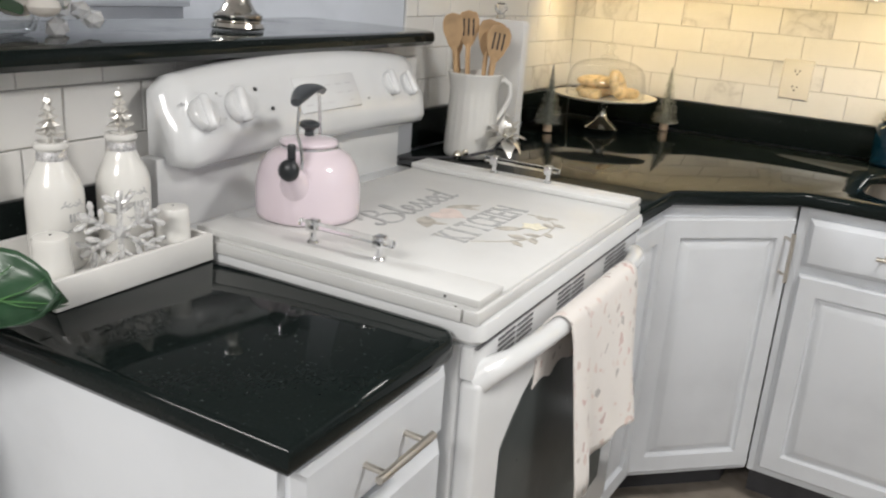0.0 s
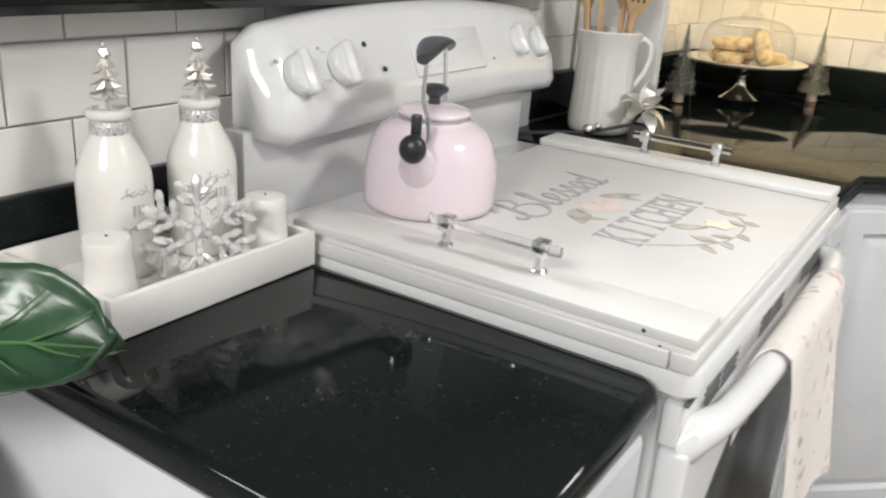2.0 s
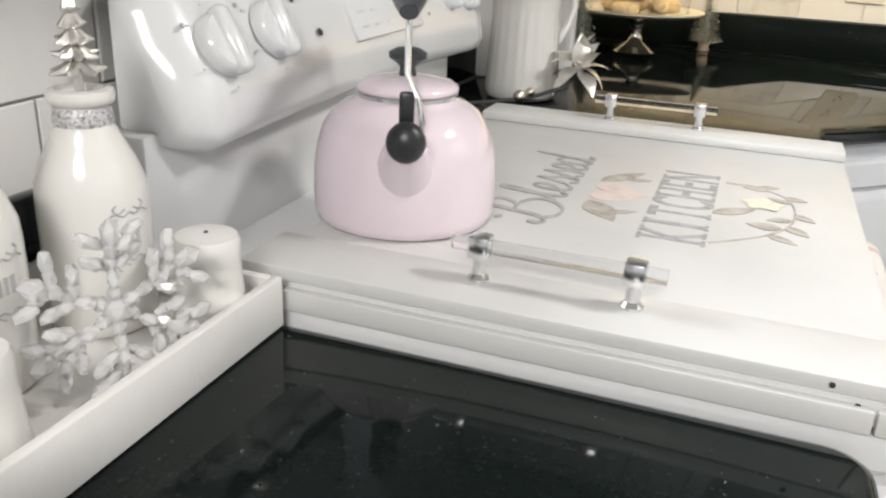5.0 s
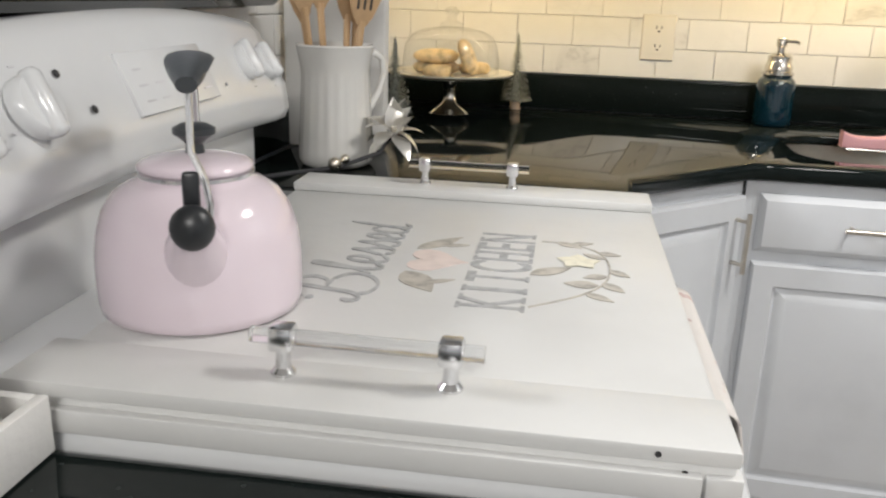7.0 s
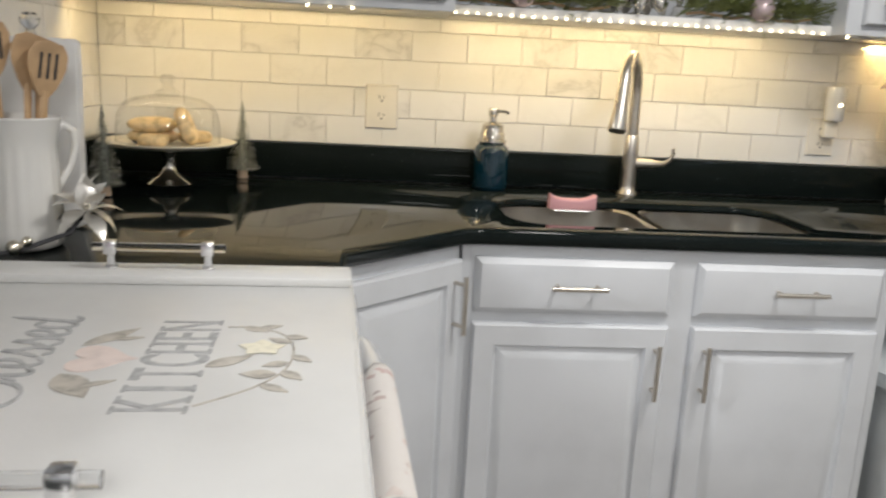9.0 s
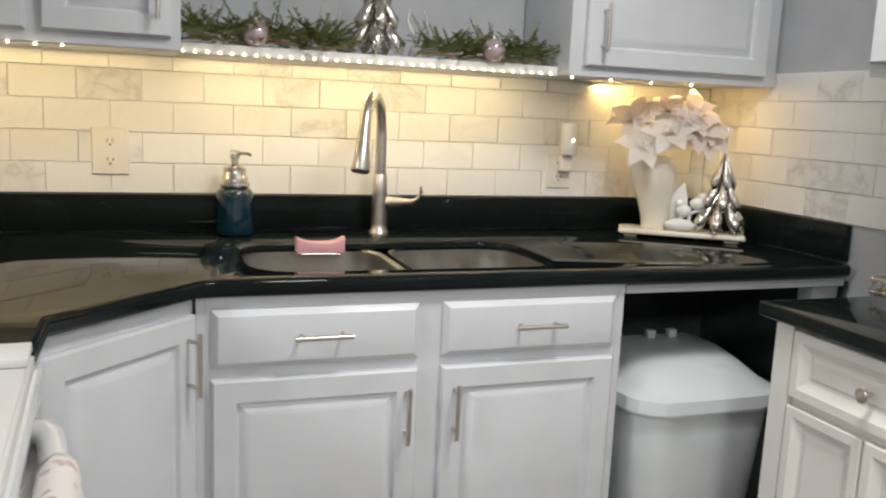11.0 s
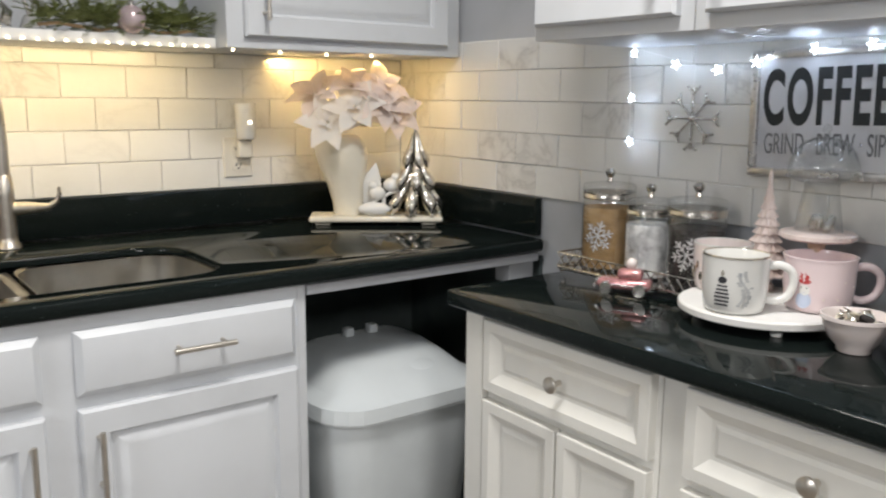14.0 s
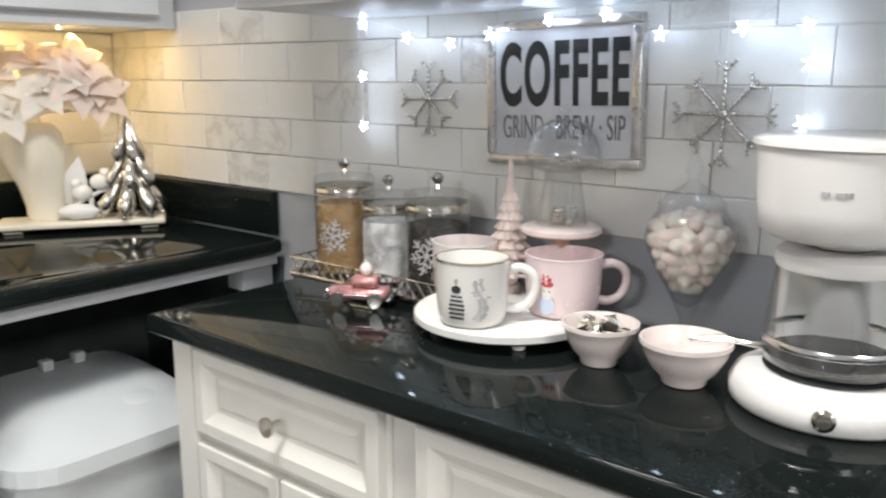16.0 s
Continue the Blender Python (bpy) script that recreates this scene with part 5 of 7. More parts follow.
def brush_tree(x, y, h, seed):
    o = thing("bottle_brush_tree", pose(x, y, TOP + 0.001), "small frosted sage bottle-brush tree on a wooden base", "ornament", "bottle-brush trees")
    part("base", lathe([(0, 0), (0.015, 0), (0.016, 0.002), (0.014, 0.022), (0, 0.023)], 18), PALEWOOD, o, "pale wood base")
    r = random.Random(seed)
    bm = bmesh.new()
    for k in range(1500):
        u = r.random() ** 1.25
        z = 0.026 + (h - 0.03) * u
        rad = 0.045 * (1 - u) * r.uniform(0.82, 1.08) + 0.002
        a = r.uniform(0, 6.283)
        c0, s0 = math.cos(a), math.sin(a)
        p, q = Vector((0, 0, z + 0.004)), Vector((rad * c0, rad * s0, z - 0.002 + r.uniform(-0.003, 0.003)))
        w = Vector((-s0, c0, 0)) * 0.0009
        up = Vector((0, 0, 0.0009))
        va = [bm.verts.new(c) for c in (p - w, p + w, q + w * 0.6 + up, q - w * 0.6 + up)]
        bm.faces.new(va)
    tagged(part("bristles", bm, SAGE, o, "frosted sage bristles", smooth=0), kind="stuff")
    bm = bmesh.new()
    for k in range(70):
        u = r.random() ** 1.3
        rad, a = 0.044 * (1 - u) * r.uniform(0.9, 1.05) + 0.002, r.uniform(0, 6.283)
        ball((rad * math.cos(a), rad * math.sin(a), 0.026 + (h - 0.03) * u), r.uniform(0.0008, 0.0016), bm, 6)
    tagged(part("frost", bm, MATTEWHITE, o, "white frost specks"), kind="stuff")
    part("core", tube([(0, 0, 0.022), (0, 0, h)], [0.012, 0.001], 8), SAGE, o)


brush_tree(-1.035, 2.815, 0.212, 2)
brush_tree(-0.775, 3.205, 0.214, 9)

# sockets on the tiles


def socket(x0, x1, z0, z1):
    o = thing("wall_socket", pose((x0 + x1) / 2, SW - 0.0005, z0), "ivory double wall socket on the marble tiles", "socket")
    w, h = (x1 - x0) / 2, z1 - z0
    part("plate", panel(2 * w, h, [(0, 0.003), (0.003, 0.0), (0.006, 0.0)], 0.006), OUTLETPLASTIC, o, "", pose(-w, -0.0065, 0))
    for s in (0.3, 0.7):
        bm = prism(rounded(-0.017, 0.017, -0.0165, 0.0165, 0.012, 4), 0, 0.0025)
        bm.transform(pose(0, 0, 0, 90, 0, 0))
        f = part("outlet", bm, OUTLETPLASTIC, o, "", pose(0, -0.0064, h * s))
        for dx, dz, a, c in ((-0.007, 0.003, 0.0013, 0.0048), (0.007, 0.003, 0.0013, 0.004), (0, -0.008, 0.0026, 0.0026)):
            part("slot", box(dx - a, dx + a, -0.0031, -0.0024, dz - c, dz + c), DARKSLOT, f, smooth=0)
    return o


socket(-0.434, -0.341, 1.066, 1.192)
socket(0.908, 0.992, 1.044, 1.156)
n_ = thing("night_light", pose(0.962, SW - 0.0085, 1.10), "white plug-in night light in the wall socket", "night light")
part("plug", box(-0.020, 0.020, -0.030, -0.002, 0.0, 0.05, 0.005, 3), OUTLETPLASTIC, n_)
part("shade", lathe([(0.022, 0.052), (0.026, 0.056), (0.028, 0.10), (0.029, 0.148), (0.027, 0.152), (0, 0.152)], 28, at=(0, -0.032, 0)), CERAMIC, n_, "frosted white shade", smooth=50)
part("bulb", ball((0, -0.0615, 0.10), 0.0045, None, 10), WARMBULB, n_, "small glowing lamp")

# ---- sink ----
s_ = thing("sink", pose(0, 0, 0), "undermounted double-bowl stainless steel sink in black granite", "sink")
for x0, x1 in ((-0.092, 0.285), (0.305, 0.684)):
    bm = bmesh.new()
    rows = [[bm.verts.new((x, y, z)) for x, y in rounded(x0 + i, x1 - i, 2.622 + i, 3.043 - i, max(0.01, rad), 5)] for i, z, rad in
            ((0, 0.8945, 0.09), (0.008, 0.889, 0.085), (0.012, 0.74, 0.08), (0.022, 0.705, 0.07), (0.05, 0.692, 0.05), (0.12, 0.690, 0.03))]
    n = len(rows[0])
    for p, q in zip(rows, rows[1:]):
        for k in range(n):
            bm.faces.new((p[k], p[(k + 1) % n], q[(k + 1) % n], q[k]))
    bm.faces.new(rows[-1])
    o = part("bowl", bm, STEEL, s_, "brushed steel bowl", smooth=50)
    part("drain", lathe([(0.042, 0), (0.044, 0.002), (0.036, 0.003), (0.030, 0.001), (0, 0.0005)], 24, at=((x0 + x1) / 2, 2.86, 0.6905)), CHROME, o, "chrome drain")
part("divider", box(0.284, 0.306, 2.634, 3.032, 0.80, 0.886, 0.006, 3), STEEL, s_, "steel divider")
o = thing("sponge_holder", pose(0.127, 2.985, 0.8935), "wire caddy hooked inside the sink bowl", "caddy")
part("wire", tube([(-0.050, 0.036, 0.012), (-0.050, -0.018, 0.0), (0.050, -0.018, 0.0), (0.050, 0.036, 0.012)], 0.0015, 8), CHROME, o)
part("wire", tube([(-0.050, 0.0, 0.0), (0.050, 0.0, 0.0)], 0.0015, 8), CHROME, o)
bm = bmesh.new()
rows = []
for k in range(13):   # its ends curl up
    x = -0.062 + 0.124 * k / 12
    top = 0.029 + 0.014 * abs(x / 0.062) ** 3
    rows.append([bm.verts.new((x, y, z)) for y, z in ((-0.016, 0.0025), (0.016, 0.0025), (0.018, 0.006), (0.018, top - 0.004), (0.015, top), (-0.015, top), (-0.018, top - 0.004), (-0.018, 0.006))])
for p, q in zip(rows, rows[1:]):
    for k in range(8):
        bm.faces.new((p[k], p[(k + 1) % 8], q[(k + 1) % 8], q[k]))
bm.faces.new(rows[0]), bm.faces.new(rows[-1])
solid("sponge", bm, PINKSPONGE, "pink kitchen sponge in the sink caddy, ends curled up", "sponge", m=pose(0.127, 2.985, 0.8945))

t_ = thing("faucet", pose(0.334, 3.172, TOP + 0.001, 0, 0, 0), "brushed nickel pull-down kitchen faucet with high arch", "faucet")
part("body", lathe([(0, 0), (0.030, 0), (0.030, 0.006), (0.0235, 0.012), (0.0225, 0.03), (0.0215, 0.12), (0.0205, 0.165), (0.0165, 0.172)], 28), NICKEL, t_, smooth=50)
dirx, diry = -0.446, -0.895
pts = [(0, 0, 0.165), (0, 0, 0.25)]
for k in range(0, 15):
    a = radians(180 - 12.0 * k)
    d = 0.112 + 0.112 * math.cos(a)
    pts.append((dirx * d, diry * d, 0.285 + 0.108 * math.sin(a)))
part("spout", tube(pts, [0.0165, 0.016] + [0.0148] * 15, 18), NICKEL, t_, smooth=60)
e = Vector(pts[-1])
tip = Vector((dirx * 0.262, diry * 0.262, 0.196))
part("spray_head", tube([e + Vector((0, 0, 0.004)), e.lerp(tip, 0.15), e.lerp(tip, 0.55), e.lerp(tip, 0.97), tip], [0.0150, 0.0165, 0.0185, 0.0245, 0.023], 24), NICKEL, t_, "flared pull-down spray head", smooth=50)
l_ = part("lever", tube([(0.018, -0.004, 0.092), (0.035, -0.010, 0.093), (0.062, -0.022, 0.094)], [0.017, 0.0155, 0.013], 18), NICKEL, t_, smooth=50)
part("grip", tube([(0.060, -0.020, 0.094), (0.088, -0.033, 0.096), (0.104, -0.042, 0.108), (0.110, -0.046, 0.128), (0.109, -0.047, 0.142)], [0.012, 0.009, 0.006, 0.0045, 0.004], 12), NICKEL, l_, smooth=60)

s_ = thing("soap_bottle", pose(-0.072, 3.172, TOP + 0.001) @ Matrix.Diagonal((1.14, 1.14, 1.0, 1)), "blue glass soap bottle with silver pump", "soap dispenser")
part("bottle", lathe([(0, 0), (0.040, 0), (0.0435, 0.004), (0.044, 0.02), (0.044, 0.108), (0.041, 0.120), (0.033, 0.130), (0, 0.131)], 32), BLUESOAP, s_, smooth=50)
part("collar", lathe([(0.032, 0.131), (0.036, 0.136), (0.0355, 0.142), (0.031, 0.144), (0.031, 0.158), (0.027, 0.164), (0.027, 0.182), (0.018, 0.190), (0.008, 0.192), (0.008, 0.208)], 28), SILVER, s_, "silver screw collar")
part("pump", lathe([(0.008, 0.206), (0.012, 0.210), (0.012, 0.226), (0.010, 0.230), (0, 0.230)], 18), SILVER, s_)
part("nozzle", tube([(0.006, -0.004, 0.222), (0.030, -0.014, 0.222), (0.036, -0.016, 0.216)], 0.0042, 10), SILVER, s_)

# ---- corner arrangement ----
VM = pose(1.262, 3.028, TOP + 0.001, 0, 0, -32.4)


def at_corner(x, y, z=0.0, rz=0):
    return VM @ pose(x, y, z, 0, 0, rz)


t_ = thing("display_tray", VM, "cream ceramic footed tray in the worktop corner", "tray")
part("top", box(-0.187, 0.187, -0.06, 0.06, 0.010, 0.026, 0.006, 3), CREAM, t_)
for x in (-0.15, 0.15):
    part("foot", box(x - 0.02, x + 0.02, -0.04, 0.04, 0, 0.010, 0.002), CREAM, t_)
v_ = thing("vase", at_corner(-0.088, 0.005, 0.0265), "cream ceramic vase with swelling shoulders", "vase")
bm = lathe([(0, 0), (0.034, 0), (0.036, 0.004), (0.035, 0.03), (0.041, 0.07), (0.053, 0.11), (0.060, 0.145), (0.058, 0.172), (0.048, 0.190), (0.040, 0.196), (0.036, 0.190), (0.046, 0.168), (0.048, 0.14), (0.03, 0.05), (0, 0.03)], 40)
for v in bm.verts:
    v.co.y *= 0.8
    v.co.x *= 1.22
    v.co.x -= 0.14 * v.co.z - 0.012
    v.co.z *= 1.15
part("body", bm, CREAM, v_, smooth=60)
part("leaf_relief", petal(0.13, 0.030, 0.012), CERAMIC, v_, "white leaf relief", at_corner(0, 0).inverted() @ at_corner(0.062, 0.01, 0.02, 0) @ pose(0, 0, 0, 0, -78, 0) @ pose(0, 0, 0, 90, 0, 0))
wide, blush = petal_mesh("petal", 0.082, 0.023, 0.016, PETALWHITE), petal_mesh("petal", 0.082, 0.024, 0.018, PETALPINK)
short = petal_mesh("petal", 0.045, 0.014, 0.012, PETALWHITE)
r = random.Random(33)
for k, (x, y, z, rx, ry, pink) in enumerate(((-0.09, -0.055, 0.205, 62, 8, 0), (-0.015, -0.05, 0.245, 55, -10, 0), (0.055, -0.035, 0.255, 50, 20, 1), (-0.12, -0.01, 0.275, 40, -25, 1), (-0.03, 0.0, 0.30, 30, 0, 1), (0.05, 0.01, 0.30, 35, 25, 1), (0.085, -0.015, 0.235, 60, 35, 1))):
    f_ = thing("poinsettia", at_corner(-0.04 + x, 0.005 + y, 0.0265 + 0.045 + z * 1.02) @ pose(0, 0, 0, rx, ry, 0) @ Matrix.Diagonal((1.15, 1.15, 1.15, 1)), "blush silk poinsettia bloom" if pink else "white silk poinsettia bloom in the cream vase", "flower", "poinsettias in the vase")
    for j in range(6):
        instance_part("petal", blush if pink else wide, f_, pose(0, 0, 0, r.uniform(-9, 9), r.uniform(-14, 6), 60 * j + r.uniform(-10, 10)))
    for j in range(4):
        instance_part("petal", short if not pink else blush, f_, pose(0, 0, 0.008, r.uniform(-14, 14), r.uniform(-38, -18), 90 * j + 30) @ Matrix.Diagonal((0.7, 0.7, 0.7, 1)))
    part("heart", ball((0.003, 0, 0.012), 0.005, ball((-0.004, 0.003, 0.011), 0.0045)), GOLDSILVER, f_, "tiny gold centre")
    part("stalk", tube([(0, 0, 0), (0, 0.004, -0.03), (0.005, 0.02, -0.07)], 0.002, 6), NEEDLE, f_)


def mirror_tree(name, m, h, label, tiers):
    o = thing(name, m, label, "ornament")
    part("stem", tube([(0, 0, 0), (0, 0, h)], [0.010, 0.003], 10), SILVER, o)
    part("foot", lathe([(0, 0), (0.03, 0), (0.03, 0.004), (0.012, 0.010), (0, 0.011)], 20), SILVER, o)
    k = 0
    for t in range(tiers):
        u = t / tiers
        z, rad = h * (0.42 + 0.55 * u), 0.072 * (1 - u * 0.82)
        for j in range(7 - t):
            a = 2 * math.pi * (j + 0.5 * (t % 2)) / (7 - t)
            drop = h * (0.40 - 0.08 * u)
            bm = tube([(0.006 * math.cos(a), 0.006 * math.sin(a), z), (rad * 0.5 * math.cos(a), rad * 0.5 * math.sin(a), z - drop * 0.45), (rad * 0.92 * math.cos(a), rad * 0.92 * math.sin(a), z - drop * 0.8), (rad * math.cos(a), rad * math.sin(a), z - drop)], [0.003, 0.012 - 0.004 * u, 0.019 - 0.008 * u, 0.003], 10)
            part("leaf", bm, SILVER, o, "", smooth=60)
            part("bead", ball((rad * math.cos(a), rad * math.sin(a), z - drop), 0.0055 - 0.002 * u, None, 8), MIRROR, o)
            k += 1
    part("tip", tube([(0, 0, h - 0.004), (0, 0, h + 0.03)], [0.005, 0.0008], 8), SILVER, o)
    return o


mirror_tree("silver_tree", at_corner(0.112, -0.005, 0.0265), 0.295, "polished silver leafy tree ornament on the tray", 3)
bm = ball((-0.018, 0, 0.062), 0.021, None, 14, (1.15, 0.9, 0.95))
ball((0.022, 0.01, 0.085), 0.021, bm, 14, (1.15, 0.9, 0.95))
ball((-0.030, 0, 0.083), 0.013, bm, 12)
ball((0.034, 0.01, 0.106), 0.013, bm, 12)
tube([(-0.05, 0, 0.02), (-0.02, 0, 0.042), (0.02, 0.01, 0.062), (0.055, 0.01, 0.07)], [0.004, 0.005, 0.005, 0.003], 8, bm)
tube([(0.0, 0, 0.0), (0.0, 0.004, 0.05)], 0.006, 8, bm)
solid("figurine", bm, CERAMIC, "small white ceramic figurine on the cream tray", "figurine", m=at_corner(0.022, -0.018, 0.0265), smooth=60)
bm = ball((0, 0, 0.019), 0.046, None, 20, (1, 0.42, 0.40))
for v in bm.verts:
    v.co += Vector((0, 0, 0.003)) * noise.noise(v.co * 60)
solid("white_stone", bm, MATTEWHITE, "smooth white stone lying on the cream tray", "stone", m=at_corner(-0.005, -0.036, 0.0272), smooth=180)

# ---- bin in the recess ----
b_ = thing("waste_bin", pose(1.080, 2.735, 0.0), "pale grey plastic swing-lid waste bin in the recess", "bin")
bm = bmesh.new()
rows = [[bm.verts.new((x, y, z)) for x, y in rounded(-w, w, -d, d, 0.10, 5)] for w, d, z in ((0.175, 0.14, 0.0), (0.18, 0.145, 0.01), (0.222, 0.178, 0.535), (0.222, 0.178, 0.545))]
n = len(rows[0])
for p, q in zip(rows, rows[1:]):
    for k in range(n):
        bm.faces.new((p[k], p[(k + 1) % n], q[(k + 1) % n], q[k]))
bm.faces.new(rows[0]), bm.faces.new(rows[-1])
part("body", bm, CANPLASTIC, b_, smooth=40)
bm = bmesh.new()
rows = []
for w, d0, d1, z in ((0.234, -0.195, 0.19, 0.536), (0.236, -0.197, 0.192, 0.543), (0.234, -0.195, 0.19, 0.576), (0.222, -0.180, 0.180, 0.584), (0.200, -0.164, 0.174, 0.596), (0.168, -0.085, 0.160, 0.640), (0.146, -0.02, 0.145, 0.660), (0.124, 0.04, 0.125, 0.668), (0.09, 0.07, 0.10, 0.670)):
    rows.append([bm.verts.new((x, y, z + 0.010 * math.cos(1.4 * x / w) - 0.010 if z > 0.6 else z)) for x, y in rounded(-w, w, d0, d1, min(0.11, (d1 - d0) * 0.3), 5)])
for p, q in zip(rows, rows[1:]):
    for k in range(n):
        bm.faces.new((p[k], p[(k + 1) % n], q[(k + 1) % n], q[k]))
bm.faces.new(rows[0]), bm.faces.new(rows[-1])
lid = part("lid", bm, CANPLASTIC, b_, "pale grey domed lid", smooth=14)
part("finger_grip", ball((0, 0, 0), 0.042, None, 20, (1, 0.55, 0.14)), CANPLASTIC, lid, "", pose(0.06, -0.108, 0.6215, 28, 0, 0))
for x in (-0.035, 0.035):
    part("hinge", box(x - 0.012, x + 0.012, 0.075, 0.10, 0.664, 0.687, 0.003), CANPLASTIC, lid)

# ---- shelf over the sink ----
SZ = 1.4105
r = random.Random(7)


def garland(name, x0, x1, n, seed):
    o = thing(name, pose(0, 0, SZ), "green faux cedar garland lying along the shelf", "garland")
    r = random.Random(seed)
    part("stem", tube([(x0 + (x1 - x0) * k / 8, 3.055 + 0.012 * math.sin(2.3 * k), 0.012 + 0.006 * math.sin(1.7 * k)) for k in range(9)], 0.004, 6), UTENSIL, o)
    bm = bmesh.new()
    for k in range(n):
        u = r.random()
        base = Vector((x0 + (x1 - x0) * u, 3.05 + r.uniform(-0.03, 0.05), 0.014 + r.uniform(0, 0.02)))
        d = Vector((r.uniform(-1, 1), r.uniform(-0.75, 0.5), r.uniform(-0.15, 0.65))).normalized()
        L = r.uniform(0.05, 0.115)
        side = d.cross(Vector((0, 0, 1))).normalized()
        for j in range(14):
            p = base + d * L * (0.15 + 0.85 * j / 14) + Vector((0, 0, -0.012 * (j / 14) ** 2))
            if p.z < 0.002 and p.y > 3.02:
                p.z = 0.002
            if p.y > 3.25:
                p.y = 3.25
            for s in (-1, 1):
                q = p + (d * 0.7 + side * s * 0.8).normalized() * 0.014 * (1 - 0.5 * j / 14) + Vector((0, 0, r.uniform(-0.003, 0.004)))
                w = (q - p).cross(Vector((0.2, 0.3, 1))).normalized() * 0.0019
                bm.faces.new([bm.verts.new(c) for c in (p - w, p + w, q + w * 0.4, q - w * 0.4)])
    tagged(part("needles", bm, NEEDLE, o, "olive green needles", smooth=0), kind="stuff")


garland("garland", -0.20, 0.20, 330, 1)
garland("garland", 0.41, 0.76, 300, 2)
for x, y, z in ((-0.036, 3.005, 0.033), (0.60, 2.995, 0.032)):
    o = thing("glass_bauble", pose(x, y + 0.02, SZ), "pearl pink glass bauble resting on the shelf garland", "bauble", "baubles on the shelf")
    part("ball", ball((0, 0, z - 0.001), 0.032, None, 28), PEARL, o, smooth=180)
    part("cap", lathe([(0.008, 0), (0.008, 0.008), (0.004, 0.010), (0, 0.010)], 12, at=(0, 0, z + 0.030)), SILVER, o)
mirror_tree("silver_tree", pose(0.285, 3.08, SZ), 0.29, "polished silver leafy tree ornament on the shelf", 3)
for x in (0.165, 0.405):
    o = thing("glass_ornament", pose(x, 3.10, SZ), "clear glass branch ornament standing on the shelf", "ornament", "glass ornaments on the shelf")
    part("base", lathe([(0, 0), (0.022, 0), (0.024, 0.004), (0.018, 0.022), (0.012, 0.034), (0, 0.036)], 18), CLEAR, o)
    for s in (-1, 1):
        part("branch", tube([(0, 0, 0.03), (s * 0.012, 0, 0.07), (s * 0.028, 0, 0.10), (s * 0.022, 0, 0.13)], [0.005, 0.004, 0.003, 0.0015], 7), SILVER, o)


def string_lights(m_pts, bulb_material, name, label, size=0.0042, step=0.022):
    o = thing(name, pose(0, 0, 0), label, "string lights")
    part("wire", tube(m_pts, 0.0009, 5), WHITEPLASTIC, o)
    bm = bmesh.new()
    bmesh.ops.create_icosphere(bm, subdivisions=2, radius=size)
    me = bpy.data.meshes.new("bulb")
    bm.to_mesh(me)
    bm.free()
    me.materials.append(bulb_material)
    pts = [Vector(p) for p in m_pts]
    carry = 0.0
    for a, b in zip(pts, pts[1:]):
        L = (b - a).length
        d = carry
        while d < L:
            p = a.lerp(b, d / L)
            instance_part("bulb", me, o, Matrix.Translation(p))
            d += step
        carry = d - L
    return o


string_lights([(-0.21, 3.0145, 1.389), (0.05, 3.0145, 1.387), (0.3, 3.0145, 1.390), (0.55, 3.0145, 1.387), (0.798, 3.0145, 1.389)], WARMBULB, "string_lights", "warm white string lights along the shelf edge", 0.0029, 0.029)
string_lights([(-0.58, 2.952, 1.382), (-0.50, 2.952, 1.380), (-0.42, 2.952, 1.383)], WARMBULB, "string_lights", "warm white string lights under the wall cabinet", 0.0034, 0.055)
string_lights([(0.83, 2.99, 1.382), (1.0, 3.0, 1.380), (1.15, 2.985, 1.379), (1.30, 2.97, 1.381)], WARMBULB, "string_lights", "warm white string lights under the corner wall cabinet", 0.004, 0.13)

# ---- coffee counter ----
CZ = LOW + 0.001
t_ = thing("mirror_tray", pose(1.42, 2.170, CZ), "mirrored tray with silver lattice rail holding jars", "tray")
part("base", box(-0.075, 0.075, -0.205, 0.205, 0.004, 0.010, 0.001), MIRROR, t_)
for x in (-0.068, 0.068):
    for y in (-0.195, 0.195):
        part("foot", lathe([(0, 0), (0.007, 0), (0.007, 0.004), (0, 0.004)], 10, at=(x, y, 0)), SILVER, t_)


def lattice(a, b):
    a, b = Vector(a), Vector(b)
    for z in (0.012, 0.044):
        part("rail", tube([a + Vector((0, 0, z)), b + Vector((0, 0, z))], 0.0022, 8), SILVER, t_)
    n = max(2, round((b - a).length / 0.026))
    for k in range(n):
        p, q = a.lerp(b, k / n), a.lerp(b, (k + 1) / n)
        part("lattice_wire", tube([p + Vector((0, 0, 0.012)), q + Vector((0, 0, 0.044))], 0.0014, 6), SILVER, t_)
        part("lattice_wire", tube([q + Vector((0, 0, 0.012)), p + Vector((0, 0, 0.044))], 0.0014, 6), SILVER, t_)


for a, b in (((-0.075, -0.205, 0), (-0.075, 0.205, 0)), ((-0.075, 0.205, 0), (0.075, 0.205, 0)), ((-0.075, -0.205, 0), (0.075, -0.205, 0)), ((0.075, -0.205, 0), (0.075, 0.205, 0))):
    lattice(a, b)


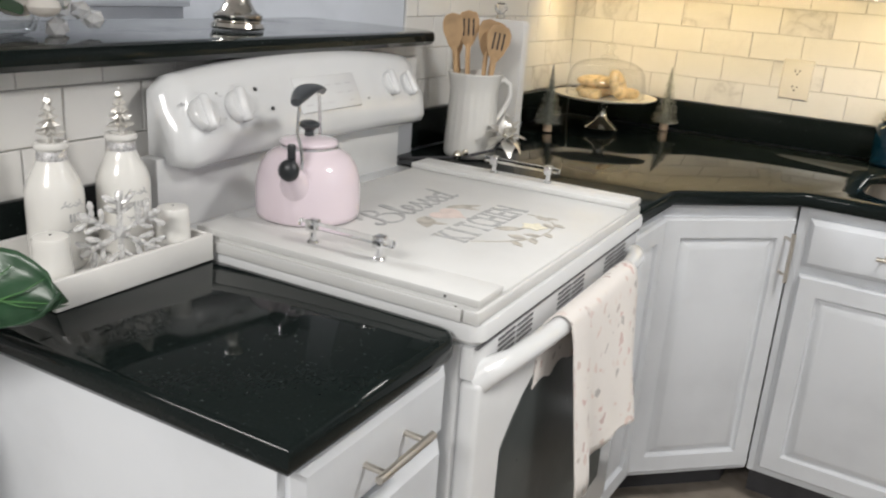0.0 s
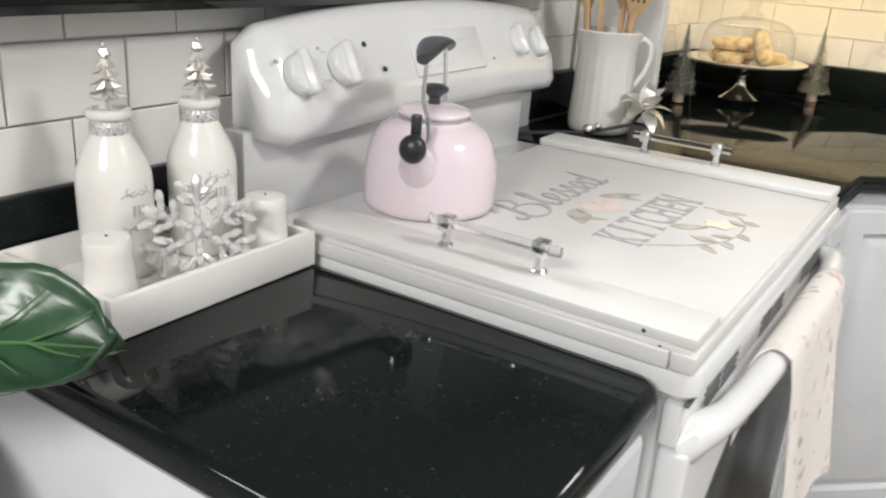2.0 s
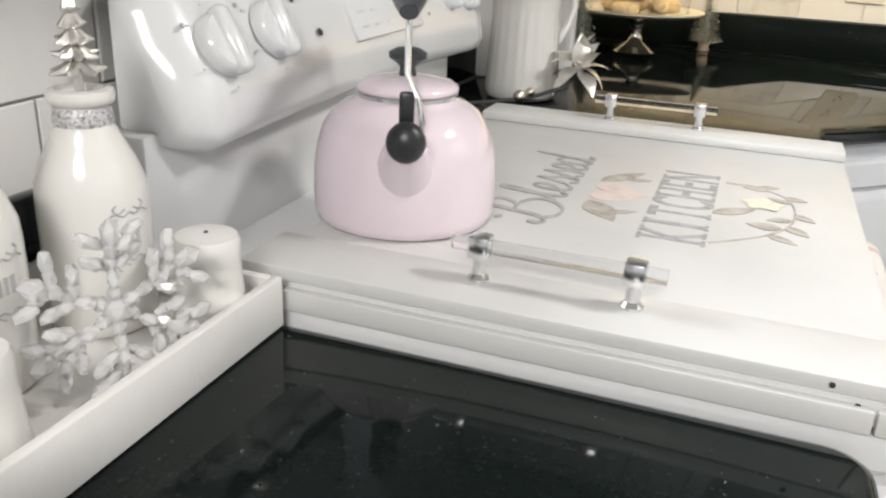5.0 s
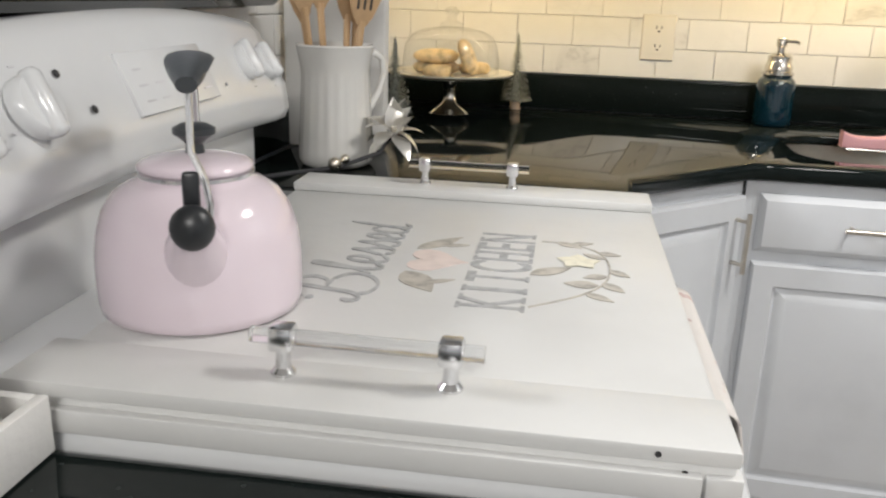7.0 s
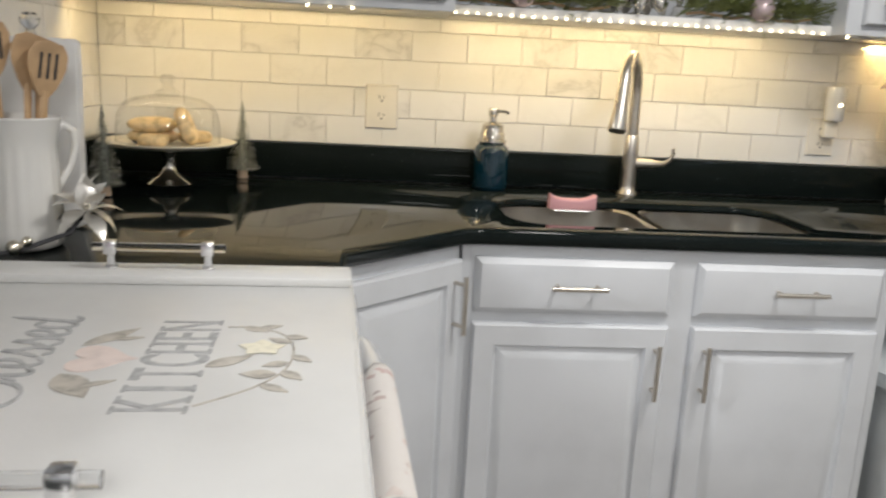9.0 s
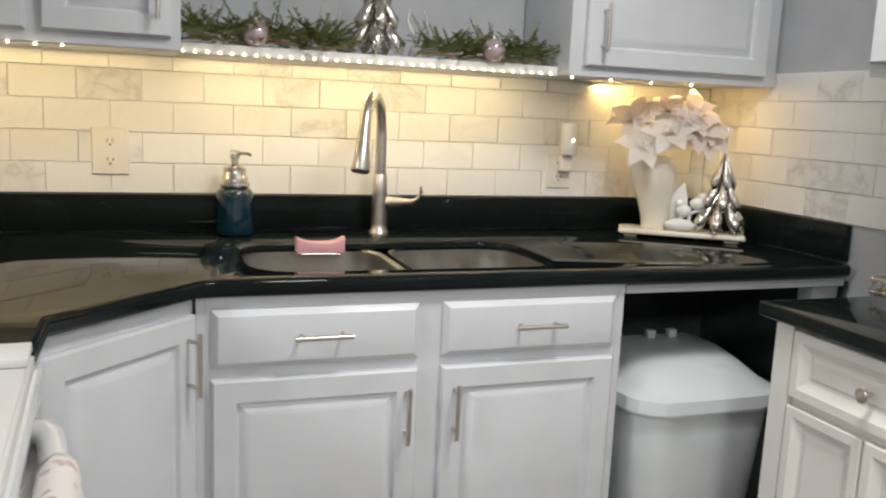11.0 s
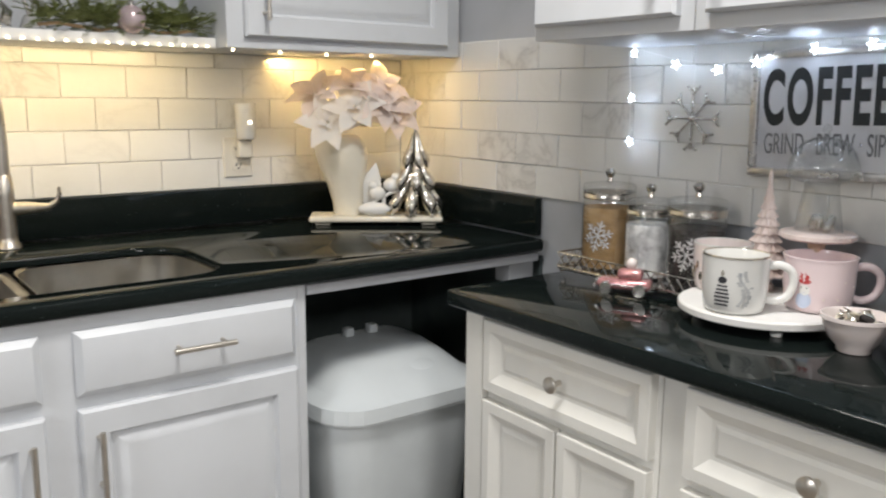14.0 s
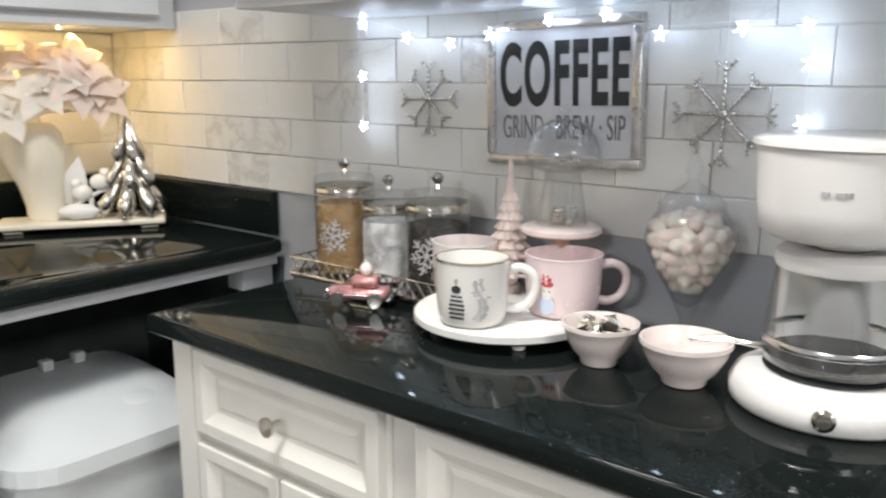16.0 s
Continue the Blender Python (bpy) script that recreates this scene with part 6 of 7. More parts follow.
def glass_jar(x, y, r0, h, fill, fill_h, label):
    o = thing("glass_jar", pose(x, y, CZ + 0.0105), label, "jar", "jars on the mirrored tray")
    part("glass", lathe([(0, 0), (r0 * 0.94, 0), (r0, 0.005), (r0, h - 0.022), (r0 * 0.93, h - 0.010), (r0 * 0.86, h), (r0 * 0.82, h), (r0 * 0.89, h - 0.012), (r0 * 0.955, h - 0.024), (r0 * 0.955, 0.007), (0, 0.006)], 40), JARGLASS, o, "clear glass wall", smooth=50)
    part("contents", lathe([(0, 0.0068), (r0 * 0.945, 0.0075), (r0 * 0.945, fill_h - 0.004), (r0 * 0.90, fill_h), (0, fill_h + 0.003)], 32), fill, o)
    lid = part("lid", lathe([(0, h + 0.001), (r0 * 0.97, h + 0.001), (r0 * 1.0, h + 0.004), (r0 * 1.0, h + 0.014), (r0 * 0.9, h + 0.019), (r0 * 0.3, h + 0.024), (0, h + 0.024)], 36), JARGLASS, o, "clear glass lid", smooth=50)
    part("band", lathe([(r0 * 0.90, h - 0.016), (r0 * 1.0, h - 0.014), (r0 * 1.0, h - 0.006), (r0 * 0.985, h - 0.004), (r0 * 1.0, h + 0.001), (r0 * 0.88, h + 0.0005)], 36, cap=False), SILVER, lid, "silver band")
    part("knob", lathe([(0.007, h + 0.024), (0.005, h + 0.032), (0.010, h + 0.038), (0.012, h + 0.045), (0.006, h + 0.052), (0, h + 0.053)], 18), SILVER, lid, "silver knob")
    # glitter snowflake on the glass
    bm = bmesh.new()
    for k in range(6):
        a = math.pi * k / 3 + 0.26
        for d, turn, length in ((0.0, 0.0, 0.036), (0.012, 0.9, 0.013), (0.012, -0.9, 0.013), (0.022, 0.9, 0.011), (0.022, -0.9, 0.011)):
            x, y = d * math.cos(a), d * math.sin(a)
            dx, dy = math.cos(a + turn), math.sin(a + turn)
            w = 0.0016
            prism([(x - w * dy * -1, y - w * dx), (x + length * dx + w * dy, y + length * dy - w * dx), (x + length * dx - w * dy, y + length * dy + w * dx), (x - w * dy, y + w * dx)], 0, 0.0014, bm)
    for v in bm.verts:
        ang, rr = math.pi + 0.35 + v.co.x / r0, r0 + 0.0004 + v.co.z
        v.co = Vector((rr * math.cos(ang), rr * math.sin(ang), h * 0.46 + v.co.y))
    part("glitter_flake", bm, GLITTER, o, "silver glitter snowflake", smooth=0)


glass_jar(1.425, 2.297, 0.0600, 0.176, BROWNSUGAR, 0.142, "glass jar of brown sugar with silver snowflake")
glass_jar(1.425, 2.179, 0.0530, 0.152, SUGAR, 0.118, "smaller glass jar of white sugar packets")
glass_jar(1.425, 2.058, 0.0600, 0.165, COFFEEBEAN, 0.125, "glass jar of dark ground coffee with silver snowflake")

o = thing("toy_car", pose(1.290, 2.125, CZ, 0, 0, -62) @ Matrix.Diagonal((1.2, 1.3, 1.3, 1)), "small pink jewelled car ornament on the granite", "ornament")
part("body", box(-0.045, 0.045, -0.018, 0.018, 0.010, 0.026, 0.007, 3), ROSEENAMEL, o)
part("headlight", ball((-0.046, 0.010, 0.020), 0.004, None, 8), MIRROR, o, "bright crystal lamp")
part("headlight", ball((-0.046, -0.010, 0.020), 0.004, None, 8), MIRROR, o, "bright crystal lamp")
part("grille", box(-0.0475, -0.044, -0.006, 0.006, 0.014, 0.024, 0.001), CHROME, o, "chrome grille")
part("trim", box(-0.040, 0.042, -0.0192, 0.0192, 0.016, 0.0185, 0.0006), CHROME, o, "chrome side trim")
part("cabin", box(-0.012, 0.030, -0.015, 0.015, 0.026, 0.042, 0.007, 3), ROSEENAMEL, o)
part("bumper", tube([(-0.048, -0.018, 0.014), (-0.048, 0.018, 0.014)], 0.003, 8), CHROME, o)
part("bumper", tube([(0.048, -0.018, 0.014), (0.048, 0.018, 0.014)], 0.003, 8), CHROME, o)
for x in (-0.028, 0.028):
    for y in (-0.019, 0.019):
        bm = lathe([(0, -0.004), (0.010, -0.004), (0.0115, 0), (0.010, 0.004), (0, 0.004)], 16)
        bm.transform(pose(x, y, 0.0116, 90, 0, 0))
        part("wheel", bm, SILVER, o, "silver wheel")
part("parcel", ball((0.010, 0, 0.050), 0.0095, None, 12), PINKCERAMIC, o, "round pink parcel on the roof")
part("ribbon", tube([(0.010 + 0.0098 * math.cos(a), 0, 0.050 + 0.0098 * math.sin(a)) for a in (0.2, 0.8, 1.57, 2.3, 2.9)], 0.0012, 6), GOLDSILVER, o, "gold ribbon")

# riser with mugs
RX, RYC = 1.345, 1.850
s_ = thing("riser_stand", pose(RX, RYC, CZ), "round white wooden riser on small feet", "stand")
part("top", lathe([(0, 0.016), (0.144, 0.016), (0.148, 0.019), (0.148, 0.029), (0.144, 0.0325), (0, 0.0325)], 64), MATTEWHITE, s_, smooth=40)
for k in range(4):
    a = radians(45 + 90 * k)
    part("foot", lathe([(0, 0), (0.009, 0), (0.011, 0.004), (0.010, 0.016), (0, 0.016)], 14, at=(0.112 * math.cos(a), 0.112 * math.sin(a), 0)), MATTEWHITE, s_)
MZ = CZ + 0.033


def mug(x, y, r0, h, turn, material, label, rim=None):
    o = thing("mug", pose(x, y, MZ, 0, 0, turn), label, "mug", "mugs on the riser")
    part("body", lathe([(0, 0), (r0 * 0.80, 0), (r0 * 0.90, 0.004), (r0 * 0.95, 0.015), (r0, h * 0.5), (r0 * 1.02, h - 0.004), (r0 * 1.03, h), (r0 * 0.98, h), (r0 * 0.95, h - 0.006), (r0 * 0.92, h * 0.5), (r0 * 0.85, 0.014), (0, 0.010)], 44), material, o, smooth=50)
    part("rim", lathe([(r0 * 1.035, h - 0.0025), (r0 * 1.04, h - 0.001), (r0 * 1.033, h + 0.0007), (r0 * 0.978, h + 0.0006), (r0 * 0.973, h - 0.001)], 44, cap=False), rim or material, o, "thin coloured rim")
    part("handle", tube(eased([(r0 * 0.96, 0, h * 0.80), (r0 + 0.018, 0, h * 0.83), (r0 + 0.036, 0, h * 0.72), (r0 + 0.040, 0, h * 0.50), (r0 + 0.030, 0, h * 0.28), (r0 + 0.012, 0, h * 0.20), (r0 * 0.95, 0, h * 0.22)]), 0.0073, 12), material, o, smooth=60)
    return o


def on_mug(o, r0, ang, z, shape, material, name="print", label=""):
    """Wraps a flat outline (metres) round the mug as a thin raised print."""
    bm = prism(shape, 0, 0.0007)
    for v in bm.verts:
        a = radians(ang) + v.co.x / r0
        rr = r0 * 1.004 + 0.0004 + v.co.z
        v.co = Vector((rr * math.cos(a), rr * math.sin(a), z + v.co.y))
    part(name, bm, material, o, label, smooth=0)


def blob(w, h, n=18, cx=0.0, cy=0.0):
    return [(cx + w * math.cos(2 * math.pi * k / n), cy + h * math.sin(2 * math.pi * k / n)) for k in range(n)]


H = -52   # handles turn to the open side
m1 = mug(1.252, 1.848, 0.0550, 0.100, H, CERAMIC, "large white mug with black winter line drawing", GOLDSILVER)
for k, (w, zz) in enumerate(((0.0115, 0.018), (0.0125, 0.0245), (0.0128, 0.031), (0.0120, 0.0375), (0.0105, 0.044), (0.0088, 0.0505))):
    on_mug(m1, 0.0543, -116, zz, rounded(-w, w, -0.0016, 0.0016, 0.0012, 2), BLACKGLAZE, "stripe")
on_mug(m1, 0.0545, -116, 0.061, blob(0.0075, 0.006), BLACKGLAZE, "print")
on_mug(m1, 0.0545, -116, 0.073, blob(0.003, 0.005), GOLDSILVER, "print")
r = random.Random(15)
for k in range(16):
    u = k / 15
    on_mug(m1, 0.0545, -78 + 9 * math.sin(5 * u), 0.016 + 0.058 * u, [(x, y) for x, y in blob(0.0012 + 0.004 * abs(math.sin(k)), 0.0018, 8)], LETTERGREY, "sprig")
    on_mug(m1, 0.0545, -78 + 9 * math.sin(5 * u) + r.choice((-9, 9)), 0.019 + 0.058 * u, blob(0.0034, 0.0016, 8), LETTERGREY, "sprig")
m2 = mug(1.380, 1.766, 0.0590, 0.095, H, PINKMUG, "pale pink mug with painted winter figure", PINKMUG)
on_mug(m2, 0.0580, -122, 0.024, blob(0.013, 0.014), BLUEGLAZE, "print", "pale blue painted shape")
on_mug(m2, 0.0581, -121, 0.042, blob(0.009, 0.009), CERAMIC, "print", "white painted shape")
on_mug(m2, 0.0582, -121, 0.057, blob(0.010, 0.0045), REDPAINT, "print", "red painted shape")
on_mug(m2, 0.0582, -122, 0.0645, blob(0.0085, 0.004), REDPAINT, "print", "red painted shape")
on_mug(m2, 0.0582, -124, 0.0705, blob(0.0055, 0.0035), REDPAINT, "print", "red painted shape")
for e in (-126, -117):
    on_mug(m2, 0.0584, e, 0.046, blob(0.0012, 0.0014, 8), BLACKGLAZE, "dot")
for k in range(12):
    on_mug(m2, 0.0580, -150 + 71 * k % 130, 0.018 + 0.010 * (k * 5 % 7), blob(0.0022, 0.0022, 6), PETALPINK, "dot")
m3 = mug(1.375, 1.958, 0.0540, 0.091, H, PINKCERAMIC, "blush mug with ochre leaf print", CERAMIC)
for k in range(5):
    on_mug(m3, 0.0550, -168 + 10 * k, 0.030 + 0.010 * (k % 3), blob(0.004, 0.008, 10), GOLDSILVER, "leaf_print")

# pink tiered tree
o = thing("pink_tree", pose(1.432, 1.905, MZ), "matte blush pink tiered tree ornament on the riser", "ornament")
part("stand", lathe([(0, 0), (0.020, 0), (0.020, 0.012), (0.010, 0.02), (0.008, 0.04)], 18), PINKMATTE, o)
for t in range(11):
    rad, z = 0.041 * (1 - t / 11.6), 0.036 + 0.0158 * t

    def jag(a, zz, t=t, z=z):
        return 1 + (0.16 * math.sin(10 * a + 2.3 * t) + 0.07 * math.sin(23 * a + t) if zz < z + 0.006 else 0)
    part("tier", lathe([(rad * 0.3, z), (rad * 0.92, z - 0.006), (rad * 1.02, z - 0.003), (rad * 0.66, z + 0.010), (rad * 0.4, z + 0.020), (0, z + 0.021)], 48, wob=jag), PINKMATTE, o, smooth=40)
part("tip", lathe([(0.005, 0.205), (0.004, 0.222), (0, 0.236)], 10), PINKMATTE, o)

# small pedestal with cloche
o = thing("pedestal_cloche", pose(1.436, 1.806, MZ) @ Matrix.Diagonal((0.9, 0.9, 1, 1)), "glass cloche over silver trinkets on a pink pedestal", "cloche")
part("stem", lathe([(0, 0), (0.022, 0), (0.022, 0.004), (0.016, 0.012), (0.014, 0.09), (0.020, 0.112), (0, 0.113)], 24), PALEWOOD, o, "pink-toned wooden stem")
part("plate", lathe([(0, 0.1135), (0.068, 0.1135), (0.0735, 0.117), (0.0735, 0.124), (0.069, 0.1265), (0, 0.1265)], 44), PINKMATTE, o, "blush round plate")
part("dome", lathe([(0.043, 0.1275), (0.046, 0.1285), (0.044, 0.145), (0.038, 0.175), (0.033, 0.205), (0.034, 0.214), (0.050, 0.218), (0.066, 0.224), (0.069, 0.232), (0.066, 0.250), (0.058, 0.270), (0.044, 0.286), (0.024, 0.296), (0, 0.299), (0, 0.2965), (0.023, 0.2935), (0.0425, 0.2840), (0.056, 0.2685), (0.0638, 0.2495), (0.0665, 0.232), (0.064, 0.2262), (0.049, 0.2205), (0.0315, 0.2160), (0.0308, 0.205), (0.0358, 0.175), (0.0418, 0.145), (0.0432, 0.1290)], 48, cap=False), JARGLASS, o, "clear mushroom-shaped glass dome", smooth=60)
part("knob", lathe([(0.010, 0.2992), (0.006, 0.305), (0.010, 0.312), (0.006, 0.319), (0, 0.320)], 16), JARGLASS, o, "glass knob")
r = random.Random(3)
for k in range(9):
    a = 2.2 * k
    part("trinket", ball((0.022 * math.cos(a) * (k % 3) / 2, 0.022 * math.sin(a) * (k % 3) / 2, 0.136 + 0.007 * (k // 3)), 0.0095, None, 10), SILVER, o, "silver trinket")


def bowl(x, y, r0, h, label):
    o = thing("bowl", pose(x, y, CZ), label, "bowl", "bowls on the coffee counter")
    part("shell", lathe([(0, 0.003), (r0 * 0.46, 0), (r0 * 0.50, 0.003), (r0 * 0.50, 0.008), (r0 * 0.72, h * 0.35), (r0 * 0.90, h * 0.68), (r0 * 0.94, h * 0.86), (r0 * 1.0, h * 0.90), (r0 * 1.0, h), (r0 * 0.95, h), (r0 * 0.88, h * 0.80), (r0 * 0.70, h * 0.40), (r0 * 0.40, h * 0.16), (0, h * 0.14)], 44), PINKCERAMIC, o, smooth=45)
    return o


bowl(1.290, 1.650, 0.0545, 0.060, "blush pink ceramic bowl heaped with wrapped sweets")
r = random.Random(8)
for k in range(12):
    a, d = 2.4 * k, 0.034 * math.sqrt(k / 12)
    o = thing("wrapped_sweet", pose(1.290 + d * math.cos(a), 1.650 + d * math.sin(a), CZ + 0.044 + 0.006 * (k < 6) + 0.004 * (k < 3), r.uniform(-35, 35), r.uniform(-35, 35), r.uniform(0, 180)), "small sweet in foil wrapper", "sweet", "sweets in the bowl")
    part("sweet", box(-0.011, 0.011, -0.008, 0.008, -0.006, 0.006, 0.003), (SILVER, GOLDSILVER, COFFEEBEAN, CREAM)[k % 4], o)
    bm = bmesh.new()
    for s in (-1, 1):
        vs = [bm.verts.new(c) for c in ((s * 0.010, -0.003, 0), (s * 0.010, 0.003, 0.001), (s * 0.022, 0.009, 0.003), (s * 0.022, -0.009, -0.002))]
        bm.faces.new(vs)
    w_ = part("wrapper", bm, (CREAM, GOLDSILVER, CREAM, SILVER)[k % 4], o)
    md = w_.modifiers.new("thick", "SOLIDIFY")
    md.thickness = 0.0006
bowl(1.292, 1.525, 0.0605, 0.061, "empty blush pink ceramic bowl with small tongs")
o = thing("sugar_tongs", pose(1.308, 1.482, CZ + 0.062, 0, 0, -50), "small silver sugar tongs resting on the bowl rim", "tongs")
for s in (-1, 1):
    part("arm", tube([(-0.045, s * 0.002, 0.003), (0.0, s * 0.007, 0.004), (0.035, s * 0.006, -0.004), (0.05, s * 0.003, -0.006)], [0.0025, 0.003, 0.0025, 0.004], 8), SILVER, o)

# apothecary jar
o = thing("apothecary_jar", pose(1.425, 1.582, CZ), "footed glass jar filled with pink and white marshmallows", "jar")
part("glass", lathe([(0, 0), (0.046, 0), (0.047, 0.004), (0.030, 0.010), (0.010, 0.018), (0.008, 0.044), (0.013, 0.056), (0.020, 0.070), (0.034, 0.096), (0.050, 0.124), (0.062, 0.150), (0.066, 0.170), (0.060, 0.192), (0.050, 0.205), (0.046, 0.210), (0.048, 0.214), (0.044, 0.214), (0.043, 0.209), (0.0575, 0.191), (0.0635, 0.170), (0.0595, 0.151), (0.0475, 0.125), (0.0315, 0.098), (0.0175, 0.072), (0, 0.062)], 44, cap=False), JARGLASS, o, "clear tulip-shaped glass", smooth=60)
part("lid", lathe([(0.047, 0.2145), (0.048, 0.218), (0.038, 0.230), (0.018, 0.242), (0.008, 0.250), (0.007, 0.256), (0.013, 0.266), (0.010, 0.278), (0.004, 0.292), (0, 0.294)], 32, cap=False), JARGLASS, o, "clear pointed glass lid", smooth=50)
r = random.Random(12)
mm = []
for mat_ in (MARSHMALLOW, MARSHPINK):
    bm = lathe([(0, -0.016), (0.008, -0.016), (0.0108, -0.0125), (0.0108, 0.0125), (0.008, 0.016), (0, 0.016)], 12)
    me = bpy.data.meshes.new("marshmallow")
    bmesh.ops.recalc_face_normals(bm, faces=bm.faces)
    bm.to_mesh(me)
    bm.free()
    me.materials.append(mat_)
    me.shade_smooth()
    mm.append(me)
k = 0
for z, rad in ((0.098, 0.012), (0.114, 0.022), (0.130, 0.032), (0.146, 0.040), (0.162, 0.046), (0.178, 0.044), (0.192, 0.030)):
    n = max(2, round(2 * math.pi * rad / 0.023))
    for j in range(n):
        a = 2 * math.pi * j / n + z * 40
        instance_part("marshmallow", mm[(j + k) % 2], o, pose(rad * math.cos(a), rad * math.sin(a), z + r.uniform(-0.003, 0.003), r.uniform(40, 130), r.uniform(-40, 40), r.uniform(0, 360)))
    k += 1
    instance_part("marshmallow", mm[k % 2], o, pose(0, 0, z + 0.004, 80, 20, 50 * k))

# coffee maker
cm = thing("coffee_maker", pose(1.338, 1.357, CZ, 0, 0, -78), "white drip coffee maker with half-empty glass carafe", "coffee maker")
part("base", lathe([(0, 0), (0.112, 0), (0.118, 0.006), (0.119, 0.022), (0.112, 0.036), (0.098, 0.044), (0, 0.046)], 48), WHITEPLASTIC, cm, smooth=50)
part("hot_plate", lathe([(0, 0.0462), (0.078, 0.0462), (0.080, 0.048), (0.076, 0.050), (0, 0.050)], 40), BLACKPLASTIC, cm, "dark hot plate")
part("column", box(-0.075, 0.075, 0.075, 0.128, 0.006, 0.235, 0.015, 3), WHITEPLASTIC, cm)
part("reservoir", lathe([(0, 0.205), (0.040, 0.205), (0.085, 0.212), (0.097, 0.220), (0.101, 0.250), (0.105, 0.305), (0.106, 0.318), (0, 0.318)], 48), WHITEPLASTIC, cm, smooth=50)
part("lid", lathe([(0, 0.3185), (0.108, 0.3185), (0.111, 0.321), (0.110, 0.327), (0.100, 0.331), (0.05, 0.333), (0, 0.334)], 48), WHITEPLASTIC, cm, smooth=50)
bm = bmesh.new()
for k, (a0, a1) in enumerate(((-104, -101), (-100, -99), (-96, -92), (-91.5, -89), (-88.5, -86))):
    seg = []
    for a, z in ((a0, 0.270), (a1, 0.270), (a1, 0.276), (a0, 0.276)):
        seg.append(bm.verts.new((0.1028 * math.cos(radians(a)), 0.1028 * math.sin(radians(a)), z)))
    bm.faces.new(seg)
mk = part("maker_mark", bm, LETTERGREY, cm, "small grey printed mark", smooth=0)
md = mk.modifiers.new("thick", "SOLIDIFY")
md.thickness = 0.0012
md.offset = 1
part("switch", lathe([(0.013, 0), (0.013, 0.004), (0.009, 0.007), (0, 0.007)], 18), SILVER, cm, "small round power switch", pose(0, -0.1165, 0.021, 84, 0, 0))
ca = part("carafe", lathe([(0.0, 0.0505), (0.072, 0.0505), (0.080, 0.056), (0.0835, 0.072), (0.0825, 0.095), (0.077, 0.140), (0.0715, 0.178), (0.069, 0.178), (0.0745, 0.140), (0.080, 0.095), (0.081, 0.074), (0.077, 0.058), (0, 0.054)], 48, cap=False), JARGLASS, cm, "clear glass carafe", smooth=60)
part("coffee", lathe([(0, 0.0548), (0.0755, 0.0585), (0.0785, 0.063), (0, 0.063)], 40), COFFEE, ca, "last dark coffee")
part("collar", lathe([(0.068, 0.172), (0.0735, 0.174), (0.0755, 0.180), (0.0750, 0.192), (0.068, 0.196), (0, 0.197)], 44), WHITEPLASTIC, ca, "white plastic collar", smooth=50)
part("band", lathe([(0.0836, 0.080), (0.0845, 0.082), (0.0840, 0.087), (0.0830, 0.089)], 44, cap=False), CHROME, ca, "thin metal band")
part("handle", tube(eased([(0.066, -0.024, 0.186), (0.100, -0.038, 0.188), (0.116, -0.044, 0.174), (0.116, -0.044, 0.120), (0.106, -0.040, 0.090), (0.082, -0.031, 0.086)], 4), 0.0095, 12), WHITEPLASTIC, ca, "white carafe handle", smooth=60)
part("drip_head", lathe([(0.03, 0.1975), (0.034, 0.200), (0.034, 0.2048)], 24), WHITEPLASTIC, cm, "white drip head")

# framed sign
sg = thing("coffee_sign", pose(RW - 0.012, 1.845, 1.128, 0, -1.5, -90), "silver-framed whitewashed sign with black and grey lettering", "sign")
W2, SH = 0.148, 0.242
part("board", box(-W2 + 0.008, W2 - 0.008, -0.004, 0.004, 0.008, SH - 0.008), SIGNBOARD, sg)
for a in ((-W2, W2, 0, 0.016), (-W2, W2, SH - 0.016, SH)):
    part("frame_rail", box(a[0], a[1], -0.013, 0.006, a[2], a[3], 0.003), SIGNFRAME, sg)
for x in (-W2, W2 - 0.016):
    part("frame_stile", box(x, x + 0.016, -0.0125, 0.0055, 0.0165, SH - 0.0165, 0.003), SIGNFRAME, sg)
writing("COFFEE", 0.142, SIGNBLACK, sg, pose(0, -0.0046, 0.147, 90, 0, 0), "bold black sign word", bold=0.0048, squeeze=0.45, space=1.16)
writing("GRIND · BREW · SIP", 0.058, SIGNGREY, sg, pose(0, -0.0046, 0.062, 90, 0, 0), "grey sign words", squeeze=0.47)


def beaded_flake(y, z, R, seed):
    o = thing("snowflake_ornament", pose(RW - 0.010, y, z, 0, 0, -90), "silver beaded snowflake hanging on the tiles", "ornament", "snowflakes on the wall")
    part("thread", tube([(0, 0, R), (0, 0.003, 1.40 - z)], 0.0005, 5), WHITEPLASTIC, o)
    for k in range(8):
        a = radians(45 * k + 90)
        L = R * (1.0 if k % 2 == 0 else 0.88)
        bm = bmesh.new()
        n = int(L / 0.0085)
        steps = 4 * n
        tube([(L * d / steps * math.cos(a), 0, L * d / steps * math.sin(a)) for d in range(1, steps + 1)], [0.0010 + 0.0030 * abs(math.sin(math.pi * d / 4)) for d in range(1, steps + 1)], 7, bm)
        arm = part("arm", bm, SILVER, o, smooth=180)
        for f in (0.80,):
            for s in (-1, 1):
                p0 = Vector((L * f * math.cos(a), 0, L * f * math.sin(a)))
                dv = Vector((math.cos(a + s * 0.8), 0, math.sin(a + s * 0.8)))
                part("twig", tube([p0 + dv * 0.0021 * d for d in range(11)], [0.0009 + 0.0026 * abs(math.sin(math.pi * d / 4)) for d in range(11)], 6), SILVER, arm, smooth=180)
    part("hub", ball((0, 0, 0), 0.008, None, 10), SILVER, o)


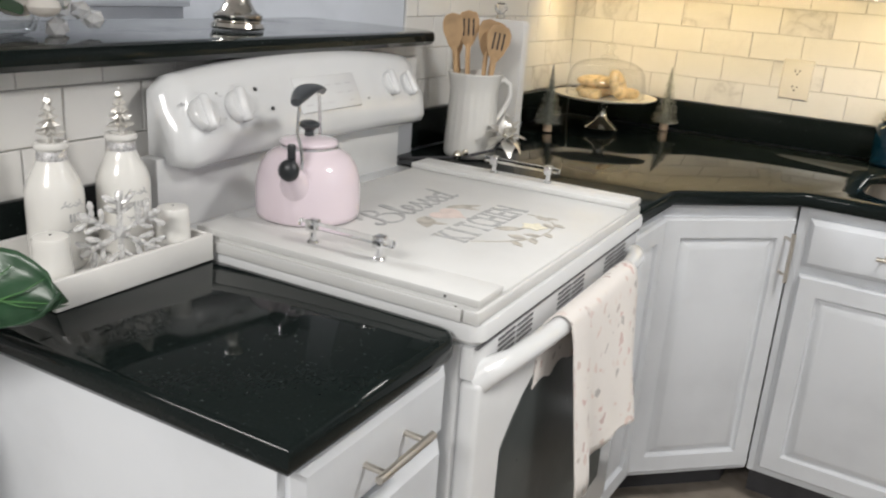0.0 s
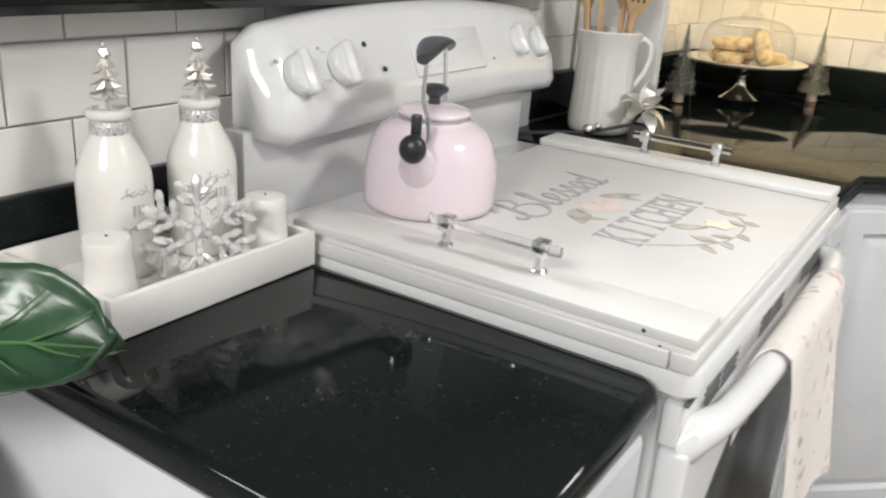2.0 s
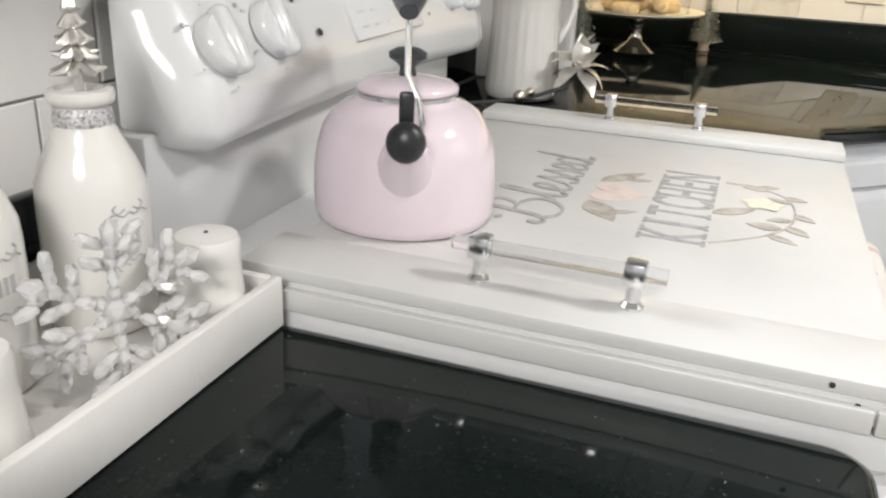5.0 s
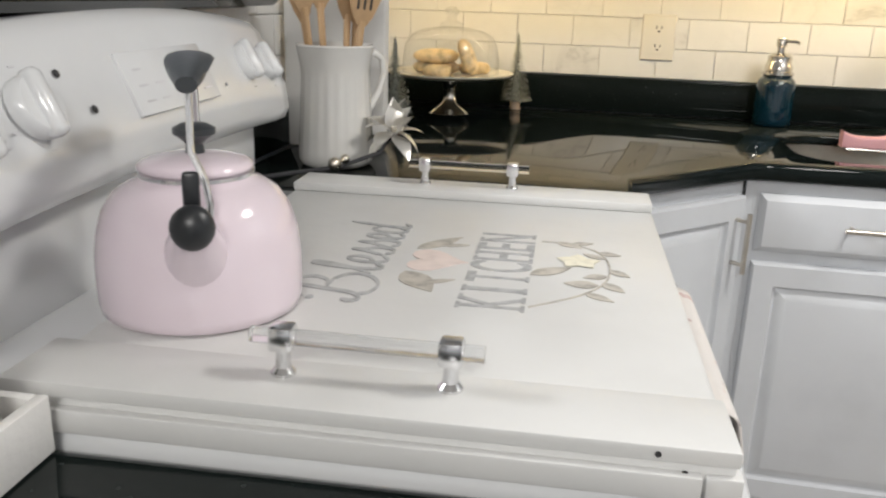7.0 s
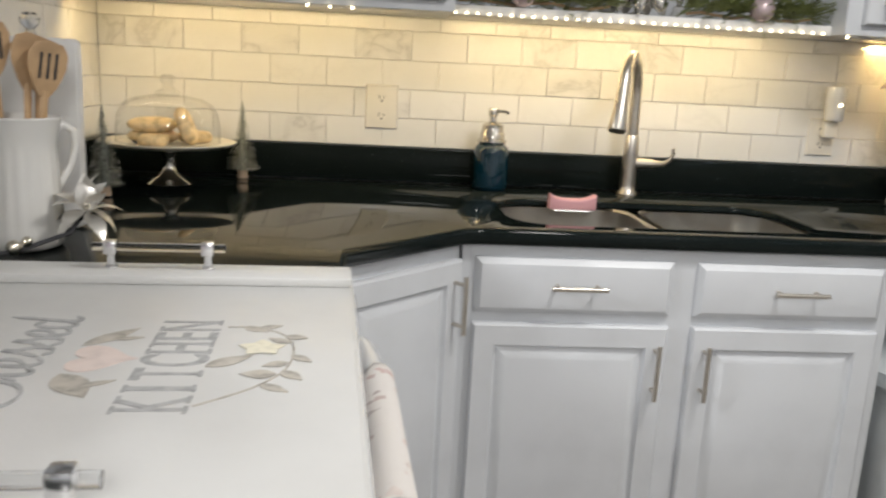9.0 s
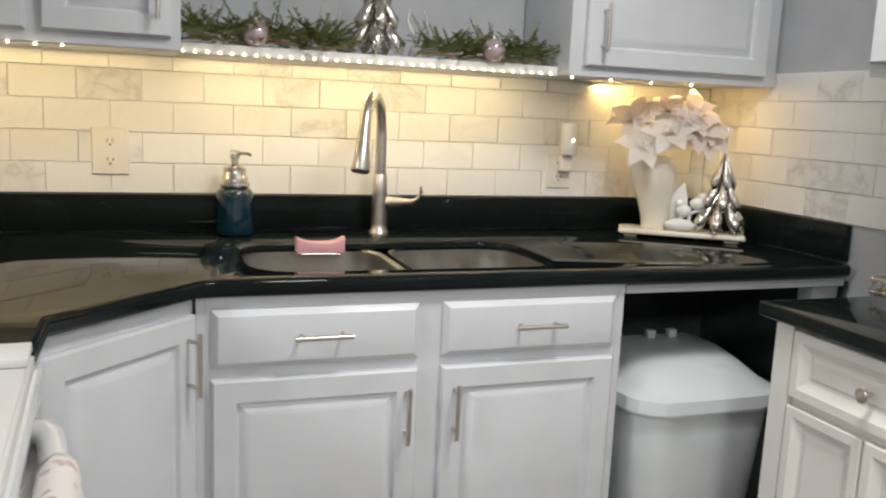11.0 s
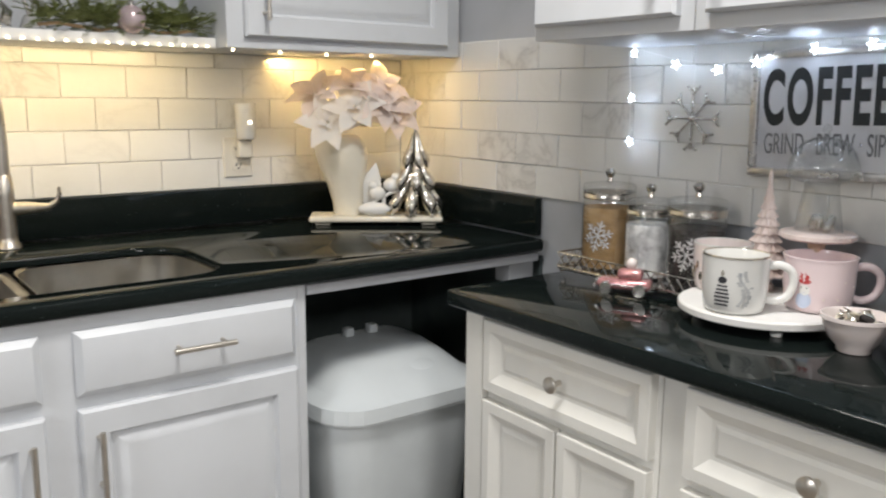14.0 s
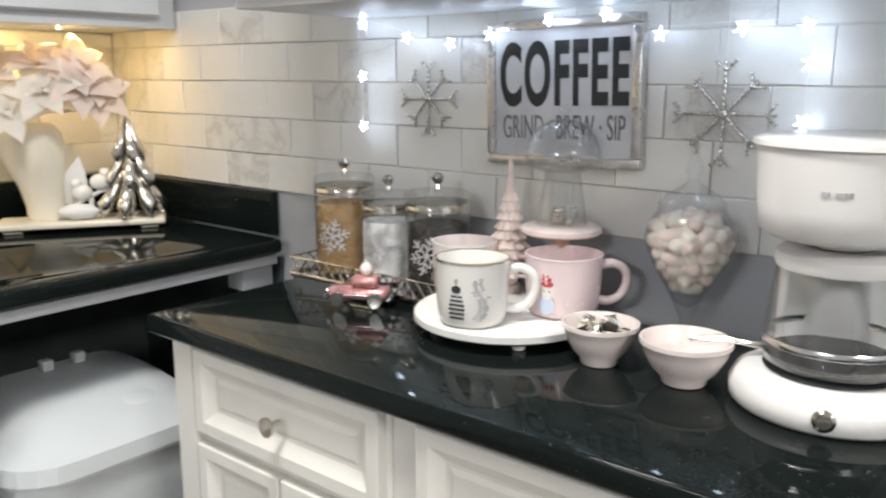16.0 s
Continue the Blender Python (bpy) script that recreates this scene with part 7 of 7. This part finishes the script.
beaded_flake(2.142, 1.233, 0.066, 1)
beaded_flake(1.575, 1.222, 0.078, 2)

# star lights
o = thing("star_lights", pose(0, 0, 0), "cool white star-shaped string lights under the wall cabinets", "string lights")
bm = bmesh.new()
tips = []
for k in range(10):
    a = math.pi * k / 5 + math.pi / 2
    q = 0.0128 if k % 2 == 0 else 0.0036
    tips.append(bm.verts.new((q * math.cos(a), 0, q * math.sin(a))))
f, bk = bm.verts.new((0, -0.005, 0)), bm.verts.new((0, 0.005, 0))
for k in range(10):
    bm.faces.new((tips[k], tips[(k + 1) % 10], f))
    bm.faces.new((tips[(k + 1) % 10], tips[k], bk))
bmesh.ops.recalc_face_normals(bm, faces=bm.faces)
star = bpy.data.meshes.new("star")
bm.to_mesh(star)
bm.free()
star.materials.append(COOLBULB)
STARS = [(2.282, 1.373), (2.169, 1.345), (2.066, 1.332), (1.979, 1.345), (1.862, 1.366), (1.758, 1.370), (1.667, 1.338), (1.545, 1.342), (1.458, 1.342), (1.450, 1.294), (1.455, 1.215)]
part("wire", tube([(1.47, y, z + 0.010) for y, z in STARS], 0.0007, 5), WHITEPLASTIC, o)
for k, (y, z) in enumerate(STARS):
    instance_part("star", star, o, pose(1.47, y, z, 0, 25 * k, -90 + 15 * math.sin(k)))
for y, zs in ((2.285, (1.275, 1.178)),):
    part("wire", tube([(1.472, 2.30, 1.376), (1.474, 2.29, 1.28), (1.474, 2.29, 1.18)], 0.0007, 5), WHITEPLASTIC, o)
    for z in zs:
        instance_part("star", star, o, pose(1.47, y, z, 0, 40 * z, -90))
for y, z in ((2.20, 1.335), (1.86, 1.36), (1.53, 1.335)):
    d = bpy.data.lights.new("star_light_glow", "POINT")
    d.energy, d.color, d.shadow_soft_size = 0.09, (0.66, 0.80, 1.0), 0.02
    new("star_light_glow", d).location = (1.42, y, z)

# ---- wall tiles ----
tiling(wall_sink, MARBLE, "x", SW, -1.1795, RW - 0.0004, 1.0165, 1.384, 0.16, 0.0825, -1, 0.0735)
tiling(wall_coffee, MARBLE, "y", RW, 0.75, SW - 0.0004, 1.0165, 1.429, 0.16, 0.0825, -1, 0.042)
tiling(wall_range, SUBWAY, "y", HW, 0.0, 2.214, 0.9955, 1.2015, 0.152, 0.0875, 1, 0.10, 0.0026, GROUTDARK)
tiling(wall_pier, MARBLE, "y", LW, 2.192, SW - 0.0004, 1.0165, 1.384, 0.16, 0.0825, 1, 0.05)
